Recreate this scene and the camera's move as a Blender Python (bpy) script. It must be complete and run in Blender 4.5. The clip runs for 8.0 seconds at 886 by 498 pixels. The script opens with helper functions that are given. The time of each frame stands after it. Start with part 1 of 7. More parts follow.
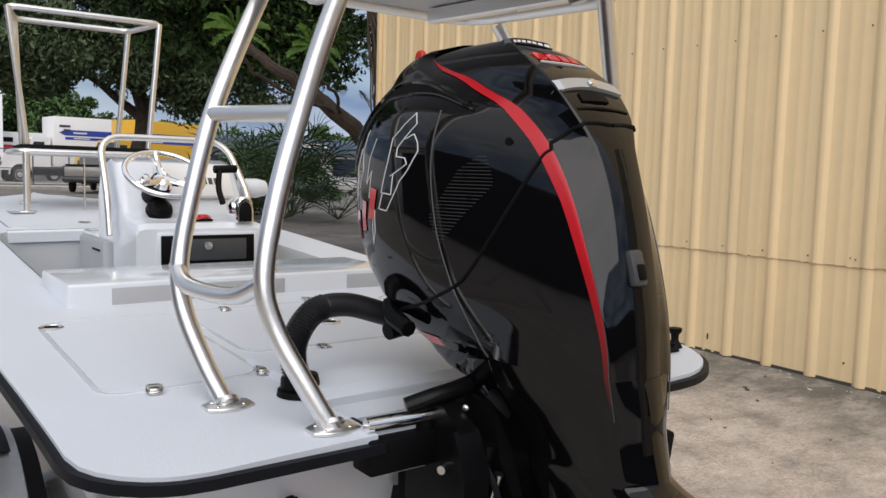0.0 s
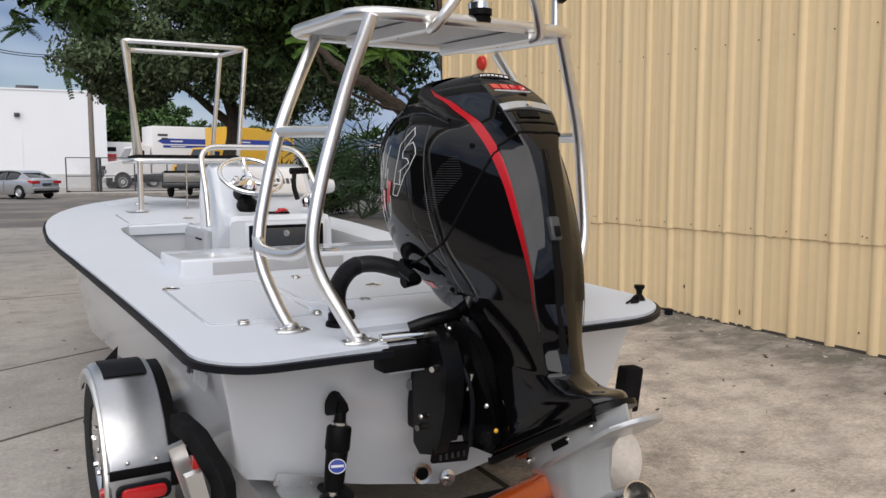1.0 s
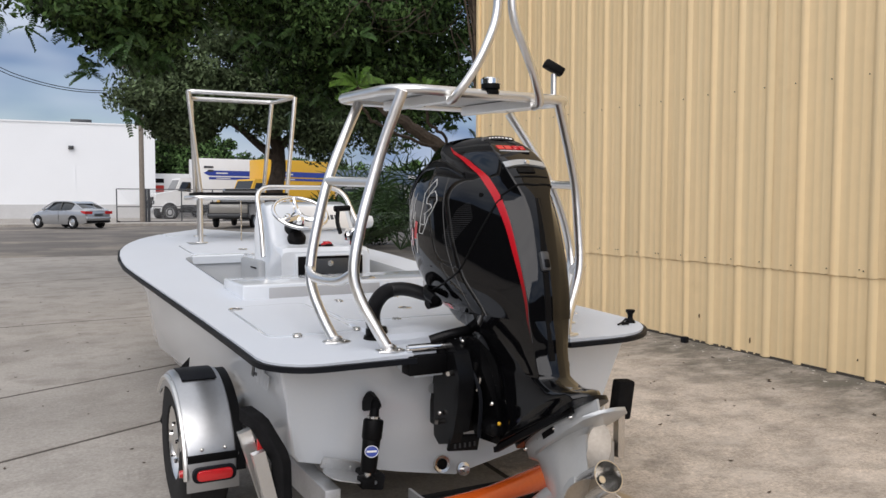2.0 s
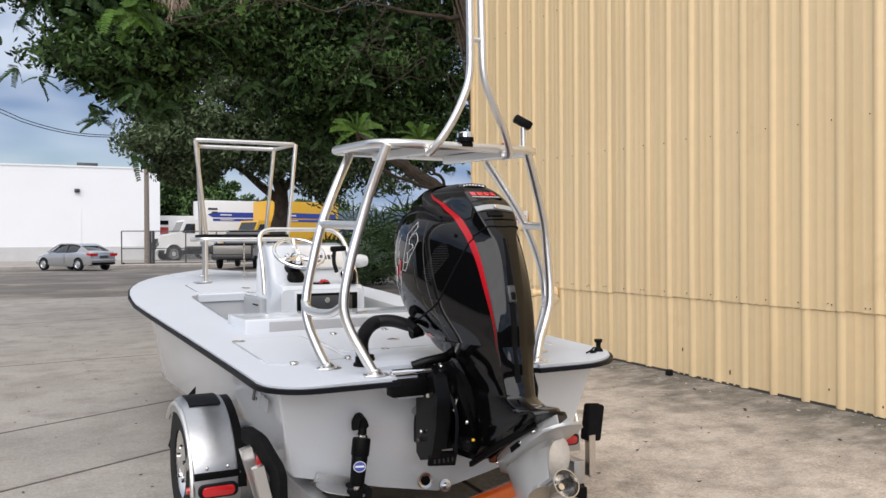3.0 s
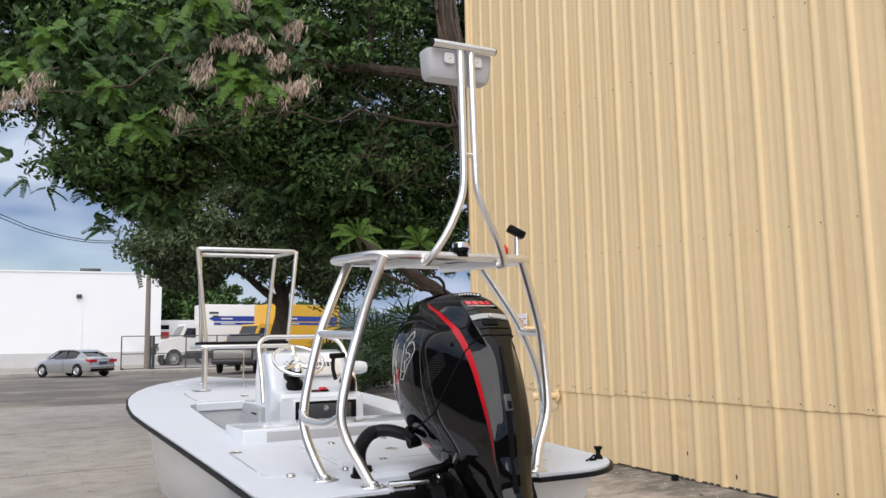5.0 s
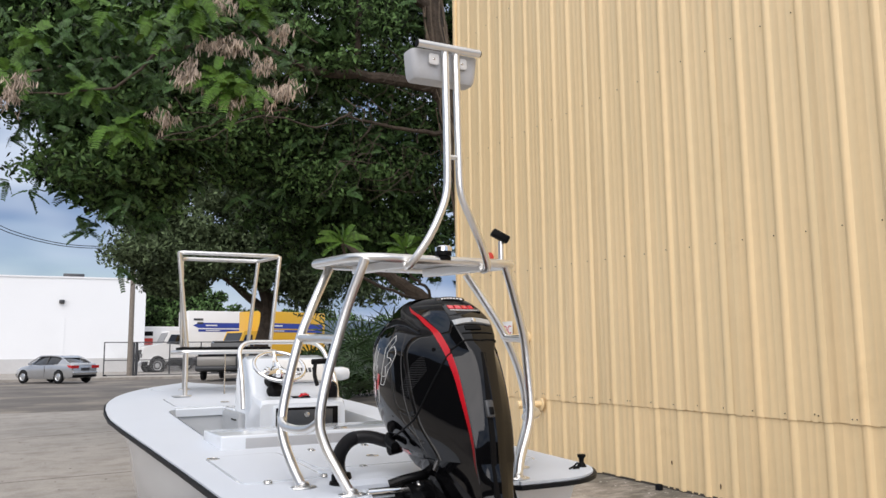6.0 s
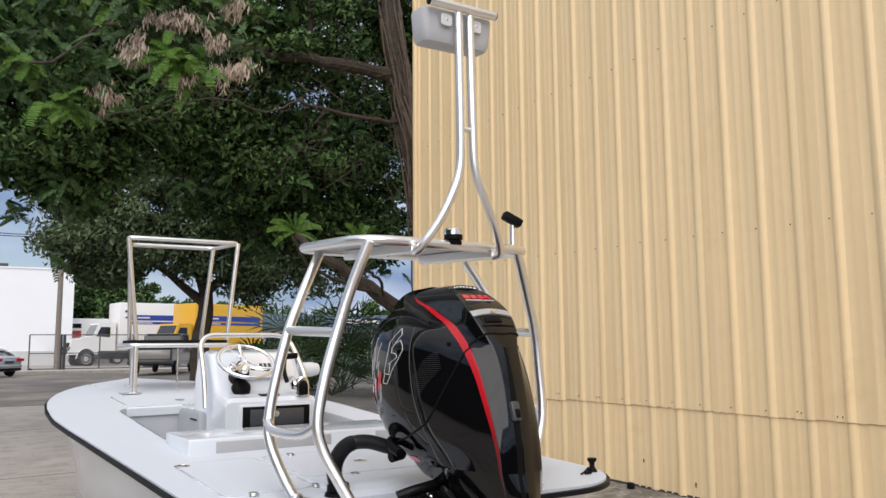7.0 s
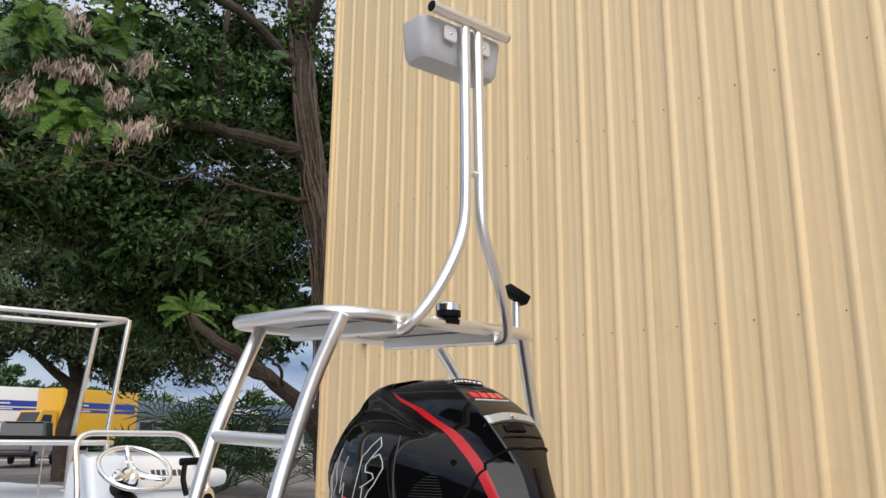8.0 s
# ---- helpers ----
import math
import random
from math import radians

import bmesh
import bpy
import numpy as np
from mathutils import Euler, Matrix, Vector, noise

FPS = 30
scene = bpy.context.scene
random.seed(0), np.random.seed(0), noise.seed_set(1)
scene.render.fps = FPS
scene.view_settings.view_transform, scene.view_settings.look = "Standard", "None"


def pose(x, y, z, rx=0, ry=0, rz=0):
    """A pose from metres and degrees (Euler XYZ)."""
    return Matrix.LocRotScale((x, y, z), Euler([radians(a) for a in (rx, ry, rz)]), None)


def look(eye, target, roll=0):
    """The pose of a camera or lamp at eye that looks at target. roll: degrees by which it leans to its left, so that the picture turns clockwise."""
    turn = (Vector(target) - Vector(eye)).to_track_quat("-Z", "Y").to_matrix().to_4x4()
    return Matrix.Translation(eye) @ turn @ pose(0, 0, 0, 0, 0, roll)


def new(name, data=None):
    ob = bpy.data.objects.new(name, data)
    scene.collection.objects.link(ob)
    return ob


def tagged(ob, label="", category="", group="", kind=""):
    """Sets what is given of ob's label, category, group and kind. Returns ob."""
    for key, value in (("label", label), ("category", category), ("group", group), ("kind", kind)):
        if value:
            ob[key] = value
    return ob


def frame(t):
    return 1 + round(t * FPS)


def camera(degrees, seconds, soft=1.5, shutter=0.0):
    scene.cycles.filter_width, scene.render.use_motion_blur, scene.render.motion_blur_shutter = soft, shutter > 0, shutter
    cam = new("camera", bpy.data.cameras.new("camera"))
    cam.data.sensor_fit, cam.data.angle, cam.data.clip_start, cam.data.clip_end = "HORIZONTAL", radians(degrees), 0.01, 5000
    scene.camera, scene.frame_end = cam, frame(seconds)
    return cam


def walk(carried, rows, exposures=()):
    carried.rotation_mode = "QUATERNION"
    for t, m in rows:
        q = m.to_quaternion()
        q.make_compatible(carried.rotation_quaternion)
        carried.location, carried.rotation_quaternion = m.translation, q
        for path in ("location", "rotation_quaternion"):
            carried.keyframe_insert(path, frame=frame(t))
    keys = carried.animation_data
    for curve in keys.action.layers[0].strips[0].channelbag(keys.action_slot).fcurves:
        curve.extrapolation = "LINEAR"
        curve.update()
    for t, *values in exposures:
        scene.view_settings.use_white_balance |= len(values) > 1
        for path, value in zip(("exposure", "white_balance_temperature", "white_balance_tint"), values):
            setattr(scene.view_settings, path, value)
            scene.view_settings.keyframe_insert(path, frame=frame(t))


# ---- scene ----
cam = camera(58.0, 8.0)
PATH = [
    (0, (0.546, 0.6, 1.324), (1.628, 2.272, 1.141), 1.5),
    (0.5, (0.424, 0.22, 1.322), (1.421, 1.944, 1.136), 0.1),
    (1, (0.387, -0.154, 1.319), (1.285, 1.623, 1.127), -0.1),
    (1.5, (0.289, -0.436, 1.361), (1.116, 1.378, 1.208), -0.1),
    (3, (0.148, -1.063, 1.363), (0.955, 0.767, 1.348), -0.3),
    (3.5, (0.14, -1.107, 1.38), (0.936, 0.726, 1.466), -0.8),
    (4, (0.136, -1.124, 1.4), (0.931, 0.7, 1.595), -0.9),
    (5.5, (0.161, -1.131, 1.389), (0.969, 0.682, 1.633), -0.9),
    (6, (0.181, -1.089, 1.379), (1.011, 0.713, 1.636), -0.6),
    (6.5, (0.137, -0.918, 1.364), (1.008, 0.866, 1.605), -0.5),
    (7, (0.082, -0.638, 1.385), (1.051, 1.095, 1.626), -0.4),
    (7.5, (0.184, -0.244, 1.426), (1.262, 1.406, 1.77), 0.7),
    (8, (0.207, 0.186, 1.446), (1.379, 1.739, 1.91), 0.5),
]
walk(cam, [(t, look(eye, target, roll)) for t, eye, target, roll in PATH], [(0.0, -0.22, 6470, 14), (0.5, -0.22, 6470, 14), (1.5, -0.22, 6470, 14), (3.0, -0.02, 6470, 14), (3.5, 0.00, 6470, 14), (6.5, 0.00, 6470, 14), (7.5, -0.06, 6470, 14), (8.0, -0.06, 6470, 14)])

# ---- world, sun, exposure ----
SUN_TURN, SUN_UP = 213.0, 38.0
world = bpy.data.worlds.new("sky")
scene.world = world
world.use_nodes = True
wt = world.node_tree
wt.nodes.clear()
w_out = wt.nodes.new("ShaderNodeOutputWorld")
w_bg = wt.nodes.new("ShaderNodeBackground")
w_sky = wt.nodes.new("ShaderNodeTexSky")
w_sky.sky_type, w_sky.sun_disc = "NISHITA", False
w_sky.sun_elevation, w_sky.sun_rotation = radians(SUN_UP), radians(SUN_TURN)
w_tc = wt.nodes.new("ShaderNodeTexCoord")
w_map = wt.nodes.new("ShaderNodeMapping")
w_map.inputs["Scale"].default_value = (1.0, 1.0, 3.2)
w_noise = wt.nodes.new("ShaderNodeTexNoise")
w_noise.inputs["Scale"].default_value, w_noise.inputs["Detail"].default_value = 2.6, 7.0
w_ramp = wt.nodes.new("ShaderNodeValToRGB")
w_ramp.color_ramp.elements[0].position, w_ramp.color_ramp.elements[1].position = 0.30, 0.52
w_mix = wt.nodes.new("ShaderNodeMix")
w_mix.data_type = "RGBA"
w_cloud = wt.nodes.new("ShaderNodeTexNoise")
w_cloud.inputs["Scale"].default_value = 5.0
w_ramp2 = wt.nodes.new("ShaderNodeValToRGB")
w_ramp2.color_ramp.elements[0].color = (2.1, 3.1, 4.9, 1)
w_ramp2.color_ramp.elements[1].color = (5.6, 6.5, 7.7, 1)
w_ramp2.color_ramp.elements[0].position, w_ramp2.color_ramp.elements[1].position = 0.38, 0.62
wt.links.new(w_tc.outputs["Generated"], w_map.inputs["Vector"])
wt.links.new(w_map.outputs["Vector"], w_noise.inputs["Vector"])
wt.links.new(w_map.outputs["Vector"], w_cloud.inputs["Vector"])
wt.links.new(w_noise.outputs["Fac"], w_ramp.inputs["Fac"])
wt.links.new(w_cloud.outputs["Fac"], w_ramp2.inputs["Fac"])
wt.links.new(w_ramp.outputs["Color"], w_mix.inputs["Factor"])
wt.links.new(w_sky.outputs["Color"], w_mix.inputs["A"])
wt.links.new(w_ramp2.outputs["Color"], w_mix.inputs["B"])
# an overcast sky is brighter overhead than at the horizon
w_sep, w_up, w_high = wt.nodes.new("ShaderNodeSeparateXYZ"), wt.nodes.new("ShaderNodeMapRange"), wt.nodes.new("ShaderNodeMix")
w_up.inputs["From Min"].default_value, w_up.inputs["From Max"].default_value = 0.28, 0.75
w_high.data_type = "RGBA"
w_high.inputs["B"].default_value = (8.6, 8.9, 9.2, 1)
wt.links.new(w_tc.outputs["Generated"], w_sep.inputs["Vector"])
wt.links.new(w_sep.outputs["Z"], w_up.inputs["Value"])
wt.links.new(w_up.outputs["Result"], w_high.inputs["Factor"])
wt.links.new(w_mix.outputs["Result"], w_high.inputs["A"])
wt.links.new(w_high.outputs["Result"], w_bg.inputs["Color"])
w_bg.inputs["Strength"].default_value = 0.11
wt.links.new(w_bg.outputs["Background"], w_out.inputs["Surface"])

sun = new("sun", bpy.data.lights.new("sun", "SUN"))
sun.data.energy, sun.data.angle, sun.data.color = 2.5, radians(72), (1.0, 0.955, 0.89)
sun.matrix_world = look((-7, -11, 13), (2, 3, 0))


# ---- materials ----
def mat(name, col, rough=0.5, metal=0.0, var=0.12, scale=3.0, bump=0.0, bscale=80.0, coat=0.0, rand=0.0, rvar=0.0, island=0.0, stain=None, stain_at=(0.5, 0.7), stain_scale=0.6):
    """A principled material: base colour varied at two scales, fine bump, and an optional large stain."""
    m = bpy.data.materials.new(name)
    m.use_nodes = True
    t = m.node_tree
    n, l = t.nodes, t.links
    p = n["Principled BSDF"]
    p.inputs["Roughness"].default_value, p.inputs["Metallic"].default_value = rough, metal
    p.inputs["Coat Weight"].default_value = coat
    p.inputs["Coat Roughness"].default_value = 0.03
    tc = n.new("ShaderNodeTexCoord")
    big = n.new("ShaderNodeTexNoise")
    big.inputs["Scale"].default_value, big.inputs["Detail"].default_value = scale, 4.0
    fine = n.new("ShaderNodeTexNoise")
    fine.inputs["Scale"].default_value, fine.inputs["Detail"].default_value = bscale, 3.0
    l.new(tc.outputs["Object"], big.inputs["Vector"])
    l.new(tc.outputs["Object"], fine.inputs["Vector"])
    add = n.new("ShaderNodeMath")
    add.operation = "MULTIPLY_ADD"
    add.inputs[1].default_value, add.inputs[2].default_value = 0.4, 0.0
    l.new(fine.outputs["Fac"], add.inputs[0])
    tot = n.new("ShaderNodeMath")
    tot.operation = "MULTIPLY_ADD"
    tot.inputs[1].default_value = 0.6
    l.new(big.outputs["Fac"], tot.inputs[0])
    l.new(add.outputs[0], tot.inputs[2])
    val = tot.outputs[0]
    for amount, kind in ((rand, "o"), (island, "i")):
        if amount:
            src = n.new("ShaderNodeObjectInfo" if kind == "o" else "ShaderNodeNewGeometry")
            k = n.new("ShaderNodeMath")
            k.operation = "MULTIPLY_ADD"
            k.inputs[1].default_value = amount
            l.new(src.outputs["Random" if kind == "o" else "Random Per Island"], k.inputs[0])
            l.new(val, k.inputs[2])
            sub = n.new("ShaderNodeMath")
            sub.operation = "SUBTRACT"
            sub.inputs[1].default_value = amount / 2
            l.new(k.outputs[0], sub.inputs[0])
            val = sub.outputs[0]
    ramp = n.new("ShaderNodeValToRGB")
    e = ramp.color_ramp.elements
    e[0].position, e[1].position = 0.25, 0.75
    e[0].color = (*[max(0, c * (1 - var)) for c in col], 1)
    e[1].color = (*[min(1, c * (1 + var)) for c in col], 1)
    l.new(val, ramp.inputs["Fac"])
    colour = ramp.outputs["Color"]
    if stain:
        sn = n.new("ShaderNodeTexNoise")
        sn.inputs["Scale"].default_value, sn.inputs["Detail"].default_value = stain_scale, 8.0
        sn.inputs["Roughness"].default_value = 0.65
        l.new(tc.outputs["Object"], sn.inputs["Vector"])
        sr = n.new("ShaderNodeValToRGB")
        sr.color_ramp.elements[0].position, sr.color_ramp.elements[1].position = stain_at
        l.new(sn.outputs["Fac"], sr.inputs["Fac"])
        mx = n.new("ShaderNodeMix")
        mx.data_type = "RGBA"
        l.new(sr.outputs["Color"], mx.inputs["Factor"])
        l.new(colour, mx.inputs["A"])
        mx.inputs["B"].default_value = (*stain, 1)
        colour = mx.outputs["Result"]
    l.new(colour, p.inputs["Base Color"])
    if rvar:
        rr = n.new("ShaderNodeMath")
        rr.operation = "MULTIPLY_ADD"
        rr.inputs[1].default_value, rr.inputs[2].default_value = rvar, rough - rvar / 2
        l.new(big.outputs["Fac"], rr.inputs[0])
        l.new(rr.outputs[0], p.inputs["Roughness"])
    if bump:
        b = n.new("ShaderNodeBump")
        b.inputs["Strength"].default_value, b.inputs["Distance"].default_value = 1.0, bump
        l.new(fine.outputs["Fac"], b.inputs["Height"])
        l.new(b.outputs["Normal"], p.inputs["Normal"])
    return m



def speckle(m, scale, low, high):
    """Fine grit: the base colour multiplied by a sharp small noise."""
    t = m.node_tree
    p = t.nodes["Principled BSDF"]
    src = p.inputs["Base Color"].links[0].from_socket
    tex, rng_map, mul, tc = t.nodes.new("ShaderNodeTexNoise"), t.nodes.new("ShaderNodeMapRange"), t.nodes.new("ShaderNodeMix"), t.nodes.new("ShaderNodeTexCoord")
    tex.inputs["Scale"].default_value, tex.inputs["Detail"].default_value, tex.inputs["Roughness"].default_value = scale, 5.0, 0.7
    rng_map.inputs["From Min"].default_value, rng_map.inputs["From Max"].default_value = 0.35, 0.65
    rng_map.inputs["To Min"].default_value, rng_map.inputs["To Max"].default_value = low, high
    mul.data_type, mul.blend_type = "RGBA", "MULTIPLY"
    mul.inputs["Factor"].default_value = 1.0
    t.links.new(tc.outputs["Object"], tex.inputs["Vector"])
    t.links.new(tex.outputs["Fac"], rng_map.inputs["Value"])
    t.links.new(src, mul.inputs["A"])
    t.links.new(rng_map.outputs["Result"], mul.inputs["B"])
    t.links.new(mul.outputs["Result"], p.inputs["Base Color"])


WALL = mat("tan_sheet_metal", (0.87, 0.665, 0.385), 0.45, 0.0, 0.06, 0.7, 0.0005, 9.0, rand=0.06, stain=(0.70, 0.52, 0.28), stain_at=(0.62, 0.85), stain_scale=1.3)
ww = WALL.node_tree
w_wave, w_bump = ww.nodes.new("ShaderNodeTexNoise"), ww.nodes.new("ShaderNodeBump")
w_wave.inputs["Scale"].default_value, w_wave.inputs["Detail"].default_value = 2.2, 3.0
w_bump.inputs["Distance"].default_value = 0.05
w_bump.inputs["Strength"].default_value = 0.014
ww.links.new(ww.nodes["Texture Coordinate"].outputs["Object"], w_wave.inputs["Vector"])
ww.links.new(w_wave.outputs["Fac"], w_bump.inputs["Height"])
ww.links.new(w_bump.outputs["Normal"], ww.nodes["Bump"].inputs["Normal"])
# rain streaks down the sheets, in a duller and greener tan
k_map, k_noise, k_ramp, k_mix = [ww.nodes.new(k) for k in ("ShaderNodeMapping", "ShaderNodeTexNoise", "ShaderNodeMapRange", "ShaderNodeMix")]
k_map.inputs["Scale"].default_value = (6.0, 11.0, 0.30)
k_noise.inputs["Scale"].default_value, k_noise.inputs["Detail"].default_value = 1.0, 6.0
k_ramp.inputs["From Min"].default_value, k_ramp.inputs["From Max"].default_value = 0.42, 0.72
k_ramp.inputs["To Max"].default_value = 0.7
k_mix.data_type = "RGBA"
k_mix.inputs["B"].default_value = (0.74, 0.60, 0.365, 1)
ww.links.new(ww.nodes["Texture Coordinate"].outputs["Object"], k_map.inputs["Vector"])
ww.links.new(k_map.outputs["Vector"], k_noise.inputs["Vector"])
ww.links.new(k_noise.outputs["Fac"], k_ramp.inputs["Value"])
ww.links.new(k_ramp.outputs["Result"], k_mix.inputs["Factor"])
ww.links.new(ww.nodes["Principled BSDF"].inputs["Base Color"].links[0].from_socket, k_mix.inputs["A"])
ww.links.new(k_mix.outputs["Result"], ww.nodes["Principled BSDF"].inputs["Base Color"])
CONCRETE = mat("old_concrete", (0.37, 0.342, 0.308), 0.9, 0.0, 0.25, 1.1, 0.005, 24.0, rand=0.14, stain=(0.27, 0.245, 0.215), stain_at=(0.48, 0.70), stain_scale=2.6)
speckle(CONCRETE, 55.0, 0.84, 1.14)
ROUGHCON = mat("worn_mottled_concrete", (0.53, 0.465, 0.40), 0.9, 0.0, 0.45, 1.6, 0.008, 38.0, stain=(0.29, 0.256, 0.22), stain_at=(0.43, 0.67), stain_scale=4.0)
speckle(ROUGHCON, 70.0, 0.72, 1.22)
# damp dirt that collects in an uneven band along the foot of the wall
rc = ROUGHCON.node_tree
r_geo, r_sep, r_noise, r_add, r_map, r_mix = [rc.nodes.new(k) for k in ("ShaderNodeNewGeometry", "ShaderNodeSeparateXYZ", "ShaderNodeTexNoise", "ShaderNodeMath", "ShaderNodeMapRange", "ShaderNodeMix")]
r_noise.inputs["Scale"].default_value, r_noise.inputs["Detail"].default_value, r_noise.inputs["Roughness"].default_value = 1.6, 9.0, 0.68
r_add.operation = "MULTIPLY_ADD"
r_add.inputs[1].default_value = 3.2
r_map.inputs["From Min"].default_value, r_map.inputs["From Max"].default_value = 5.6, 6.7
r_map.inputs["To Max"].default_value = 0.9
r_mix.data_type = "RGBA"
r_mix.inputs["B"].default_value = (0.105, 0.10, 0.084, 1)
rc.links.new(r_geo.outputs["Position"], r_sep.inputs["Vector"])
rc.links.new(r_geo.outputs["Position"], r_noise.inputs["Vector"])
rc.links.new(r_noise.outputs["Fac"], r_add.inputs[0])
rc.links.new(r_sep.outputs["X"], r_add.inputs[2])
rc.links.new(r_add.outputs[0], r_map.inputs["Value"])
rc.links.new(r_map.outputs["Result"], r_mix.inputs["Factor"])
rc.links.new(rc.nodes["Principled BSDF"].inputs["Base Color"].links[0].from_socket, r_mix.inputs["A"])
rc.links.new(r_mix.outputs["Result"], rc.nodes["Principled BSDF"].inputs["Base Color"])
# hairline cracks and pale scrapes across the worn slab
c_warp, c_cells, c_line, c_mix, c_map, c_scr, c_pale, c_top = [rc.nodes.new(k) for k in ("ShaderNodeTexNoise", "ShaderNodeTexVoronoi", "ShaderNodeMapRange", "ShaderNodeMix", "ShaderNodeMapping", "ShaderNodeTexNoise", "ShaderNodeMapRange", "ShaderNodeMix")]
c_add = rc.nodes.new("ShaderNodeMix")
c_add.data_type, c_add.blend_type = "VECTOR", "MIX"
c_add.inputs["Factor"].default_value = 0.16
c_warp.inputs["Scale"].default_value, c_warp.inputs["Detail"].default_value = 2.2, 6.0
c_cells.feature = "DISTANCE_TO_EDGE"
c_cells.inputs["Scale"].default_value = 0.6
c_line.inputs["From Min"].default_value, c_line.inputs["From Max"].default_value = 0.001, 0.005
c_line.inputs["To Min"].default_value, c_line.inputs["To Max"].default_value = 0.7, 0.0
c_mix.data_type = c_top.data_type = "RGBA"
c_mix.inputs["B"].default_value = (0.10, 0.09, 0.08, 1)
c_map.inputs["Scale"].default_value, c_map.inputs["Rotation"].default_value = (2.2, 4.2, 1.0), (0, 0, radians(-35))
c_scr.inputs["Scale"].default_value, c_scr.inputs["Detail"].default_value, c_scr.inputs["Roughness"].default_value = 1.3, 8.0, 0.7
c_pale.inputs["From Min"].default_value, c_pale.inputs["From Max"].default_value = 0.47, 0.72
c_pale.inputs["To Max"].default_value = 0.6
c_top.inputs["B"].default_value = (0.64, 0.58, 0.52, 1)
rc.links.new(r_geo.outputs["Position"], c_warp.inputs["Vector"])
rc.links.new(r_geo.outputs["Position"], c_add.inputs[4])
rc.links.new(c_warp.outputs["Color"], c_add.inputs[5])
rc.links.new(c_add.outputs[1], c_cells.inputs["Vector"])
rc.links.new(c_cells.outputs["Distance"], c_line.inputs["Value"])
rc.links.new(r_geo.outputs["Position"], c_map.inputs["Vector"])
rc.links.new(c_map.outputs["Vector"], c_scr.inputs["Vector"])
rc.links.new(c_scr.outputs["Fac"], c_pale.inputs["Value"])
rc.links.new(r_mix.outputs["Result"], c_top.inputs["A"])
rc.links.new(c_pale.outputs["Result"], c_top.inputs["Factor"])
rc.links.new(c_top.outputs["Result"], c_mix.inputs["A"])
c_some, c_part = rc.nodes.new("ShaderNodeMapRange"), rc.nodes.new("ShaderNodeMath")
c_some.inputs["From Min"].default_value, c_some.inputs["From Max"].default_value = 0.52, 0.66
c_part.operation = "MULTIPLY"
rc.links.new(c_warp.outputs["Fac"], c_some.inputs["Value"])
rc.links.new(c_some.outputs["Result"], c_part.inputs[0])
rc.links.new(c_line.outputs["Result"], c_part.inputs[1])
rc.links.new(c_part.outputs[0], c_mix.inputs["Factor"])
rc.links.new(c_mix.outputs["Result"], rc.nodes["Principled BSDF"].inputs["Base Color"])
JOINT = mat("joint_dirt_foot_shade", (0.07, 0.06, 0.05), 0.95, 0.0, 0.4, 6.0, 0.002)
ASPHALT = mat("asphalt", (0.15, 0.135, 0.12), 0.92, 0.0, 0.5, 0.5, 0.003, 30.0, stain=(0.29, 0.255, 0.21), stain_at=(0.5, 0.66), stain_scale=0.3)
GELCOAT = mat("white_gelcoat", (0.69, 0.735, 0.79), 0.22, 0.0, 0.02, 2.0, 0.0, coat=0.6)
DECKWHITE = mat("white_nonskid", (0.63, 0.675, 0.74), 0.6, 0.0, 0.03, 2.0, 0.0012, 420.0)
HULL = mat("pale_grey_gelcoat", (0.71, 0.745, 0.785), 0.24, 0.0, 0.02, 2.0, 0.0, coat=0.7)
LINER = mat("grey_liner", (0.40, 0.42, 0.44), 0.4, 0.0, 0.05, 3.0, 0.0006, 300.0)
GREYPAD = mat("grey_pad", (0.40, 0.41, 0.43), 0.55, 0.0, 0.05, 4.0, 0.0006, 300.0)
ALU = mat("polished_aluminium", (0.82, 0.815, 0.80), 0.33, 1.0, 0.05, 6.0, 0.0001, 160.0, rvar=0.14)
FENDERALU = mat("brushed_aluminium", (0.54, 0.55, 0.565), 0.36, 1.0, 0.08, 2.5, 0.0003, 60.0, rvar=0.2)
GALV = mat("galvanised_steel", (0.56, 0.57, 0.58), 0.48, 0.9, 0.15, 9.0, 0.0004, 90.0)
STEEL = mat("stainless_steel", (0.72, 0.70, 0.67), 0.22, 1.0, 0.08, 8.0, 0.0002, 120.0)
CHROME = mat("chrome", (0.9, 0.9, 0.9), 0.06, 1.0, 0.02)
BLADE = mat("satin_prop_steel", (0.40, 0.36, 0.31), 0.42, 0.9, 0.2, 8.0, 0.0003, 90.0)
RUBBER = mat("black_rubber", (0.006, 0.007, 0.010), 0.5, 0.0, 0.25, 14.0, 0.0006, 160.0)
HOSE = mat("ribbed_black_hose", (0.016, 0.016, 0.018), 0.42, 0.0, 0.2, 10.0)
CARPET = mat("black_carpet", (0.012, 0.012, 0.013), 0.98, 0.0, 0.4, 20.0, 0.004, 260.0)
GLOSSBLACK = mat("gloss_black_cowl", (0.002, 0.002, 0.0025), 0.05, 0.0, 0.05, 2.0)
GLOSSBLACK.node_tree.nodes["Principled BSDF"].inputs["Specular IOR Level"].default_value = 0.4
LEGBLACK = mat("satin_black_paint", (0.004, 0.004, 0.0045), 0.24, 0.0, 0.15, 5.0, 0.0001, 120.0)
MATTBLACK = mat("matt_black", (0.003, 0.003, 0.0035), 0.5, 0.0, 0.2, 8.0, 0.0003, 120.0)
for dull in (RUBBER, LEGBLACK, MATTBLACK):
    dull.node_tree.nodes["Principled BSDF"].inputs["Specular IOR Level"].default_value = 0.28
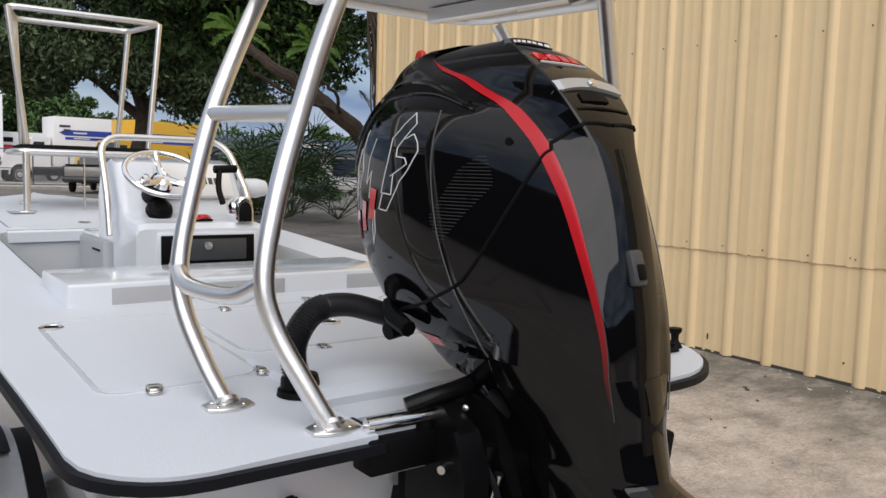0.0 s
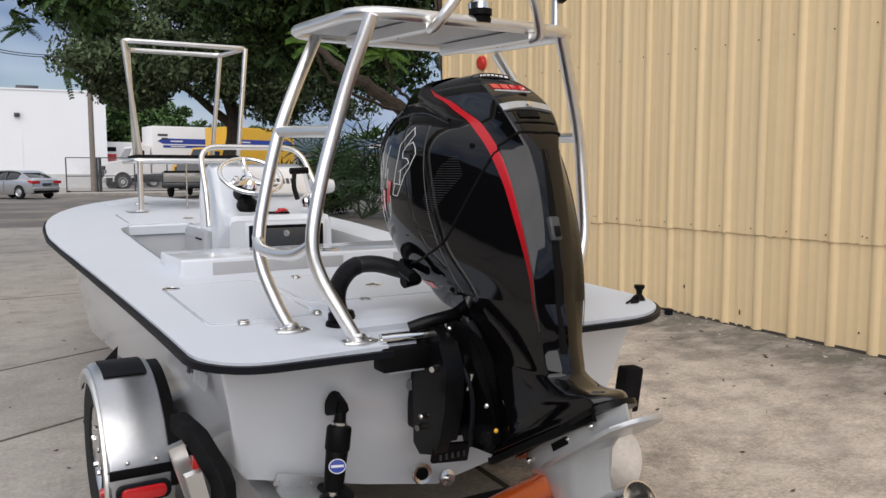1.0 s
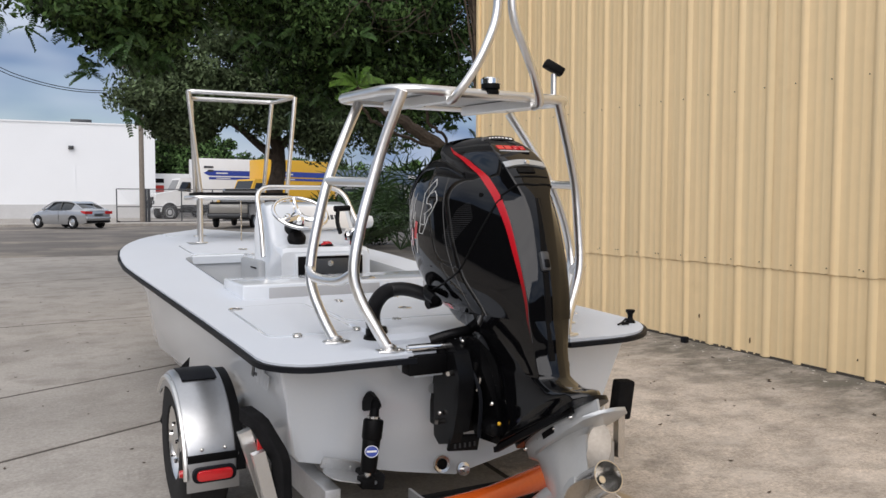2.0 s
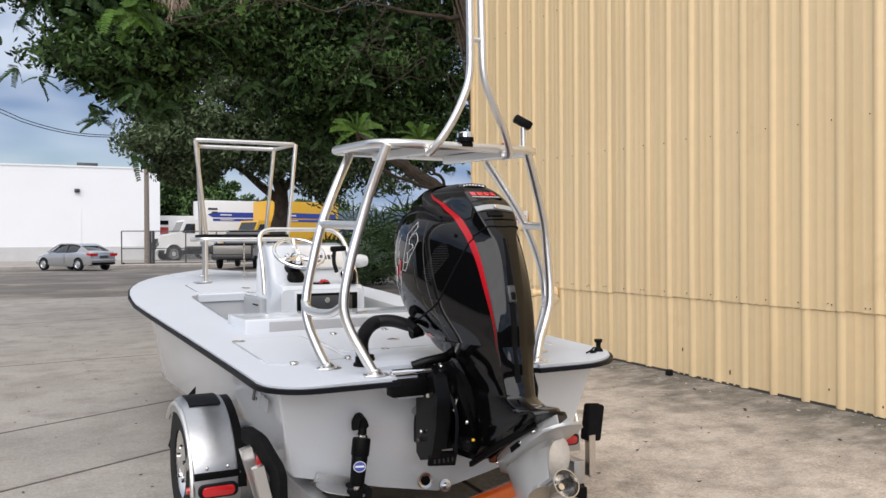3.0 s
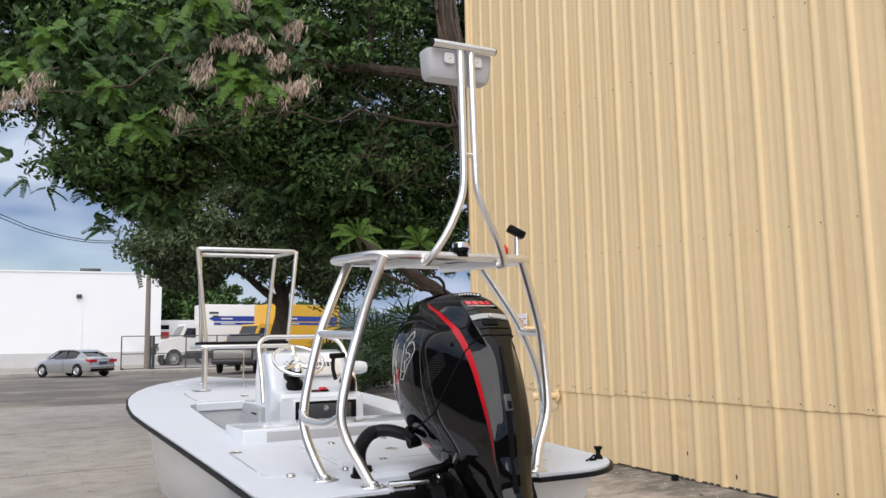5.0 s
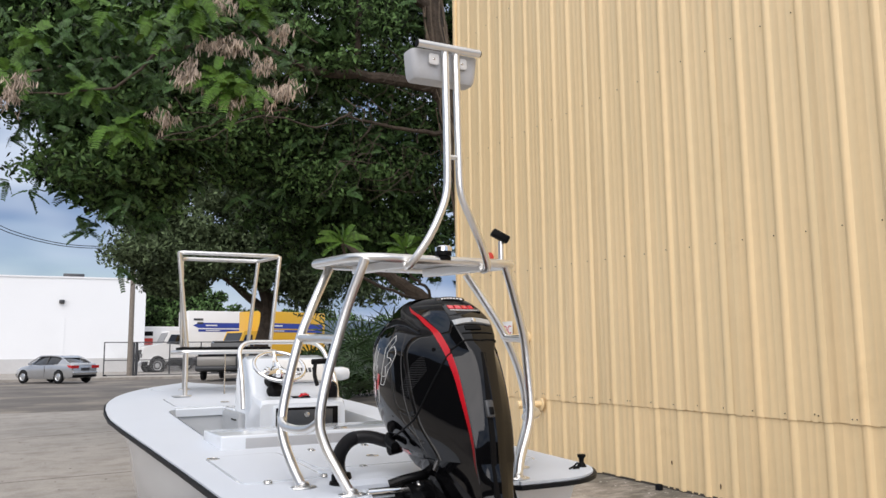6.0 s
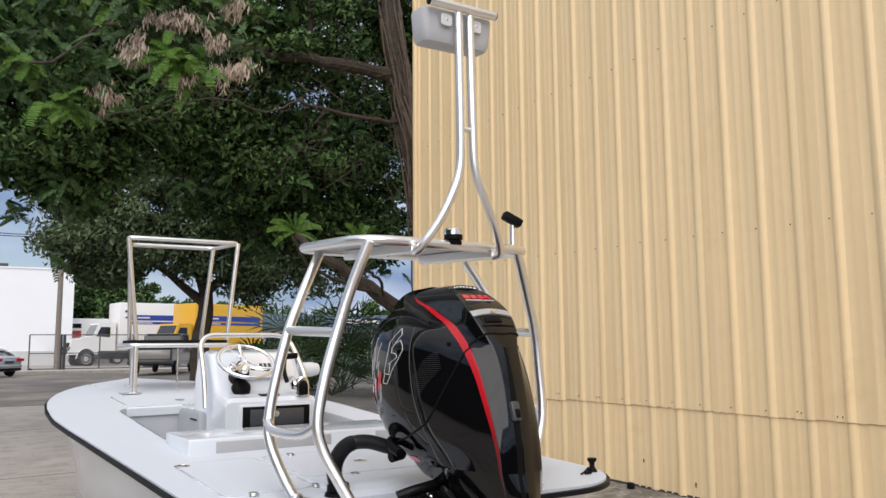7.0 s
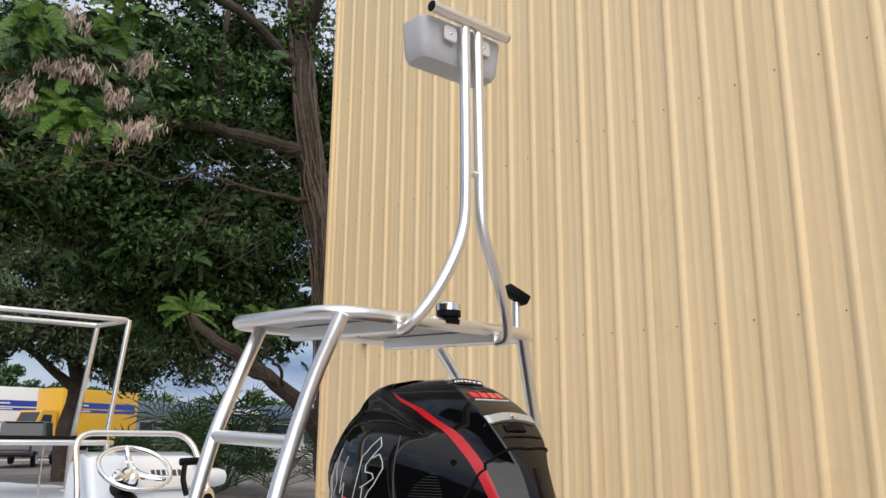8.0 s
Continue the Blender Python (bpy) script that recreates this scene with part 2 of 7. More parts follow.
GREYSATIN = mat("dark_grey_satin", (0.05, 0.053, 0.058), 0.3, 0.0, 0.1, 6.0)
RED = mat("red_decal", (0.62, 0.008, 0.016), 0.14, 0.0, 0.04, 3.0, coat=1.0)
SLAT = mat("dark_slat", (0.03, 0.03, 0.032), 0.4, 0.0, 0.1)
WHITEDECAL = mat("white_decal", (0.72, 0.72, 0.72), 0.3, 0.0, 0.03)
SILVERPAINT = mat("silver_gearcase_paint", (0.44, 0.455, 0.465), 0.28, 0.35, 0.06, 4.0, coat=0.5)
AMBER = mat("amber_roller", (0.52, 0.085, 0.012), 0.22, 0.0, 0.15, 4.0, coat=0.5)
REDLENS = mat("red_lens", (0.55, 0.012, 0.015), 0.16, 0.0, 0.1, 30.0, 0.001, 140.0, coat=0.8)
TYRE = mat("tyre_rubber", (0.018, 0.018, 0.019), 0.8, 0.0, 0.3, 12.0, 0.001, 110.0)
PLATEGREY = mat("brushed_pale_plate", (0.46, 0.47, 0.48), 0.42, 0.6, 0.05, 6.0, 0.0002, 120.0)
BOXGREY = mat("pale_grey_plastic", (0.46, 0.47, 0.49), 0.45, 0.0, 0.05, 6.0, 0.0003, 120.0)
WHITEPAINT = mat("white_paint", (0.78, 0.78, 0.77), 0.4, 0.0, 0.03, 1.5, 0.0003, 60.0)
BLUEDECAL = mat("blue_decal", (0.03, 0.06, 0.32), 0.35, 0.0, 0.05)
YELLOWPAINT = mat("yellow_truck_paint", (0.72, 0.40, 0.015), 0.3, 0.0, 0.04, coat=0.5)
CARSILVER = mat("silver_car_paint", (0.50, 0.51, 0.52), 0.25, 0.6, 0.04, coat=0.8)
CARGREY = mat("dark_grey_car_paint", (0.09, 0.09, 0.095), 0.3, 0.3, 0.06, coat=0.8)
CARGLASS = mat("dark_car_glass", (0.012, 0.014, 0.016), 0.06, 0.0, 0.05, coat=0.5)
BUILDING = mat("white_stucco", (0.84, 0.86, 0.88), 0.8, 0.0, 0.03, 0.3, 0.002, 12.0)
BUILDBASE = mat("grey_block_base", (0.56, 0.56, 0.56), 0.85, 0.0, 0.1, 1.0, 0.003, 12.0)
BLUEROOF = mat("blue_canopy_paint", (0.10, 0.145, 0.21), 0.5, 0.0, 0.1)
WOODPOLE = mat("weathered_pole_wood", (0.22, 0.19, 0.16), 0.9, 0.0, 0.3, 6.0, 0.004, 40.0)
BARK = mat("brown_bark", (0.072, 0.055, 0.042), 0.95, 0.0, 0.55, 5.0, 0.03, 18.0)
LEAF_A = mat("dark_leaf", (0.064, 0.116, 0.037), 0.75, 0.0, 0.85, 0.5, island=0.9)
LEAF_O = mat("grey_green_oak_leaf", (0.092, 0.128, 0.062), 0.7, 0.0, 0.6, 0.6, island=0.7)
LEAF_B = mat("feathery_leaf", (0.060, 0.118, 0.040), 0.45, 0.0, 0.5, 0.7, island=0.5)
LEAF_C = mat("bright_young_leaf", (0.062, 0.142, 0.012), 0.65, 0.0, 0.35, 0.8, island=0.5)
for m in (LEAF_A, LEAF_B, LEAF_O):
    m.node_tree.nodes["Principled BSDF"].inputs["Specular IOR Level"].default_value = 0.22
VINE = mat("vine_stem", (0.15, 0.115, 0.085), 0.9, 0.0, 0.4, 8.0, 0.004, 40.0, island=0.4)
POD = mat("dry_seed_pod", (0.40, 0.325, 0.265), 0.85, 0.0, 0.4, 3.0, island=0.6)
PALM = mat("palmetto_leaf", (0.048, 0.092, 0.032), 0.4, 0.0, 0.5, 1.0, island=0.6)
REDPAINT = mat("red_enamel", (0.50, 0.03, 0.02), 0.35, 0.0, 0.1)


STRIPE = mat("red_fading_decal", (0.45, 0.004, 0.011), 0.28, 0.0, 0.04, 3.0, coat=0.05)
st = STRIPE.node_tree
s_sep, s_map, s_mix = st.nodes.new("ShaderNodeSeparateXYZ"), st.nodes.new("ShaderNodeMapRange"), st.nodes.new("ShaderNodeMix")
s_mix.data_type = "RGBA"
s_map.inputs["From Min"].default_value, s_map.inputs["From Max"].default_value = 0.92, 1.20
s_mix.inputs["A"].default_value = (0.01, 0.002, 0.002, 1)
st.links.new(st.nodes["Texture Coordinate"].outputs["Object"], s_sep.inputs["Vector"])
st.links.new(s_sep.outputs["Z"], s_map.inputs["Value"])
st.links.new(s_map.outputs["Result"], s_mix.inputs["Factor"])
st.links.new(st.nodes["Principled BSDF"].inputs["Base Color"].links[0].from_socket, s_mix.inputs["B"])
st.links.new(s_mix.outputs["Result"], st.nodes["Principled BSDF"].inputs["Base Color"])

for dull, level in ((MATTBLACK, 0.12), (RUBBER, 0.16), (CARPET, 0.1), (TYRE, 0.25), (LEGBLACK, 0.16), (GLOSSBLACK, 0.46), (HOSE, 0.3)):
    dull.node_tree.nodes["Principled BSDF"].inputs["Specular IOR Level"].default_value = level


# ---- mesh helpers ----
def part(name, bm, material, parent=None, label="", smooth=True):
    me = bpy.data.meshes.new(name)
    bm.normal_update()
    bm.to_mesh(me)
    bm.free()
    if smooth:
        me.shade_smooth()
        me.set_sharp_from_angle(angle=radians(38))
    me.materials.append(material)
    ob = new(name, me)
    if parent:
        ob.parent = parent
    if label:
        ob["label"] = label
    return ob


def raw(name, verts, faces, material, parent=None, label="", smooth=False):
    me = bpy.data.meshes.new(name)
    me.from_pydata([tuple(v) for v in verts], [], [tuple(f) for f in faces])
    if smooth:
        me.shade_smooth()
    me.materials.append(material)
    ob = new(name, me)
    if parent:
        ob.parent = parent
    if label:
        ob["label"] = label
    return ob


def thing(name, at, label, category, group="", kind=""):
    ob = new(name)
    ob.empty_display_size = 0.1
    ob.matrix_world = at
    return tagged(ob, label, category, group, kind)


def box(x0, x1, y0, y1, z0, z1, bevel=0.0, seg=2, bm=None):
    b = bmesh.new()
    bmesh.ops.create_cube(b, size=1, matrix=Matrix.LocRotScale(((x0 + x1) / 2, (y0 + y1) / 2, (z0 + z1) / 2), None, (abs(x1 - x0), abs(y1 - y0), abs(z1 - z0))))
    if bevel:
        bmesh.ops.bevel(b, geom=list(b.edges), offset=bevel, segments=seg, profile=0.5, affect="EDGES")
    return join(bm, b)


def join(bm, b):
    if bm is None:
        return b
    me = bpy.data.meshes.new("tmp")
    b.to_mesh(me)
    b.free()
    bm.from_mesh(me)
    bpy.data.meshes.remove(me)
    return bm


def move(bm, m):
    bmesh.ops.transform(bm, matrix=m, verts=list(bm.verts))
    return bm


def cyl(p0, p1, r0, r1=None, seg=20, caps=True, bevel=0.0):
    p0, p1 = Vector(p0), Vector(p1)
    r1 = r0 if r1 is None else r1
    b = bmesh.new()
    d = (p1 - p0).length
    bmesh.ops.create_cone(b, cap_ends=caps, segments=seg, radius1=r0, radius2=r1, depth=d)
    if bevel:
        rim = [e for e in b.edges if abs(e.verts[0].co.z - e.verts[1].co.z) < 1e-5]
        bmesh.ops.bevel(b, geom=rim, offset=bevel, segments=2, profile=0.5, affect="EDGES")
    q = (p1 - p0).to_track_quat("Z", "Y").to_matrix().to_4x4()
    return move(b, Matrix.Translation((p0 + p1) / 2) @ q)


def curve_points(pts, steps=6, closed=False):
    """A smooth line through the given points."""
    p = [Vector(v) for v in pts]
    n = len(p)
    if n == 2:
        return p
    out = []
    for i in range(n if closed else n - 1):
        a, b = p[(i - 1) % n] if closed or i else p[0] * 2 - p[1], p[i]
        c = p[(i + 1) % n]
        d = p[(i + 2) % n] if closed or i + 2 < n else c * 2 - b
        for k in range(steps):
            t = k / steps
            out.append(0.5 * (2 * b + (c - a) * t + (2 * a - 5 * b + 4 * c - d) * t * t + (3 * b - a - 3 * c + d) * t ** 3))
    if not closed:
        out.append(p[-1])
    return out


def rounded(pts, r, steps=5, closed=False):
    """A line with its corners rounded to about the radius r."""
    p = [Vector(v) for v in pts]
    n, out = len(p), []
    for i in range(n):
        if not closed and i in (0, n - 1):
            out.append(p[i])
            continue
        a, b, c = p[(i - 1) % n], p[i], p[(i + 1) % n]
        k = min(r, (a - b).length * 0.48, (c - b).length * 0.48)
        s, e = b + (a - b).normalized() * k, b + (c - b).normalized() * k
        for j in range(steps + 1):
            t = j / steps
            out.append(s * (1 - t) ** 2 + b * 2 * t * (1 - t) + e * t * t)
    return out


def sweep(line, prof, closed=False, caps=True, taper=None):
    """A closed profile [(across, up)] swept along a line of points."""
    line = [Vector(v) for v in line]
    n, k, b = len(line), len(prof), bmesh.new()
    rings, up = [], None
    for i, p in enumerate(line):
        a = line[(i - 1) % n] if closed or i else p
        c = line[(i + 1) % n] if closed or i < n - 1 else p
        t = (c - a).normalized()
        if up is None:
            up = Vector((0, 0, 1)) if abs(t.z) < 0.9 else Vector((0, 1, 0))
        up = (up - t * up.dot(t)).normalized()
        side = t.cross(up).normalized()
        s = taper[i] if taper else 1.0
        rings.append([b.verts.new(p + side * (x * s) + up * (z * s)) for x, z in prof])
    for i in range(n if closed else n - 1):
        r0, r1 = rings[i], rings[(i + 1) % n]
        for j in range(k):
            b.faces.new((r0[j], r0[(j + 1) % k], r1[(j + 1) % k], r1[j]))
    if caps and not closed:
        b.faces.new(rings[0][::-1])
        b.faces.new(rings[-1])
    bmesh.ops.recalc_face_normals(b, faces=list(b.faces))
    return b


def circle(r, seg=14):
    return [(r * math.cos(2 * math.pi * i / seg), r * math.sin(2 * math.pi * i / seg)) for i in range(seg)]


def tube(pts, r, seg=14, closed=False, taper=None):
    return sweep(pts, circle(r, seg), closed, True, taper)


def loft(rings, cap0=True, cap1=True, closed=True):
    b = bmesh.new()
    vs = [[b.verts.new(p) for p in ring] for ring in rings]
    k = len(rings[0])
    for r0, r1 in zip(vs, vs[1:]):
        for j in range(k if closed else k - 1):
            b.faces.new((r0[j], r0[(j + 1) % k], r1[(j + 1) % k], r1[j]))
    if cap0:
        b.faces.new(vs[0][::-1])
    if cap1:
        b.faces.new(vs[-1])
    bmesh.ops.recalc_face_normals(b, faces=list(b.faces))
    return b


def plate(pts, z0, z1, bevel=0.0):
    """A flat slab with the outline pts (x, y)."""
    b = bmesh.new()
    lo = [b.verts.new((x, y, z0)) for x, y in pts]
    hi = [b.verts.new((x, y, z1)) for x, y in pts]
    n = len(pts)
    b.faces.new(lo[::-1])
    top = b.faces.new(hi)
    for i in range(n):
        b.faces.new((lo[i], lo[(i + 1) % n], hi[(i + 1) % n], hi[i]))
    bmesh.ops.recalc_face_normals(b, faces=list(b.faces))
    if bevel:
        bmesh.ops.bevel(b, geom=list(top.edges), offset=bevel, segments=2, profile=0.5, affect="EDGES")
    return b


def round_rect(x0, x1, y0, y1, r, steps=5):
    return [(p.x, p.y) for p in rounded([(x0, y0, 0), (x1, y0, 0), (x1, y1, 0), (x0, y1, 0)], r, steps, True)]


def lathe(prof, seg=24):
    """A body turned round z from (radius, z) pairs."""
    return loft([[(r * math.cos(2 * math.pi * i / seg), r * math.sin(2 * math.pi * i / seg), z) for i in range(seg)] for r, z in prof])


def dome(x, y, z, r, squash=1.0, seg=12):
    b = bmesh.new()
    bmesh.ops.create_uvsphere(b, u_segments=seg, v_segments=seg // 2 + 2, radius=r, matrix=Matrix.LocRotScale((x, y, z), None, (1, 1, squash)))
    return b


def text(name, words, m, size, material, parent=None, label="", depth=0.001):
    c = bpy.data.curves.new(name, "FONT")
    c.body, c.size, c.extrude, c.align_x, c.align_y = words, size, depth, "CENTER", "CENTER"
    c.materials.append(material)
    ob = new(name, c)
    if parent:
        ob.parent = parent
    ob.matrix_local = m
    if label:
        ob["label"] = label
    return ob


# ---- the setting: ground, wall ----
WALL_X, WALL_END, WALL_START, WALL_TOP, SEAM = 5.339, 9.56, -3.0, 8.6, 0.832
PITCH, RIB_AT = 0.3257, 4.187
GROUND = bmesh.new()
bmesh.ops.create_grid(GROUND, x_segments=8, y_segments=8, size=900)
tagged(part("ground", move(GROUND, Matrix.Translation((0, 300, -0.035))), ASPHALT, None, "", False), "worn dark asphalt ground running out to the street", "ground", kind="structure")


def slab_field():
    """Concrete slabs with open joints, out to the edge of the yard, and a dirty strip along the wall."""
    base = tagged(new("pavement"), "stained pale concrete yard with cracked slab joints", "pavement", kind="structure")
    lines = [(-14.8, 0), (-9.0, 0), (-5.2, 0.05), (-1.9, 0.10), (1.2, 0.30), (4.15, 0.60), (5.8, 0.60), (9.3, 0.18), (14.9, 0.30), (21.6, 0.0)]
    xs = [-21.0, -12.0, -4.5, 2.1, WALL_X + 0.05]
    gap = 0.010

    def rise(x):
        return 0.08 * max(0.0, (x - 2.1) / (WALL_X - 2.1))

    for i in range(len(xs) - 1):
        g = gap * (2.1 if i < 3 else 1.0)
        rows = lines if i < 3 else [lines[0], lines[2], lines[6], lines[8], lines[9]]
        for (c0, m0), (c1, m1) in zip(rows, rows[1:]):
            def at(c, m, x):
                return c + m * max(x, -4.5)
            quad = [(xs[i] + g, at(c0, m0, xs[i]) + g), (xs[i + 1] - g, at(c0, m0, xs[i + 1]) + g), (xs[i + 1] - g, at(c1, m1, xs[i + 1]) - g), (xs[i] + g, at(c1, m1, xs[i]) - g)]
            top = random.uniform(-0.002, 0.002)
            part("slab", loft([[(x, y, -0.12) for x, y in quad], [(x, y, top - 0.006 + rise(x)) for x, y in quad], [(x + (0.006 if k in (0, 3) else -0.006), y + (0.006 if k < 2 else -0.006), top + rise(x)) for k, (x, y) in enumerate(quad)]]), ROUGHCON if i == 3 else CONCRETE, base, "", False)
    part("joint_filler", plate([(-21, -14.8), (WALL_X, -14.8), (WALL_X, 21.4), (-21, 21.4)], -0.03, -0.003), JOINT, base, "", False)
    return base


slab_field()


def rib_profile(y0, n):
    """The outline of n ribs of sheet from y0 up the wall: (y, proud)."""
    out = []
    for i in range(n):
        y = y0 + i * PITCH
        f = PITCH / 0.325
        out += [(y - 0.006 * f, 0), (y + 0.006 * f, 0.002), (y + 0.030 * f, 0.017), (y + 0.040 * f, 0.0200), (y + 0.058 * f, 0.0200), (y + 0.068 * f, 0.017), (y + 0.092 * f, 0.002), (y + 0.104 * f, 0.0), (y + 0.150 * f, 0.0), (y + 0.158 * f, 0.0018), (y + 0.172 * f, 0.0018), (y + 0.180 * f, 0.0),
                (y + 0.232 * f, 0.0), (y + 0.240 * f, 0.0018), (y + 0.254 * f, 0.0018), (y + 0.262 * f, 0.0)]
    out.append((y0 + n * PITCH, 0))
    return out


def sheet(name, y0, n, z0, z1, out, parent, end=None):
    prof = [(y, d) for y, d in rib_profile(y0, n) if end is None or y <= end]
    if end is not None:
        prof.append((end, 0))
    v, f = [], []
    for y, d in prof:
        v += [(WALL_X - out - d, y, z0 + random.uniform(-0.006, 0.006)), (WALL_X - out - d, y, z1 + random.uniform(-0.004, 0.004))]
    k = len(prof)
    for y, d in prof:
        v += [(WALL_X - out - d + 0.0012, y, z0), (WALL_X - out - d + 0.0012, y, z1)]
    for i in range(k - 1):
        a = 2 * i
        f.append((a, a + 1, a + 3, a + 2))
        b = 2 * k + a
        f.append((b, b + 2, b + 3, b + 1))
        f.append((a, a + 2, b + 2, b))
    ob = raw(name, v, f, WALL, parent)
    ob.data.shade_smooth()
    ob.data.set_sharp_from_angle(angle=radians(18))
    return ob


def metal_wall():
    w = tagged(part("wall_east", box(WALL_X + 0.014, WALL_X + 0.2, WALL_START, WALL_END, -0.1, WALL_TOP), WALL, None, "", False), "tan ribbed sheet metal wall of a workshop building", "wall", kind="structure")
    first = RIB_AT - PITCH * 33
    y, i = first, 0
    while y < WALL_END - 0.02:
        n = 3
        end = WALL_END if y + n * PITCH > WALL_END else None
        if y > WALL_START - 0.3:
            lap = SEAM - 0.008 * max(0.0, y - 4.0) + 0.004 * math.sin(i * 2.3)
            sheet("panel", y, n, lap, WALL_TOP, 0.005 + 0.004 * (i % 2), w, end)
            sheet("panel", y, n, 0.093 + 0.006 * math.sin(i * 1.7), lap + 0.02, -0.0065 + 0.002 * (i % 2), w, end)
        y += n * PITCH
        i += 1
    north = box(WALL_X, WALL_X + 14, WALL_END - 0.2, WALL_END - 0.004, -0.1, WALL_TOP)
    tagged(part("wall_north", north, WALL, None, "", False), "tan sheet metal end wall of the workshop", "wall", kind="structure")
    roof = box(WALL_X - 0.08, WALL_X + 14, WALL_START, WALL_END + 0.05, WALL_TOP, WALL_TOP + 0.15)
    tagged(part("roof", roof, WALL, None, "", False), "plain tan metal roof edge of the workshop", "roof", kind="structure")
    corner = box(WALL_X - 0.045, WALL_X + 0.05, WALL_END - 0.055, WALL_END + 0.012, 0.0, WALL_TOP - 0.01, 0.003)
    part("corner_trim", corner, WALL, w, "tan folded corner trim")
    # dark strip drawn as the shadow line below the sheets' bottom edge
    part("foot_shadow_strip", box(WALL_X + 0.004, WALL_X + 0.0145, WALL_START, WALL_END - 0.06, 0.04, 0.104), JOINT, w, "dark strip standing in for the shadow under the sheets", False)
    screws = bmesh.new()
    for z in (SEAM + 0.042, 2.215, 4.0, 5.8, 7.5):
        k = first
        while k < WALL_END - 0.1:
            if k > 0.3:
                join(screws, dome(WALL_X - 0.012, k + 0.112 + random.uniform(-0.008, 0.008), z + (0.024 * k if z > 1 else 0) + random.uniform(-0.006, 0.006), 0.0055, 1.0, 6))
                if z < 1 and random.random() < 0.5:
                    join(screws, dome(WALL_X - 0.012, k + 0.15, z + random.uniform(-0.012, 0.012), 0.005, 1.0, 6))
            k += PITCH
    tagged(part("screws", screws, JOINT, w), kind="stuff")
    return w


wall_east = metal_wall()


def fire_fittings():
    sign = thing("sign", pose(WALL_X - 0.05, 8.06, 1.66), "small white wall sign with red letters", "sign")
    part("board", box(-0.003, 0.003, -0.16, 0.16, -0.11, 0.11, 0.001), WHITEPAINT, sign)
    text("letters", "FDC", Matrix.Translation((-0.006, 0, -0.0025)) @ pose(0, 0, 0, 90, 0, -90), 0.15, RED, sign, "red capital letters")
    bell = thing("alarm_bell", pose(WALL_X - 0.03, 8.49, 2.64), "round red fire alarm bell on the metal wall", "alarm")
    part("gong", move(lathe([(0.012, 0.0), (0.085, 0.0), (0.09, 0.02), (0.075, 0.055), (0.03, 0.075), (0.004, 0.08)], 20), pose(0, 0, 0, 0, -90, 0)), REDPAINT, bell)
    part("backing", box(0.0, 0.03, -0.05, 0.05, -0.05, 0.05, 0.004), REDPAINT, bell)
    for z, y in ((1.56, 7.56), (0.755, 7.28)):
        pipe = thing("wall_pipe", pose(WALL_X, y, z), "cream painted pipe stub coming out of the metal wall", "pipe", "wall pipes")
        part("stub", cyl((0.0, 0, 0), (-0.30, 0, 0), 0.035, seg=16), WALL, pipe)
        part("cap", cyl((-0.30, 0, 0), (-0.36, 0, 0), 0.048, seg=16, bevel=0.008), WALL, pipe)
        part("flange", cyl((-0.025, 0, 0), (-0.045, 0, 0), 0.075, seg=18, bevel=0.004), WALL, pipe)
    stub = tagged(part("pipe_stub", box(WALL_X - 0.13, WALL_X - 0.08, 5.06, 5.12, 0.06, 0.135, 0.008), RUBBER), "small dark rubber stop lying at the wall's foot", "stop")
    return stub


fire_fittings()

# bits of dry leaf and grit lying about, and rust at the foot of the wall
def litter():
    rng = random.Random(8)
    v, f = [], []
    for k in range(260):
        x, y = (rng.uniform(2.2, 5.2), rng.uniform(0.2, 8.5)) if k % 2 else (rng.uniform(-4.0, 1.0), rng.uniform(1.5, 14.0))
        z = 0.004 + 0.08 * max(0.0, (x - 2.1) / (WALL_X - 2.1))
        a, n = rng.uniform(0, 6.3), len(v)
        size = rng.uniform(0.006, 0.022) if rng.random() < 0.85 else rng.uniform(0.02, 0.038)
        for q, r, h in ((0, 1, 0.004), (1.3, 0.5, 0.001), (3.1, 1, 0.006), (4.5, 0.45, 0.0)):
            v.append((x + size * r * math.cos(a + q), y + size * r * math.sin(a + q), z + h))
        f.append((n, n + 1, n + 2, n + 3))
    tagged(raw("dry_leaf_litter", v, f, LITTER), "scattered dry brown leaf bits on the concrete", "leaf litter", kind="stuff")
    v, f = [], []
    for k in range(150):
        x, y = WALL_X - rng.uniform(0.02, 0.45) ** 1.3, rng.uniform(1.0, 8.5)
        z = 0.083 - 0.08 * (WALL_X - x) / 3.2
        n, size = len(v), rng.uniform(0.004, 0.016)
        for q in range(5):
            v.append((x + size * rng.uniform(0.5, 1) * math.cos(q * 1.26), y + size * rng.uniform(0.6, 1.3) * math.sin(q * 1.26), z + rng.uniform(0.0, 0.004)))
        f.append((n, n + 1, n + 2, n + 3, n + 4))
    tagged(raw("paint_flakes", v, f, FLAKE), "pale flakes and grit along the wall's foot", "debris", kind="stuff")
    for y, z, h in ((5.02, 0.33, 0.018), (4.40, 0.20, 0.024), (3.36, 0.22, 0.008), (6.2, 0.22, 0.012), (4.9, 0.7, 0.008), (2.9, 0.17, 0.012)):
        part("rust_spot", move(dome(0, 0, 0, 0.007, 1.0, 8), Matrix.Translation((WALL_X - 0.001, y, z)) @ Matrix.Diagonal((0.9, 0.8, h / 0.007, 1))), RUST, wall_east, "dark rust spot")


LITTER = mat("dry_leaf_bits", (0.07, 0.05, 0.035), 0.9, 0.0, 0.5, 3.0, island=0.5)
FLAKE = mat("pale_flakes", (0.62, 0.60, 0.56), 0.9, 0.0, 0.3, 3.0, island=0.5)
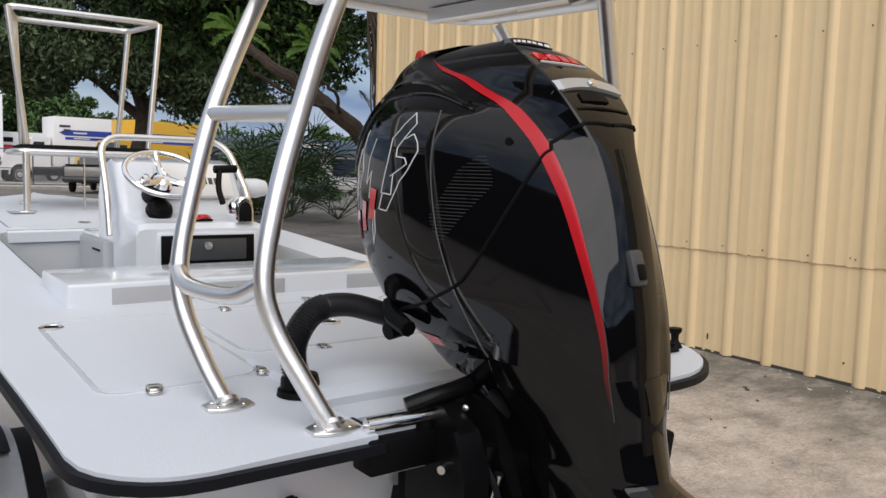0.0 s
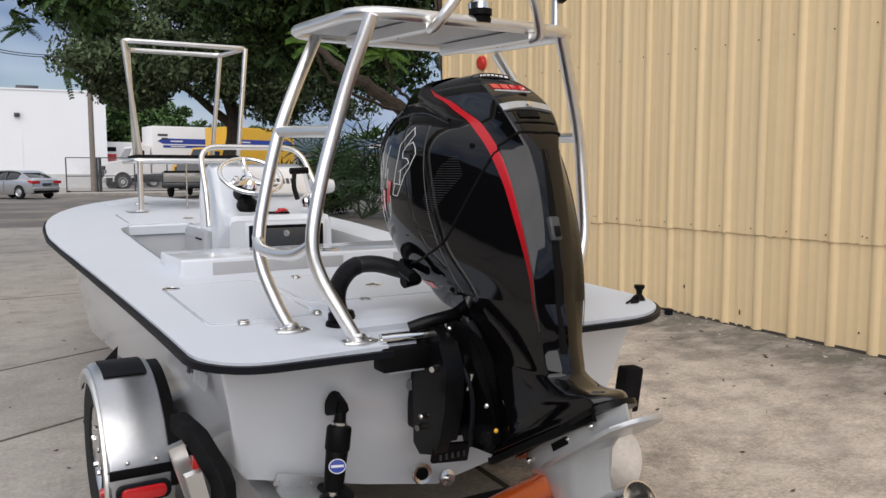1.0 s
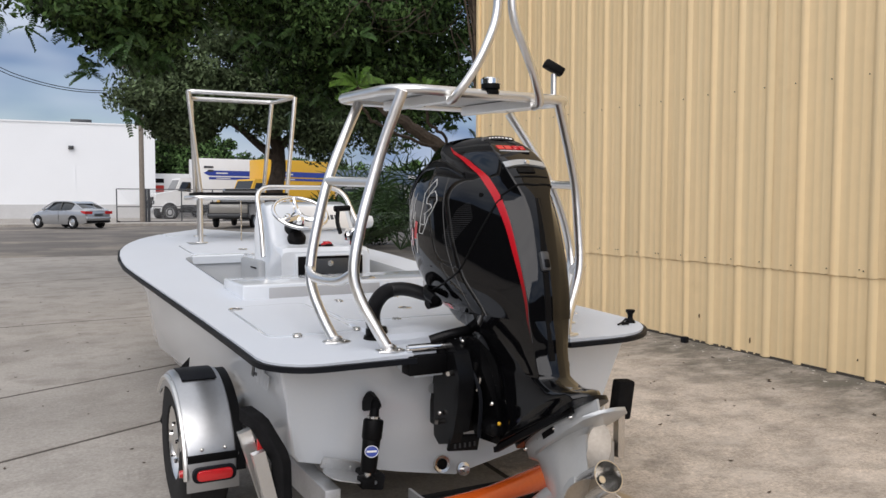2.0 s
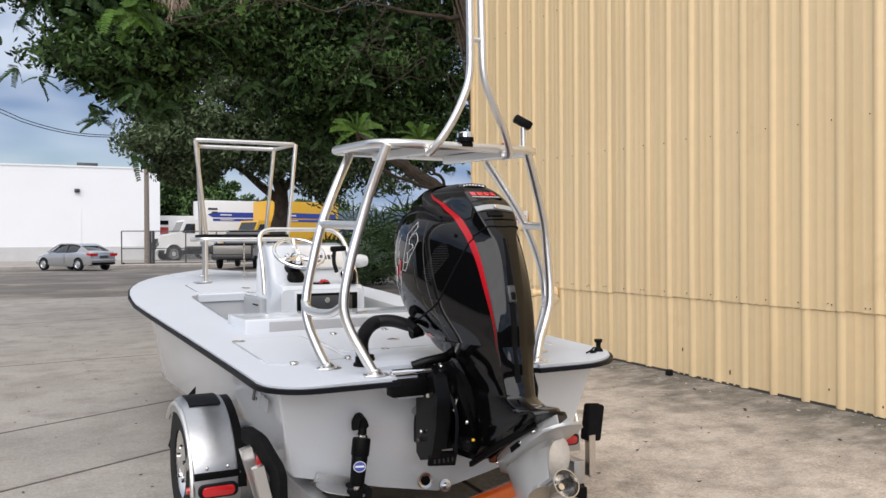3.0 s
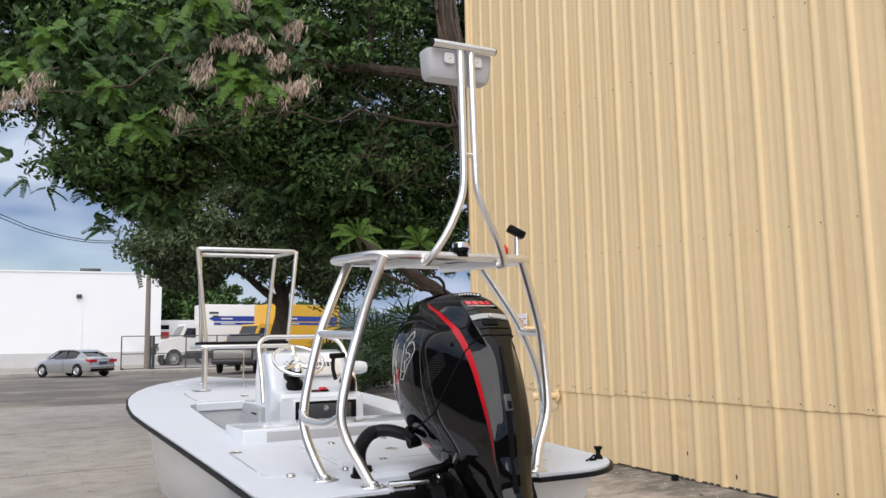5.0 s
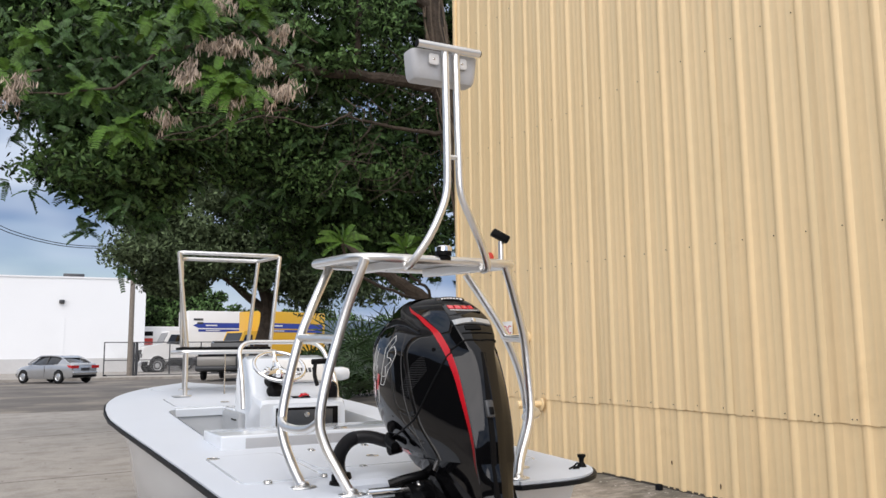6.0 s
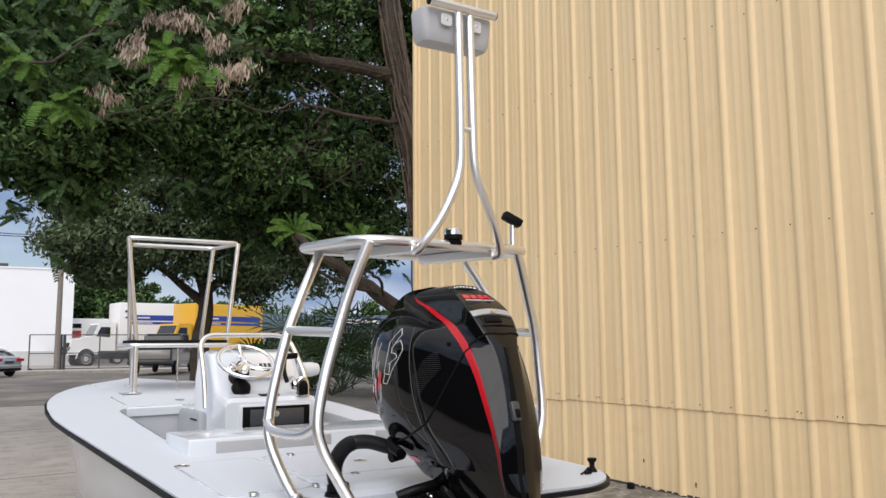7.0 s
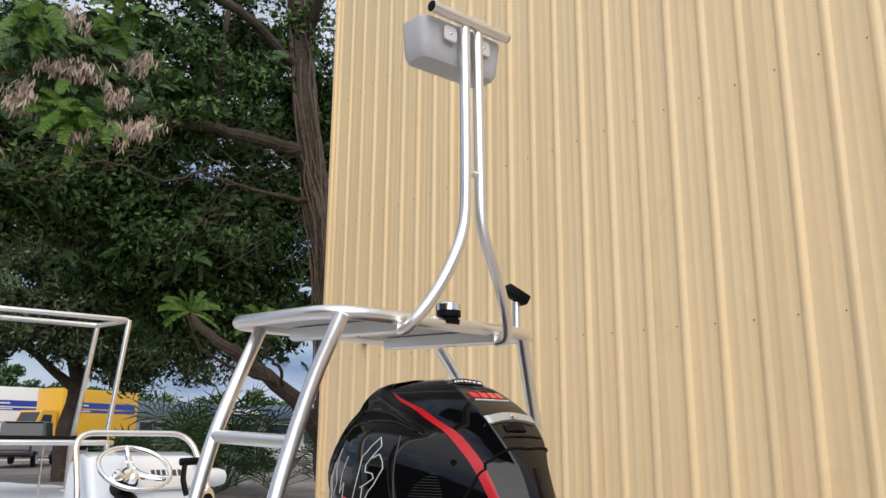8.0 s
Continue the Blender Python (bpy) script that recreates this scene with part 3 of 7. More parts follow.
RUST = mat("rust_stain", (0.10, 0.055, 0.03), 0.9, 0.0, 0.4, 30.0)
litter()

# unseen walls added behind and beside the camera so the gloss black reflects dark
SHADE = mat("unseen_dark_wall", (0.055, 0.056, 0.05), 0.85, 0.0, 0.25, 0.8, 0.003, 20.0)
tagged(part("unseen_wall_south", box(-26, 22, -15.4, -15.0, -0.1, 3.0), SHADE, None, "", False), "unseen plain dark wall added behind the yard to darken reflections", "wall", kind="structure")
tagged(part("unseen_wall_west", box(-21.4, -21.0, -15, 24, -0.1, 8.5), SHADE, None, "", False), "unseen plain dark wall added beside the yard to darken reflections", "wall", kind="structure")


# ---- the skiff ----
BOAT = pose(1.613, 1.924, 0, 0, 0, 3.5)
LOA = 5.65


def sheer(v):
    return 0.825 + 0.028 * v + 0.0049 * v * v if v < 3.5 else 0.983 + 0.05 * (v - 3.5)


def half_beam(v, r=0.19, aft=0.852):
    """Half the deck's width; the starboard quarter is cut away more."""
    if v < r:
        return aft - r + math.sqrt(max(0.0, r ** 2 - (r - v) ** 2))
    if v < 2.9:
        return aft + (0.98 - aft) * ((v - r) / (2.9 - r)) ** 1.46
    s = (v - 2.9) / (LOA - 2.9)
    return 0.98 * max(0.0, 1 - s ** 2.5) ** 0.72


STATIONS = [0.0, 0.006, 0.015, 0.03, 0.055, 0.09, 0.13, 0.19, 0.235, 0.29, 0.36, 0.6, 1.0, 1.43, 1.8, 2.2, 2.6, 3.0, 3.25, 3.6, 3.9, 4.2, 4.5, 4.8, 5.0, 5.2, 5.35, 5.48, 5.57, 5.62, LOA]
skiff = thing("skiff", BOAT, "white flats fishing skiff with black rub rail on a trailer", "boat")


def camber(u, v):
    b = max(half_beam(v), 0.05)
    return sheer(v) + (0.008 + 0.014 * min(1.0, max(0.0, (v - 1.0) / 2.5))) * (1 - min(1, abs(u) / b) ** 2)


def deck_mesh():
    cols = [-9, -0.92, -0.86, -0.72, -0.58, -0.46, -0.34, -0.17, 0, 0.17, 0.34, 0.50, 0.64, 0.76, 0.86, 0.92, 9]
    b = bmesh.new()
    grid = []
    for v in STATIONS:
        hb, star = max(half_beam(v), 0.0), max(half_beam(v, 0.36, 0.91), 0.0)
        row = []
        for c in cols:
            u = max(-hb, min(star, c))
            row.append(b.verts.new((u, v, camber(u, v))))
        grid.append(row)
    for i in range(len(STATIONS) - 1):
        vm = (STATIONS[i] + STATIONS[i + 1]) / 2
        for j in range(len(cols) - 1):
            um = (max(-1, cols[j]) + min(1, cols[j + 1])) / 2
            if vm < 0.235 and abs(um) < 0.34:
                continue
            if 1.43 < vm < 3.25 and -0.58 < um < 0.64:
                continue
            b.faces.new((grid[i][j], grid[i][j + 1], grid[i + 1][j + 1], grid[i + 1][j]))
    bmesh.ops.remove_doubles(b, verts=list(b.verts), dist=0.0005)
    bmesh.ops.dissolve_degenerate(b, edges=list(b.edges), dist=0.0004)
    bmesh.ops.recalc_face_normals(b, faces=list(b.faces))
    if sum(f.normal.z for f in b.faces) < 0:
        bmesh.ops.reverse_faces(b, faces=list(b.faces))
    bmesh.ops.solidify(b, geom=list(b.faces), thickness=0.022)
    return b


part("deck", deck_mesh(), DECKWHITE, skiff, "white moulded deck with fine non-skid")


def hull_mesh():
    """Sides, chines and bottom; the transom rakes forward under the overhanging deck."""
    rings = []
    for n, v in enumerate([0.17, 0.178, 0.26, 0.36, 0.7, 1.2, 2.0, 2.8, 3.4, 3.9, 4.4, 4.8, 5.1, 5.35, 5.5, 5.58]):
        b = max(half_beam(max(v, 0.26)) - 0.075 - (0.008, 0.0)[min(n, 1)], 0.012)
        flare = 0.90 - 0.20 * max(0, (v - 2.8) / 2.8)
        s = max(0.0, (v - 3.2) / 2.4)
        chine = 0.44 + 0.31 * s ** 1.6
        keel = 0.245 + 0.56 * s ** 2.4
        top = sheer(v) - 0.02
        rake = 0.10 * max(0.0, 1 - (v - 0.17) / 1.0)
        hgt = top - chine
        mz = (top + chine) / 2 + 0.02
        lz = keel + (chine - keel) * 0.30
        low, mid, low2, low3, deep = v + rake, v + rake * (top - mz) / hgt, v + rake * (hgt + 0.03) / hgt, v + rake * (top - lz) / hgt, v + rake * (top - keel) / hgt
        rings.append([(-b, v, top), (-b * (flare + 0.05), mid, (top + chine) / 2 + 0.02), (-b * flare, low, chine), (-b * flare * 0.97, low2, chine - 0.03), (-b * 0.35, low3, lz), (0, deep, keel),
                      (b * 0.35, low3, lz), (b * flare * 0.97, low2, chine - 0.03), (b * flare, low, chine), (b * (flare + 0.05), mid, (top + chine) / 2 + 0.02), (b, v, top)])
    return loft(rings, True, True, False)


part("hull", hull_mesh(), HULL, skiff, "pale glossy grey hull")


def rub_rail():
    pts = []
    vs = [0.0, 0.006, 0.015, 0.03, 0.055, 0.09, 0.13, 0.19, 0.235, 0.29, 0.36, 0.5, 0.8, 1.3, 1.9, 2.5, 3.0, 3.5, 3.9, 4.3, 4.6, 4.9, 5.1, 5.3, 5.45, 5.55, 5.62, LOA]
    left = [(-half_beam(v), v, sheer(v) - 0.019) for v in vs]
    right = [(half_beam(v, 0.36, 0.91), v, sheer(v) - 0.019) for v in vs]
    pts = [(-0.318, 0.16, sheer(0) - 0.019), (-0.318, 0.03, sheer(0) - 0.019), (-0.335, 0.0, sheer(0) - 0.019)] + left + right[::-1][1:] + [(0.335, 0.0, sheer(0) - 0.019), (0.318, 0.03, sheer(0) - 0.019), (0.318, 0.16, sheer(0) - 0.019)]
    return sweep(pts, [(0.012, -0.0085), (0.017, -0.005), (0.0125, 0.0005), (0.017, 0.006), (0.012, 0.011), (-0.016, 0.011), (-0.016, -0.0085)])


part("rub_rail", rub_rail(), RUBBER, skiff, "black rubber rub rail")


def cockpit():
    b = bmesh.new()
    line = rounded([(-0.58, 1.43, 0), (-0.58, 3.25, 0), (0.64, 3.25, 0), (0.64, 1.43, 0)], 0.13, 7, True)
    rings = []
    for drop, inset in ((0.004, 0.0), (-0.02, 0.012), (-0.30, 0.03), (-0.36, 0.07)):
        rings.append([(p.x * (1 - inset / 0.67), 2.34 + (p.y - 2.34) * (1 - inset / 0.9), (camber(p.x, p.y) + drop) if drop > -0.1 else 0.90 + drop) for p in line])
    b = loft(rings, False, True)
    bmesh.ops.reverse_faces(b, faces=list(b.faces))
    return b


part("cockpit_liner", cockpit(), LINER, skiff, "pale grey cockpit sides and sole")
for cu, cv, su, sv in ((-0.58, 3.25, 1, -1), (0.64, 3.25, -1, -1), (-0.58, 1.43, 1, 1), (0.64, 1.43, -1, 1)):
    fill = bmesh.new()
    arc = rounded([(cu, cv + sv * 0.5, 0), (cu, cv, 0), (cu + su * 0.5, cv, 0)], 0.145, 7)[1:-1]
    pts = [fill.verts.new((cu - su * 0.01, cv - sv * 0.01, camber(cu, cv) + 0.001))] + [fill.verts.new((p.x, p.y, camber(p.x, p.y) + 0.001)) for p in arc]
    top = fill.faces.new(pts)
    if top.normal.z < 0 or (top.calc_center_median() and sum((pts[k].co - pts[0].co).cross(pts[k + 1].co - pts[0].co).z for k in range(1, len(pts) - 1)) < 0):
        bmesh.ops.reverse_faces(fill, faces=[top])
    part("coaming_corner", fill, DECKWHITE, skiff)
# the raised lip of the fore deck
part("coaming", sweep([(-0.52, 3.25, camber(0.5, 3.26) + 0.004), (0, 3.25, camber(0, 3.26) + 0.004), (0.56, 3.25, camber(0.5, 3.26) + 0.004)], [(-0.02, -0.055), (0.03, -0.055), (0.034, -0.004), (0.026, 0.006), (-0.014, 0.006)]), GELCOAT, skiff, "white moulded lip")


def splash_well():
    b = bmesh.new()
    z = sheer(0)
    v = [(-0.345, 0.02), (-0.345, 0.24), (0.345, 0.24), (0.345, 0.02)]
    rings = [[(x, y, camber(x, y) + 0.001) for x, y in v], [(x * 0.97, min(y, 0.225), 0.78) for x, y in v], [(x * 0.95, min(y, 0.15), 0.74) for x, y in v]]
    b = loft(rings, False, True)
    bmesh.ops.reverse_faces(b, faces=list(b.faces))
    return b


part("splash_well", splash_well(), GELCOAT, skiff, "white recessed motor well")
hood = loft([[(-0.36 * k, 0.245 + d, z), (0.36 * k, 0.245 + d, z), (0.36 * k, 0.62 - d * 2, z), (-0.36 * k, 0.62 - d * 2, z)] for k, d, z in ((1, 0, 0.838), (0.97, 0.01, 0.860), (0.9, 0.05, 0.869))], False, True)
part("well_cover", hood, DECKWHITE, skiff, "white raised cover ahead of the motor well")

for o in skiff.children:
    o.location.x = -0.02


# hatches with their latches and flush pulls
def hatch(u0, u1, v0, v1, lift=0.0035, r=0.06):
    out = round_rect(u0, u1, v0, v1, r, 4)
    b = bmesh.new()
    lo = [b.verts.new((u, v, camber(u, v) - 0.01)) for u, v in out]
    hi = [b.verts.new((u, v, camber(u, v) + lift)) for u, v in out]
    cen = b.verts.new(((u0 + u1) / 2, (v0 + v1) / 2, camber((u0 + u1) / 2, (v0 + v1) / 2) + lift))
    n = len(out)
    for i in range(n):
        b.faces.new((lo[i], lo[(i + 1) % n], hi[(i + 1) % n], hi[i]))
        b.faces.new((hi[i], hi[(i + 1) % n], cen))
    bmesh.ops.recalc_face_normals(b, faces=list(b.faces))
    return b


def seam(u0, u1, v0, v1, r=0.06):
    line = [(u, v, camber(u, v) + 0.0006) for u, v in round_rect(u0, u1, v0, v1, r, 4)]
    return sweep(line, [(-0.006, -0.001), (0.006, -0.001), (0.006, 0.0012), (-0.006, 0.0012)], True)


for h in ((-0.735, -0.385, 0.49, 1.22), (-0.335, 0.335, 0.68, 1.22), (0.385, 0.735, 0.49, 1.22), (-0.45, 0.45, 4.85, 5.25), (-0.5, 0.5, 3.4, 4.0)):
    lid = part("hatch", hatch(*h), DECKWHITE, skiff, "white hatch lid set in the deck")
    part("gasket", seam(h[0] - 0.007, h[1] + 0.007, h[2] - 0.007, h[3] + 0.007), GELCOAT, lid)


def latch_parts(u, v, turn, parent):
    m = Matrix.Translation((u, v, camber(u, v) + 0.004)) @ pose(0, 0, 0, 0, 0, turn)
    lat = part("latch", move(plate(round_rect(-0.036, 0.036, -0.018, 0.018, 0.014, 4), -0.003, 0.004, 0.002), m), STEEL, parent, "stainless hatch latch")
    part("lever", move(box(-0.026, 0.012, -0.010, 0.010, 0.003, 0.008, 0.002), m), STEEL, lat)
    part("recess", move(box(0.013, 0.028, -0.010, 0.010, 0.003, 0.005), m), MATTBLACK, lat)


for u, v, turn in ((-0.637, 0.473, 75), (-0.377, 0.50, 75), (-0.20, 1.20, 80), (0.55, 0.473, 105), (0.12, 1.25, 80), (-0.14, 0.63, 80)):
    latch_parts(u, v, turn, skiff)
for u, v in ((-0.715, 1.165), (0.02, 0.90), (-0.11, 3.55), (0.25, 3.6)):
    pull = part("flush_pull", move(lathe([(0.002, 0.001), (0.034, 0.001), (0.034, 0.006), (0.029, 0.008), (0.026, 0.004), (0.002, 0.003)], 20), Matrix.Translation((u, v, camber(u, v)))), STEEL, skiff, "round stainless flush pull")
    part("pull_ring", move(lathe([(0.002, 0.004), (0.02, 0.004), (0.02, 0.007), (0.002, 0.007)], 14), Matrix.Translation((u, v, camber(u, v)))), MATTBLACK, pull)
part("rigging_grommet", move(lathe([(0.002, 0.0), (0.052, 0.0), (0.05, 0.012), (0.036, 0.016), (0.002, 0.016)], 20), Matrix.Translation((-0.375, 0.30, camber(0.37, 0.3)))), MATTBLACK, skiff, "black rubber grommet")
part("vent", move(lathe([(0.002, 0.0), (0.03, 0.0), (0.03, 0.012), (0.02, 0.022), (0.002, 0.024)], 14), Matrix.Translation((-0.29, 0.37, camber(0.3, 0.37)))), MATTBLACK, skiff, "small black vent")


def pop_cleat(u, v):
    z = camber(u, v)
    c = part("cleat", move(lathe([(0.002, 0.0), (0.024, 0.0), (0.02, 0.009), (0.011, 0.022), (0.012, 0.038), (0.020, 0.048), (0.020, 0.058), (0.002, 0.060)], 16), Matrix.Translation((u, v, z))), MATTBLACK, skiff, "black pull-up cleat")
    part("cord", tube(curve_points([(u - 0.015, v - 0.01, z + 0.010), (u - 0.04, v - 0.02, z + 0.022), (u - 0.07, v - 0.03, z + 0.010), (u - 0.11, v - 0.05, z + 0.005)], 5), 0.004, 6), MATTBLACK, c)
    part("hook", move(lathe([(0.002, 0.0), (0.008, 0.0), (0.005, 0.03), (0.001, 0.032)], 8), Matrix.Translation((u - 0.085, v - 0.045, z + 0.008)) @ pose(0, 0, 0, 90, 0, 60)), MATTBLACK, c)


pop_cleat(0.812, 0.222)


# bench across the front of the aft deck
bench = box(-0.622, 0.60, 1.418, 1.845, 0.62, 0.954, 0.010, 3)
bench = part("seat_box", bench, GELCOAT, skiff, "white moulded bench")
for u0, u1 in ((-0.49, 0.11), (0.37, 0.585)):
    part("face_panel", box(u0, u1, 1.4145, 1.43, 0.845, 0.936, 0.001), GREYPAD, bench, "grey panel on the face")
part("hinge", box(0.02, 0.10, 1.45, 1.50, 0.950, 0.966, 0.004), STEEL, bench, "stainless hinge")

# transom fittings
part("drain", move(lathe([(0.002, 0.0), (0.02, 0.0), (0.022, 0.006), (0.034, 0.008), (0.034, 0.0), (0.036, -0.004), (0.002, -0.004)], 20), Matrix.Translation((-0.112, 0.262, 0.32)) @ pose(0, 0, 0, 80, 0, 0)), STEEL, skiff, "stainless drain fitting")
part("drain", move(lathe([(0.002, 0.03), (0.012, 0.03), (0.012, 0.008), (0.028, 0.006), (0.03, -0.004), (0.002, -0.004)], 16), Matrix.Translation((-0.006, 0.275, 0.28)) @ pose(0, 0, 0, 75, 0, 0)), STEEL, skiff, "stainless drain plug")
part("drain_bore", move(lathe([(0.002, 0.0), (0.02, 0.0), (0.02, 0.009), (0.002, 0.009)], 16), Matrix.Translation((-0.112, 0.260, 0.32)) @ pose(0, 0, 0, 80, 0, 0)), MATTBLACK, skiff)
part("plug", move(lathe([(0.002, 0.004), (0.018, 0.004), (0.02, -0.004), (0.002, -0.004)], 16), Matrix.Translation((-0.18, 0.205, 0.645)) @ pose(0, 0, 0, 90, 0, 0)), LINER, skiff, "grey plastic plug")


def trim_tab(u, w, roll):
    """A tab hinged at the foot of the transom; u: the actuator, w: the plate's middle."""
    tab = thing("trim_tab", BOAT, "stainless trim tab with black actuator on the transom", "trim tab", "trim tabs")
    part("tab_plate", move(plate([(p.x, p.y) for p in rounded([(-0.10, 0, 0), (-0.10, -0.14, 0), (0.10, -0.14, 0), (0.10, 0, 0)], 0.06, 5, True)], -0.002, 0.002), Matrix.Translation((w, 0.245, 0.366)) @ pose(0, 0, 0, 2, roll, 0)), GALV, tab, "brushed steel plate")
    hinge = part("hinge_plate", move(box(-0.095, 0.095, -0.005, 0.005, 0.0, 0.04, 0.001), Matrix.Translation((w, 0.243, 0.368)) @ pose(0, 0, 0, 12, roll, 0)), GALV, tab)
    for k in range(4):
        part("bolt", dome(w - 0.075 + k * 0.05, 0.238, 0.385 - math.tan(radians(roll)) * (-0.075 + k * 0.05) + 0.010 * (k % 2), 0.005, 1, 8), STEEL, hinge)
    top, foot = Vector((u, 0.135, 0.622)), Vector((u - 0.040, 0.115, 0.36))
    d = (foot - top).normalized()
    mount = loft([[(-0.032, 0.045, -0.04), (0.032, 0.045, -0.04), (0.032, 0.045, 0.005), (0.012, 0.045, 0.035), (-0.012, 0.045, 0.035), (-0.032, 0.045, 0.005)], [(-0.02, -0.025, -0.02), (0.02, -0.025, -0.02), (0.02, -0.025, 0.0), (0.008, -0.02, 0.022), (-0.008, -0.02, 0.022), (-0.02, -0.025, 0.0)]])
    bmesh.ops.bevel(mount, geom=list(mount.edges), offset=0.005, segments=2, affect="EDGES")
    part("upper_mount", move(mount, Matrix.Translation((u, 0.145, 0.634))), MATTBLACK, tab, "black plastic mount")
    part("actuator", join(cyl(top + d * 0.045, top + d * 0.12, 0.037, 0.037, 22, True, 0.008), cyl(top + d * 0.115, foot - d * 0.03, 0.033, 0.029, 22, True, 0.006)), MATTBLACK, tab, "black plastic actuator")
    part("neck", cyl(top, top + d * 0.05, 0.016, 0.02, 12), MATTBLACK, tab)
    part("clamp_ring", cyl(top + d * 0.035, top + d * 0.043, 0.024, 0.024, 14), STEEL, tab)
    part("rod", cyl(foot - d * 0.04, foot, 0.012, 0.012, 12), STEEL, tab)
    part("foot_mount", box(u - 0.07, u - 0.02, 0.085, 0.145, 0.338, 0.376, 0.006), MATTBLACK, tab)
    c = top + d * 0.15 + Vector((-0.010, -0.034, -0.002))
    tilt = Matrix.Translation(c) @ pose(0, 0, 0, 78, 0, -18)
    badge = part("badge", move(lathe([(0.001, 0.0), (0.027, 0.0), (0.027, 0.002), (0.001, 0.003)], 20), tilt @ Matrix.Diagonal((0.95, 0.8, 1, 1))), BLUEDECAL, tab, "round blue badge with white bars")
    part("badge_ring", move(tube([(0.024 * math.cos(a), 0.02 * math.sin(a), 0.002) for a in [2 * math.pi * i / 24 for i in range(24)]], 0.0014, 6, True), tilt), WHITEDECAL, badge)
    part("badge_bar", move(box(-0.018, 0.018, -0.003, 0.004, 0.002, 0.004), tilt), WHITEDECAL, badge)


trim_tab(-0.452, -0.535, 15)
trim_tab(0.37, 0.45, -15)
# maker's lettering on the quarter, drawn as plain bars
for dv, dz, wide, h, paint in ((0.20, 0.005, 0.016, 0.075, GREYSATIN), (0.185, -0.02, 0.03, 0.012, GREYSATIN), (0.12, -0.015, 0.022, 0.06, LINER), (0.07, -0.015, 0.024, 0.055, LINER), (0.015, -0.02, 0.03, 0.05, LINER)):
    part("hull_decal", move(box(-0.002, 0.002, -wide, wide, -h / 2, h / 2), Matrix.Translation((-0.795, 0.33 + dv, 0.725 + dz)) @ pose(0, 0, 0, 0, 7, 0)), paint, skiff, "plain decal bar")


# ---- centre console ----
def console():
    c = thing("center_console", BOAT, "white moulded helm console with wheel and throttle", "console")
    u0, u1 = -0.185, 0.395
    prof = [(2.90, 0.55), (2.90, 1.20), (2.84, 1.34), (2.70, 1.37), (2.62, 1.35), (2.47, 1.135), (2.44, 1.105), (2.27, 1.085), (2.25, 1.06), (2.25, 0.55)]
    b = bmesh.new()
    rings = [[(u, v if 0 < i < 9 else v, z - dz * (1 if z > 1 else 0)) for i, (v, z) in enumerate(prof)] for u, dz in ((u0, 0.03), (u0 + 0.012, 0.008), (u0 + 0.04, 0.0), (u1 - 0.04, 0.0), (u1 - 0.012, 0.008), (u1, 0.03))]
    body = part("body", loft(rings), GELCOAT, c)
    bez = part("compartment", box(-0.10, 0.355, 2.238, 2.252, 0.885, 1.045, 0.006), GELCOAT, body)
    part("door", box(-0.085, 0.34, 2.232, 2.242, 0.90, 1.032, 0.004), MATTBLACK, bez, "black locker door")
    part("door_edge", box(-0.04, 0.30, 2.227, 2.234, 0.92, 1.015, 0.003), GREYSATIN, bez)
    part("door_latch", move(lathe([(0.001, 0.0), (0.02, 0.0), (0.018, 0.008), (0.001, 0.01)], 16), Matrix.Translation((0.12, 2.228, 0.985)) @ pose(0, 0, 0, 90, 0, 0)), STEEL, bez, "stainless latch")
    part("front_seat", box(-0.20, 0.41, 2.92, 3.2, 0.55, 1.0, 0.02), GELCOAT, c, "white seat box ahead of the console")
    part("step", box(-0.235, -0.18, 2.62, 3.1, 0.55, 0.985, 0.02), LINER, c, "pale grey moulded step")
    part("step_slot", box(-0.24, -0.23, 2.66, 2.8, 0.93, 0.94, 0.002), MATTBLACK, c)
    rail = rounded([(-0.235, 2.48, 1.02), (-0.235, 2.52, 1.20), (-0.235, 2.66, 1.465), (0.36, 2.66, 1.465), (0.43, 2.52, 1.20), (0.43, 2.48, 1.02)], 0.11, 8)
    part("grab_rail", tube(rail, 0.0155, 12), ALU, c, "polished tubular grab rail")
    # instruments
    tilt = Matrix.Translation((0.115, 2.545, 1.25)) @ pose(0, 0, 0, 55, 0, 0)
    disp = part("display_cover", move(box(-0.13, 0.23, -0.085, 0.095, 0.0, 0.03, 0.012), tilt), WHITEPAINT, c, "white sun cover over the display")
    for k in range(6):
        part("cover_letter", move(box(0.0 + k * 0.028, 0.019 + k * 0.028, -0.018, 0.018, 0.029, 0.032), tilt), GREYSATIN, disp, "dark plain bar")
    hub = Vector((-0.035, 2.36, 1.275))
    wm = Matrix.Translation(hub) @ pose(0, 0, 0, 34, 0, 0)
    wheel = part("steering_wheel", move(tube([(0.168 * math.cos(a), 0.168 * math.sin(a), 0.03) for a in [2 * math.pi * i / 40 for i in range(40)]], 0.0125, 10, True), wm), CHROME, c, "polished steel steering wheel")
    for k in range(3):
        a = radians(90 + 120 * k)
        part("spoke", move(tube(curve_points([(0.01 * math.cos(a), 0.01 * math.sin(a), 0.0), (0.09 * math.cos(a), 0.09 * math.sin(a), 0.006), (0.166 * math.cos(a), 0.166 * math.sin(a), 0.03)], 4), 0.016, 8, taper=[1.3, 1.2, 1.1, 1.0, 0.95, 0.9, 0.85, 0.8, 0.8]), wm), CHROME, wheel)
    part("hub_cap", move(lathe([(0.002, -0.03), (0.045, -0.03), (0.045, 0.0), (0.03, 0.014), (0.002, 0.018)], 20), wm), CHROME, wheel)
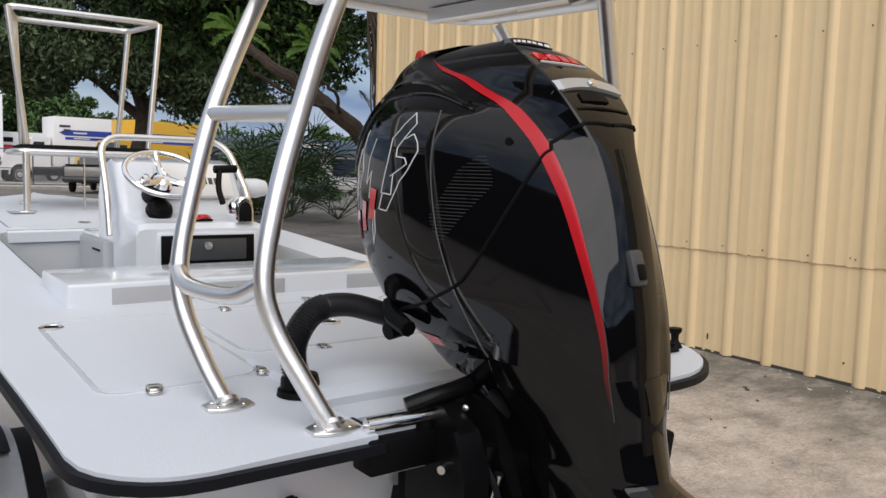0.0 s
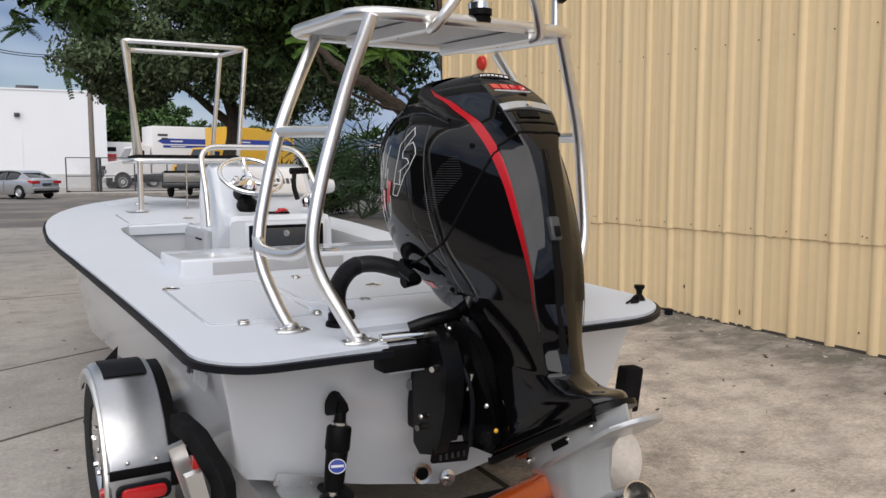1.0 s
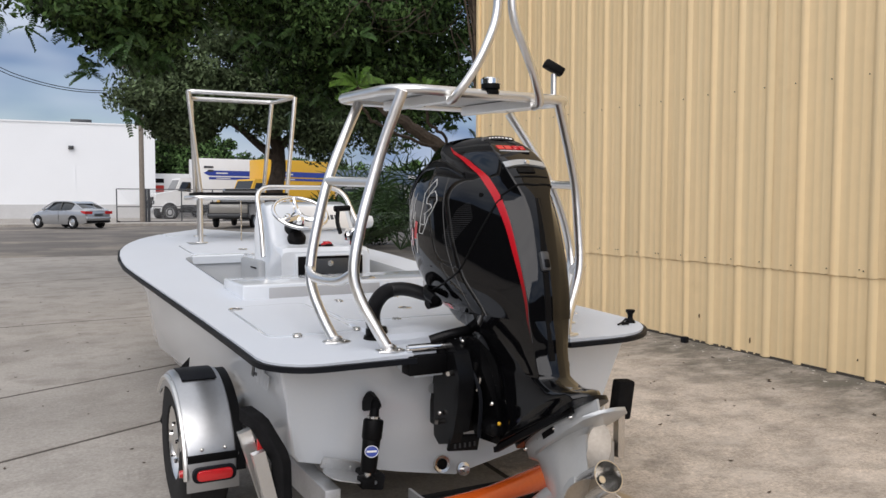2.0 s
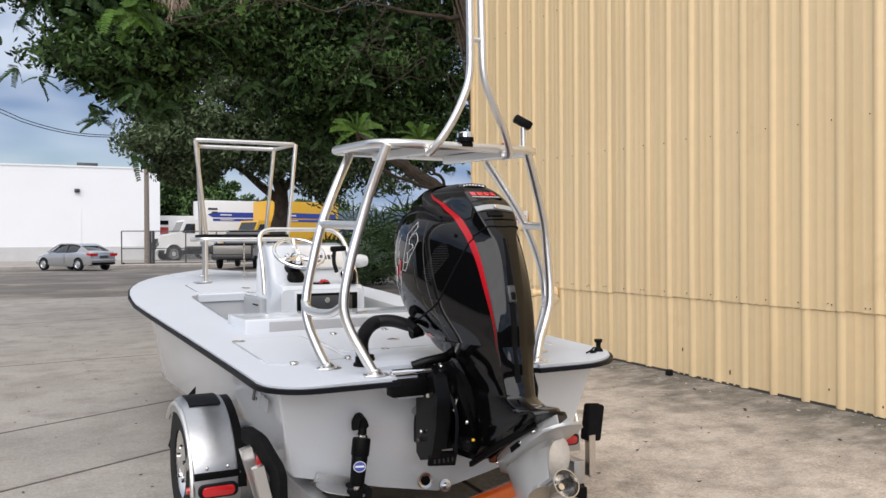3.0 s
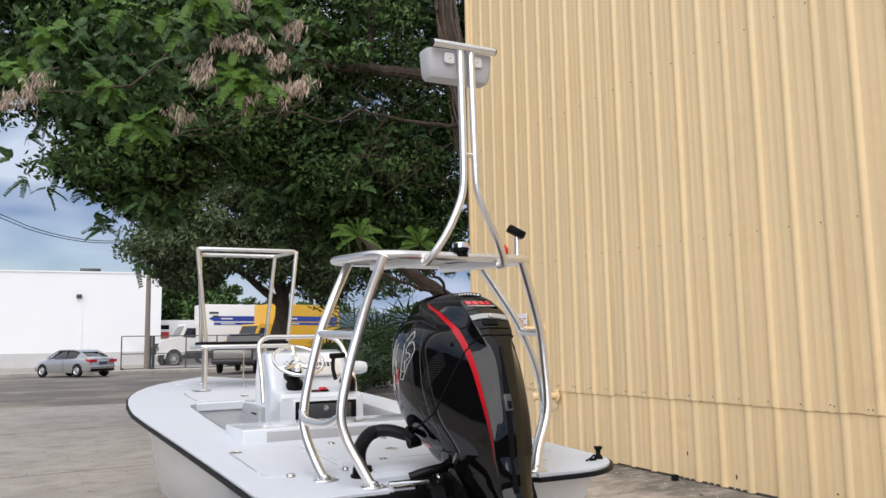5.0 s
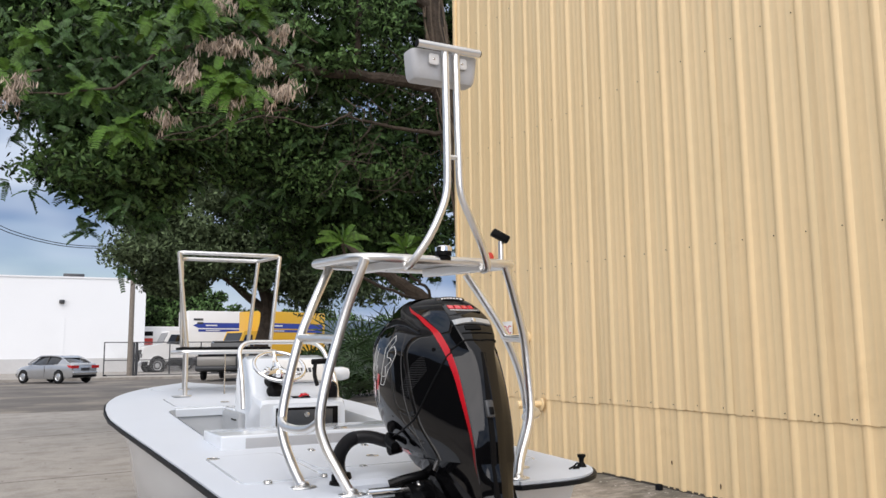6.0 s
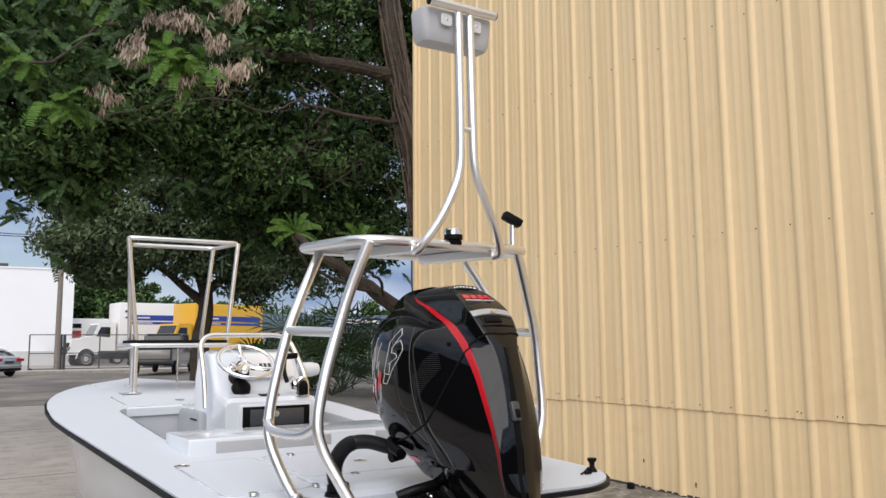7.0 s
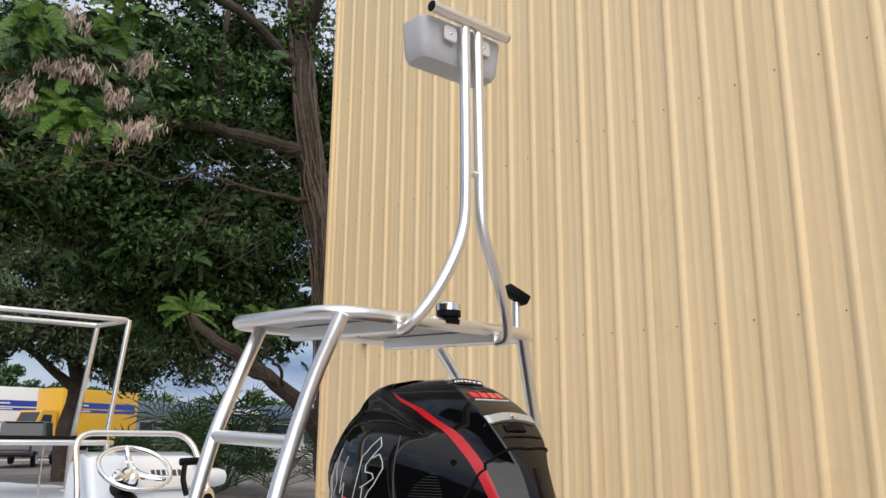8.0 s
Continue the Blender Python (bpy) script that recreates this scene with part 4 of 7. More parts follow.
    part("knob", move(lathe([(0.002, 0.0), (0.02, 0.0), (0.024, 0.02), (0.016, 0.038), (0.002, 0.042)], 14), wm @ Matrix.Translation((-0.10, -0.06, 0.02))), CHROME, wheel)
    part("column", cyl(hub + Vector((0, 0.02, -0.012)), hub + Vector((0, 0.15, -0.08)), 0.05, 0.055, 18), MATTBLACK, c)
    part("bezel", move(lathe([(0.002, 0.0), (0.06, 0.0), (0.055, 0.03), (0.03, 0.05), (0.002, 0.05)], 20), Matrix.Translation((-0.035, 2.43, 1.128)) @ pose(0, 0, 0, 50, 0, 0)), MATTBLACK, c, "black steering helm bezel")
    part("kill_switch", move(lathe([(0.002, 0.0), (0.018, 0.0), (0.016, 0.025), (0.002, 0.028)], 14), Matrix.Translation((0.125, 2.33, 1.093))), RED, c, "red stop switch")
    part("switch_base", box(0.05, 0.17, 2.30, 2.37, 1.082, 1.10, 0.006), MATTBLACK, c)
    part("lanyard", tube(curve_points([(0.09, 2.30, 1.10), (0.12, 2.27, 1.112), (0.16, 2.31, 1.105), (0.14, 2.34, 1.115)], 5), 0.007, 6), RED, c, "red coiled lanyard")
    arch = [(-0.040, 0.0), (-0.042, 0.06), (-0.036, 0.092), (-0.022, 0.113), (0.0, 0.121), (0.022, 0.113), (0.036, 0.092), (0.042, 0.06), (0.040, 0.0)]
    thr = part("throttle", loft([[(0.300 + u * k, 2.24 + d, 1.085 + z * k) for u, z in arch] for d, k in ((0.0, 0.92), (0.008, 1.0), (0.12, 1.0), (0.14, 0.9))]), CHROME, c, "chrome throttle control with a black lever")
    part("face", loft([[(0.300 + u * k, 2.236 + d, 1.090 + z * k) for u, z in arch] for d, k in ((0.0, 0.66), (0.004, 0.74), (0.010, 0.74))]), MATTBLACK, thr, "black rounded face")
    part("side_disc", move(lathe([(0.002, 0.0), (0.040, 0.0), (0.036, 0.016), (0.02, 0.024), (0.002, 0.026)], 22), Matrix.Translation((0.262, 2.30, 1.145)) @ pose(0, 0, 0, 0, -90, 0)), CHROME, thr, "chrome disc")
    part("lever", tube(curve_points([(0.215, 2.30, 1.17), (0.21, 2.34, 1.24), (0.225, 2.37, 1.32)], 4), 0.014, 8), MATTBLACK, thr)
    part("grip", cyl((0.20, 2.375, 1.325), (0.31, 2.375, 1.33), 0.019, 0.019, 12, True, 0.005), MATTBLACK, thr, "black hand grip")
    part("cup", lathe([(0.002, 1.135), (0.035, 1.135), (0.035, 1.16), (0.002, 1.16)], 14), MATTBLACK, c).location = (0.03, 2.52, 0)
    pod = part("side_pod", move(lathe([(0.002, -0.105), (0.034, -0.098), (0.048, -0.06), (0.050, 0.04), (0.040, 0.085), (0.002, 0.10)], 18), Matrix.Translation((0.475, 2.62, 1.235)) @ pose(0, 0, 0, 0, 90, 8)), GELCOAT, c, "white rounded pod")
    part("pod_arm", cyl((0.38, 2.62, 1.20), (0.42, 2.62, 1.225), 0.02, 0.02, 10), GELCOAT, pod)
    return c


console()


# ---- bow platform ----
def bow_platform():
    p = thing("casting_platform", BOAT, "polished tubular bow platform with raised hoop and black mat", "platform")
    c = 0.065
    top = [(c - 0.445, 4.2, 2.262), (c + 0.445, 4.2, 2.268), (c + 0.37, 4.66, 2.268), (c - 0.34, 4.66, 2.262)]
    ring = [(c - 0.42, 4.16, 1.405), (c + 0.42, 4.16, 1.405), (c + 0.38, 4.82, 1.405), (c - 0.38, 4.82, 1.405)]
    part("top_hoop", tube(rounded(top, 0.06, 5, True), 0.019, 12, True), ALU, p)
    part("platform_ring", tube(rounded(ring, 0.10, 6, True), 0.019, 12, True), ALU, p)
    part("platform_plate", plate([(q.x, q.y) for q in rounded([(x * 0.96 + c * 0.04, 4.49 + (y - 4.49) * 0.95, 0) for x, y, z in ring], 0.10, 5, True)], 1.396, 1.408), ALU, p)
    part("mat", plate([(q.x, q.y) for q in rounded([(x * 0.93 + c * 0.07, 4.49 + (y - 4.49) * 0.93, 0) for x, y, z in ring], 0.08, 5, True)], 1.408, 1.449, 0.006), CARPET, p, "black ribbed foam mat")
    for a, b in ((top[0], (c - 0.345, 4.24, 1.41)), (top[1], (c + 0.375, 4.24, 1.41)), (top[2], (c + 0.30, 4.74, 1.41)), (top[3], (c - 0.30, 4.74, 1.41))):
        part("post", tube([a, b], 0.018, 12), ALU, p)
    for u, v in ((c - 0.37, 4.15), (c + 0.36, 4.15), (c - 0.27, 4.75), (c + 0.30, 4.75)):
        leg = part("leg", tube([(u, v, 1.40), (u, v, camber(u, v) + 0.004)], 0.019, 12), ALU, p)
        part("foot", move(plate(round_rect(-0.05, 0.05, -0.04, 0.04, 0.02, 3), 0.0, 0.009, 0.003), Matrix.Translation((u, v, camber(u, v)))), ALU, leg)
    part("foot_pad", move(plate(round_rect(-0.10, 0.03, -0.10, 0.16, 0.02, 3), 0.0, 0.004), Matrix.Translation((c - 0.37, 4.15, camber(0.3, 4.15)))), LINER, p, "grey pad under the foot")
    part("brace_rod", tube([(c - 0.02, 4.25, 1.40), (c - 0.02, 4.25, camber(0, 4.25))], 0.006, 8), STEEL, p, "thin steel rod")
    return p


bow_platform()


# ---- poling platform over the motor ----
def poling_platform():
    p = thing("poling_platform", BOAT, "polished aluminium poling platform with leaning post over the motor", "platform")
    mid = 0.02
    aft = [(-0.422, 0.066, 0.83), (-0.462, 0.10, 0.915), (-0.505, 0.145, 1.02), (-0.521, 0.165, 1.12), (-0.487, 0.18, 1.28), (-0.440, 0.185, 1.437), (-0.395, 0.165, 1.60), (-0.346, 0.12, 1.768)]
    fore = [(-0.541, 0.295, 0.835), (-0.558, 0.38, 0.912), (-0.572, 0.475, 1.02), (-0.565, 0.52, 1.12), (-0.53, 0.535, 1.28), (-0.482, 0.545, 1.450), (-0.415, 0.57, 1.60), (-0.322, 0.615, 1.775)]
    aft_star = [(0.345, 0.066, 0.83), (0.385, 0.10, 0.915), (0.455, 0.145, 1.02), (0.486, 0.163, 1.12), (0.488, 0.18, 1.28), (0.475, 0.185, 1.437), (0.420, 0.165, 1.60), (0.338, 0.12, 1.768)]
    fore_star = [(0.50, 0.295, 0.835), (0.57, 0.38, 0.912), (0.672, 0.475, 1.02), (0.704, 0.52, 1.12), (0.676, 0.535, 1.28), (0.605, 0.545, 1.450), (0.522, 0.57, 1.60), (0.415, 0.615, 1.775)]
    for rear, front in ((aft, fore), (aft_star, fore_star)):
        out = 1 if rear[0][0] > 0 else -1
        for line in (rear, front):
            leg = part("leg", tube(curve_points(line, 5), 0.0205, 14), ALU, p)
            u, v, z = line[0]
            pl = [(u + 0.050 * math.cos(a) * (1.15 if i % 2 else 1), v + 0.036 * math.sin(a) * 1.1) for i, a in enumerate([2 * math.pi * k / 12 for k in range(12)])]
            foot = part("base_plate", plate(pl, camber(u, v), camber(u, v) + 0.008, 0.003), ALU, leg)
            part("weld_collar", cyl((u, v, camber(u, v) + 0.01), (u, v + 0.005, camber(u, v) + 0.018), 0.025, 0.022, 14), ALU, leg)
            for a in (0.8, 2.4, 3.9, 5.5):
                part("bolt", dome(u + 0.038 * math.cos(a), v + 0.026 * math.sin(a), camber(u, v) + 0.008, 0.005, 0.6, 8), STEEL, leg)
        part("step", tube([front[5], rear[5]], 0.0185, 12), ALU, p)
        (fu, fv), (ru, rv) = front[3][:2], rear[3][:2]
        part("step", tube(curve_points([(fu + out * 0.003, fv + 0.01, 1.11), (fu + out * 0.010, fv - 0.08, 1.075), (ru + out * 0.029, rv + 0.085, 1.075), (ru, rv, 1.11)], 5), 0.0185, 12), ALU, p)
    def deck_z(v):
        return 1.768 + 0.045 * v
    ring = [Vector((q.x, q.y, deck_z(q.y))) for q in rounded([(-0.382, 0.10, 0), (0.406, 0.10, 0), (0.406, 0.74, 0), (-0.382, 0.74, 0)], 0.14, 7, True)]
    part("deck_ring", tube(ring, 0.0195, 14, True), ALU, p)
    slab = [(q.x * 0.965 + 0.0004, 0.42 + (q.y - 0.42) * 0.955) for q in ring]
    part("deck_plate", loft([[(x, y, deck_z(y) + h) for x, y in slab] for h in (0.002, 0.011)]), PLATEGREY, p, "pale metal platform plate")
    for s in (-1, 1):
        rail = part("under_rail", sweep(curve_points([(mid + s * 0.185, 0.09, deck_z(0.09) - 0.024), (mid + s * 0.188, 0.34, deck_z(0.34) - 0.024), (mid + s * 0.19, 0.66, deck_z(0.66) - 0.024)], 4), [(-0.020, -0.012), (-0.012, -0.017), (0.012, -0.017), (0.020, -0.012), (0.020, 0.022), (-0.020, 0.022)]), ALU, p, "rail under the plate")
        part("rail_bolt", dome(mid + s * 0.19, 0.30, deck_z(0.3) - 0.040, 0.006, -0.6, 8), STEEL, rail)
    for s in (-1, 1):
        line = [(mid + s * 0.186, 0.10, 1.738), (mid + s * 0.184, 0.055, 1.752), (mid - 0.003 + s * 0.134, 0.012, 1.835), (mid - 0.012 + s * 0.080, -0.012, 1.935), (mid - 0.020 + s * 0.036, -0.018, 2.045), (-0.003 + s * 0.0285, -0.02, 2.2), (-0.006 + s * 0.027, -0.018, 2.45), (-0.008 + s * 0.0265, -0.015, 2.665)]
        part("leaning_post", tube(curve_points(line, 5), 0.0165, 12), ALU, p)
    part("post_tie", tube([(-0.03, -0.02, 2.2), (0.025, -0.02, 2.2)], 0.010, 10), ALU, p)
    ends = ((-0.172, -0.026, 2.676), (0.128, -0.032, 2.676))
    bar = part("top_bar", tube(ends, 0.0165, 12), ALU, p)
    for q in ends:
        d = Vector((0.004 if q[0] > 0 else -0.004, 0, 0))
        part("end_cap", cyl(Vector(q), Vector(q) + d, 0.017, 0.015, 12), MATTBLACK, bar)
    shell = loft([[(x * k, 0.06 + (y - 0.06) * j, z) for x, y in round_rect(-0.168, 0.152, 0.0, 0.118, 0.035, 5)] for k, j, z in ((0.80, 0.60, -0.128), (0.88, 0.80, -0.124), (0.93, 0.92, -0.108), (0.955, 0.97, -0.08), (1.0, 1.0, -0.008), (0.99, 0.99, 0.0))])
    part("backrest", move(shell, Matrix.Translation((-0.012, 0.0, 2.668)) @ pose(0, 0, 0, 3, 0, -2)), BOXGREY, p, "pale grey moulded backrest box")
    for u in (-0.085, 0.052):
        tabp = part("tab", plate([(q.x, q.y) for q in rounded([(-0.024, -0.024, 0), (0.024, -0.024, 0), (0.024, 0.024, 0), (-0.024, 0.024, 0)], 0.012, 3, True)], 0.0, 0.006, 0.002), WHITEDECAL, p, "pale flat bracket")
        tabp.matrix_local = Matrix.Translation((u, -0.006, 2.625)) @ pose(0, 0, 0, 90, 0, 0)
        part("tab_bolt", dome(0, 0, 0.006, 0.006, 0.5, 8), STEEL, tabp)
    lamp = part("light_post", cyl((0.322, 0.128, 1.785), (0.322, 0.128, 1.878), 0.013, 0.012, 14), ALU, p, "polished stub post")
    part("light_head", move(box(-0.042, 0.042, -0.024, 0.024, -0.017, 0.017, 0.007), Matrix.Translation((0.314, 0.12, 1.90)) @ pose(0, 0, 0, 0, 28, -20)), MATTBLACK, lamp, "black flood light head")
    nav = part("nav_light", lathe([(0.002, 0.0), (0.032, 0.0), (0.034, 0.012), (0.028, 0.02), (0.028, 0.022), (0.036, 0.022), (0.036, 0.045), (0.033, 0.05), (0.002, 0.052)], 18), MATTBLACK, p, "black stern light base")
    nav.location = (0.010, 0.10, 1.772)
    part("nav_lens", lathe([(0.002, 0.04), (0.037, 0.04), (0.037, 0.058), (0.03, 0.064), (0.002, 0.066)], 18), CHROME, nav, "silver lens cap")
    return p


poling_platform()


# ---- outboard motor ----
motor = thing("outboard_motor", BOAT @ Matrix.Translation((-0.010, 0, 0)), "gloss black outboard motor with red stripe, trimmed up", "outboard motor")
COWL = [  # z, front, widest at, half width, stripe u, stripe v, back half width, back v
    (0.8, -0.09, -0.15, 0.100, 0.066, -0.356, 0.033, -0.376), (0.86, -0.06, -0.125, 0.118, 0.070, -0.340, 0.034, -0.360),
    (0.91, -0.02, -0.104, 0.137, 0.0745, -0.335, 0.037, -0.354), (0.97, 0.2, 0.03, 0.161, 0.083, -0.328, 0.041, -0.340),
    (1.03, 0.34, 0.07, 0.189, 0.085, -0.321, 0.040, -0.336), (1.1, 0.405, 0.1, 0.211, 0.090, -0.305, 0.042, -0.326),
    (1.2, 0.455, 0.13, 0.224, 0.096, -0.272, 0.044, -0.305), (1.3, 0.465, 0.15, 0.225, 0.100, -0.230, 0.046, -0.278),
    (1.387, 0.455, 0.16, 0.220, 0.104, -0.176, 0.054, -0.245), (1.43, 0.445, 0.17, 0.209, 0.104, -0.13, 0.072, -0.222),
    (1.464, 0.43, 0.18, 0.192, 0.101, -0.075, 0.08, -0.197), (1.498, 0.415, 0.19, 0.166, 0.098, 0.01, 0.085, -0.165),
    (1.526, 0.395, 0.215, 0.138, 0.096, 0.072, 0.085, -0.13), (1.555, 0.37, 0.26, 0.118, 0.092, 0.165, 0.08, -0.085),
    (1.585, 0.335, 0.28, 0.088, 0.078, 0.235, 0.066, -0.03), (1.604, 0.30, 0.26, 0.06, 0.052, 0.23, 0.045, 0.03),
    (1.612, 0.24, 0.20, 0.03, 0.025, 0.16, 0.02, 0.09),
]


def cowl_row(z):
    """One slice of the cowl at height z, blended smoothly between the key slices."""
    z = min(max(z, COWL[0][0]), COWL[-1][0])
    i = max(k for k in range(len(COWL) - 1) if COWL[k][0] <= z)
    p = [np.array(COWL[min(max(i + k, 0), len(COWL) - 1)]) for k in (-1, 0, 1, 2)]
    t = (z - p[1][0]) / (p[2][0] - p[1][0])
    d1 = (p[2] - p[0]) / max(p[2][0] - p[0][0], 1e-6) * (p[2][0] - p[1][0])
    d2 = (p[3] - p[1]) / max(p[3][0] - p[1][0], 1e-6) * (p[2][0] - p[1][0])
    h = (2 * t ** 3 - 3 * t ** 2 + 1) * p[1] + (t ** 3 - 2 * t ** 2 + t) * d1 + (3 * t ** 2 - 2 * t ** 3) * p[2] + (t ** 3 - t ** 2) * d2
    h[0] = z
    return [float(x) for x in h]


def cowl_half(row):
    """The port side of one slice, from the nose to the middle of the back."""
    z, f, m, w, su, sv, bu, bv = row
    out = []
    for i in range(11):
        a = radians(90 * i / 10)
        out.append((-w * math.sin(a) ** 0.73, m + (f - m) * max(0.0, math.cos(a)) ** 0.70, z))
    for i in range(1, 7):
        t = i / 6
        bulge = 0.012 * math.sin(t * math.pi)
        out.append((-(w + (su - w) * t ** 1.25 + bulge), m + (sv - m) * t, z))
    for u, v in ((su - 0.003, sv - 0.004), (su + (bu - su) * 0.5, sv + (bv - sv) * 0.5 - 0.0025), (bu + 0.004, bv + 0.003), (bu - 0.004, bv - 0.002), (bu * 0.4, bv - 0.006), (0.0, bv - 0.008)):
        out.append((-u, v, z))
    return out


def smooth_rows():
    zs = np.concatenate([np.linspace(0.97, 1.44, 18), np.linspace(1.452, 1.612, 18)])
    return [cowl_row(z) for z in zs]


def cowl():
    rings = []
    for row in smooth_rows():
        h = cowl_half(row)
        rings.append(h + [(-u, v, z) for u, v, z in h[-2:0:-1]])
    return loft(rings, True, True)


body = part("cowl", cowl(), GLOSSBLACK, motor, "gloss black engine cowl")
body.data.set_sharp_from_angle(angle=radians(70))
flat_faces = body.modifiers.new("flat_faces", "WEIGHTED_NORMAL")
flat_faces.weight, flat_faces.keep_sharp = 50, True


def on_cowl(c, z, lift=0.002):
    """A point on the port side of the cowl: column c (0 nose .. 22 back), height z."""
    h = cowl_half(cowl_row(z))
    i = min(int(c), len(h) - 2)
    a, b = Vector(h[i]), Vector(h[i + 1])
    p = a.lerp(b, c - i)
    t = (b - a).normalized()
    n = Vector((t.y, -t.x, 0))
    if n.x > 0 and c < 20:
        n = -n
    if c >= 20:
        n = Vector((0, -1, 0))
    return p + n * lift + Vector((0, 0, lift * 0.5 if z > 1.45 else 0))


def ribbon(lines, mirror, lift=0.0022):
    """A thin sheet on the cowl between two lines of (column, z)."""
    b = bmesh.new()
    rows = [[b.verts.new([q * s for q, s in zip(on_cowl(c, z, lift), (mirror, 1, 1))]) for c, z in line] for line in lines]
    for r0, r1 in zip(rows, rows[1:]):
        for i in range(len(r0) - 1):
            b.faces.new((r0[i], r0[i + 1], r1[i + 1], r1[i]))
    bmesh.ops.recalc_face_normals(b, faces=list(b.faces))
    return b


for s in (1, -1):
    # red stripe along the shoulder, fading out towards its foot
    zs = [0.90 + (1.578 - 0.90) * i / 44 for i in range(45)]
    hi = np.interp(zs, [0.9, 1.03, 1.13, 1.22, 1.31, 1.37, 1.41, 1.6], [15.95, 16.1, 16.25, 16.4, 16.6, 16.5, 16.15, 16.0])
    lo = np.interp(zs, [0.9, 1.09, 1.28, 1.37, 1.43, 1.47, 1.52, 1.55, 1.578], [15.92, 15.84, 15.70, 15.55, 15.38, 15.32, 15.1, 15.0, 15.9])
    rows = [[(float(a + (b - a) * k), z) for a, b, z in zip(lo, hi, zs)] for k in (0, 0.25, 0.5, 0.75, 1)]
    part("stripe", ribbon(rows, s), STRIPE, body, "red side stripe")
    pin = [Vector([q * k for q, k in zip(on_cowl(float(c) + 0.08, z, 0.0012), (s, 1, 1))]) for c, z in zip(hi, zs) if z < 1.37]
    part("pinstripe", tube(pin, 0.0011, 5), GREYSATIN, body, "fine grey line")
    # the parting line of the cowl, from the back down to the nose
    keys = [(21.9, 1.425), (20.6, 1.427), (19.3, 1.422), (18.4, 1.413), (17.2, 1.392), (16.0, 1.376), (15.4, 1.35), (14.5, 1.29), (13.4, 1.205), (12.6, 1.147), (11.7, 1.104), (9.45, 1.048), (7.0, 1.022), (4.0, 1.01), (2.0, 1.005)]
    seam_line = [(q.x, q.y) for q in curve_points([(c, z, 0) for c, z in keys], 6)]
    pts = [Vector([q * k for q, k in zip(on_cowl(c, z, 0.0002), (s, 1, 1))]) for c, z in seam_line]
    part("parting_line", tube(pts, 0.0040, 6), MATTBLACK, body, "dark parting groove")
    # raised brow with a dark slot below it
    brow_top = [(q.x, q.y) for q in curve_points([(3.0, 1.27, 0), (5.1, 1.345, 0), (6.2, 1.385, 0), (7.1, 1.422, 0), (7.85, 1.473, 0), (8.5, 1.508, 0), (9.6, 1.519, 0), (11.05, 1.517, 0), (12.8, 1.503, 0), (14.1, 1.462, 0)], 4)]
    brow_low = [(c, z - 0.028 * math.sin(math.pi * (i + 0.6) / (len(brow_top) + 1.2)) ** 0.6) for i, (c, z) in enumerate(brow_top)]
    part("inlet", ribbon([brow_top, [((a[0] + b[0]) / 2, (a[1] + b[1]) / 2) for a, b in zip(brow_top, brow_low)], brow_low], s, 0.003), MATTBLACK, body, "dark air slot under a raised brow")
    part("brow_edge", tube([Vector([q * k for q, k in zip(on_cowl(c, z + 0.004, 0.002), (s, 1, 1))]) for c, z in brow_top], 0.0065, 8), GLOSSBLACK, body)
    part("brow_lip", tube([Vector([q * k for q, k in zip(on_cowl(c, z, 0.001), (s, 1, 1))]) for c, z in brow_low], 0.0035, 6), GLOSSBLACK, body)
    for k in range(26):
        z0 = 1.192 + 0.0068 * k
        c0, c1 = np.interp(z0, [1.19, 1.243, 1.30, 1.337, 1.367], [11.55, 11.4, 12.25, 12.8, 13.7]), np.interp(z0, [1.19, 1.243, 1.31, 1.367], [11.7, 12.6, 13.9, 13.9])
        part("grille_slat", tube([Vector([q * j for q, j in zip(on_cowl(float(c0 + (c1 - c0) * f), z0, 0.0004), (s, 1, 1))]) for f in (0, 0.5, 1)], 0.0007, 4), SLAT, body, "fine dark slat")
    crease = curve_points([(12.5, 1.455, 0), (11.9, 1.39, 0), (11.65, 1.32, 0), (11.6, 1.21, 0), (11.7, 1.122, 0), (11.85, 1.04, 0), (11.95, 0.975, 0)], 5)
    part("side_crease", tube([Vector([q * k for q, k in zip(on_cowl(p.x, p.y, -0.0012), (s, 1, 1))]) for p in crease], 0.0032, 8), GLOSSBLACK, body, "rounded panel edge")
    # outlined maker's mark on the side, as plain shapes
    for shape in ([(11.15, 1.451), (10.45, 1.428), (9.85, 1.40), (9.65, 1.353), (9.3, 1.284), (9.75, 1.281), (9.9, 1.325)], [(11.15, 1.451), (11.2, 1.428), (10.55, 1.401), (10.1, 1.379), (10.05, 1.361), (10.5, 1.358), (10.6, 1.346), (9.75, 1.32)], [(10.55, 1.397), (11.05, 1.407), (11.2, 1.39), (11.2, 1.372), (10.6, 1.331), (10.2, 1.31), (9.5, 1.246), (9.15, 1.249), (9.35, 1.282)], [(9.0, 1.40), (8.5, 1.36), (8.2, 1.30), (8.7, 1.33), (8.4, 1.27)], [(8.1, 1.42), (7.6, 1.37), (7.8, 1.33), (7.2, 1.29)], [(7.4, 1.38), (6.8, 1.33), (7.0, 1.30), (6.5, 1.26)], [(8.9, 1.245), (8.7, 1.20), (8.3, 1.17), (8.6, 1.22), (8.9, 1.245)]):
        fine_line = []
        for (c0, z0), (c1, z1) in zip(shape, shape[1:]):
            fine_line += [(c0 + (c1 - c0) * k / 5, z0 + (z1 - z0) * k / 5) for k in range(5)]
        fine_line.append(shape[-1])
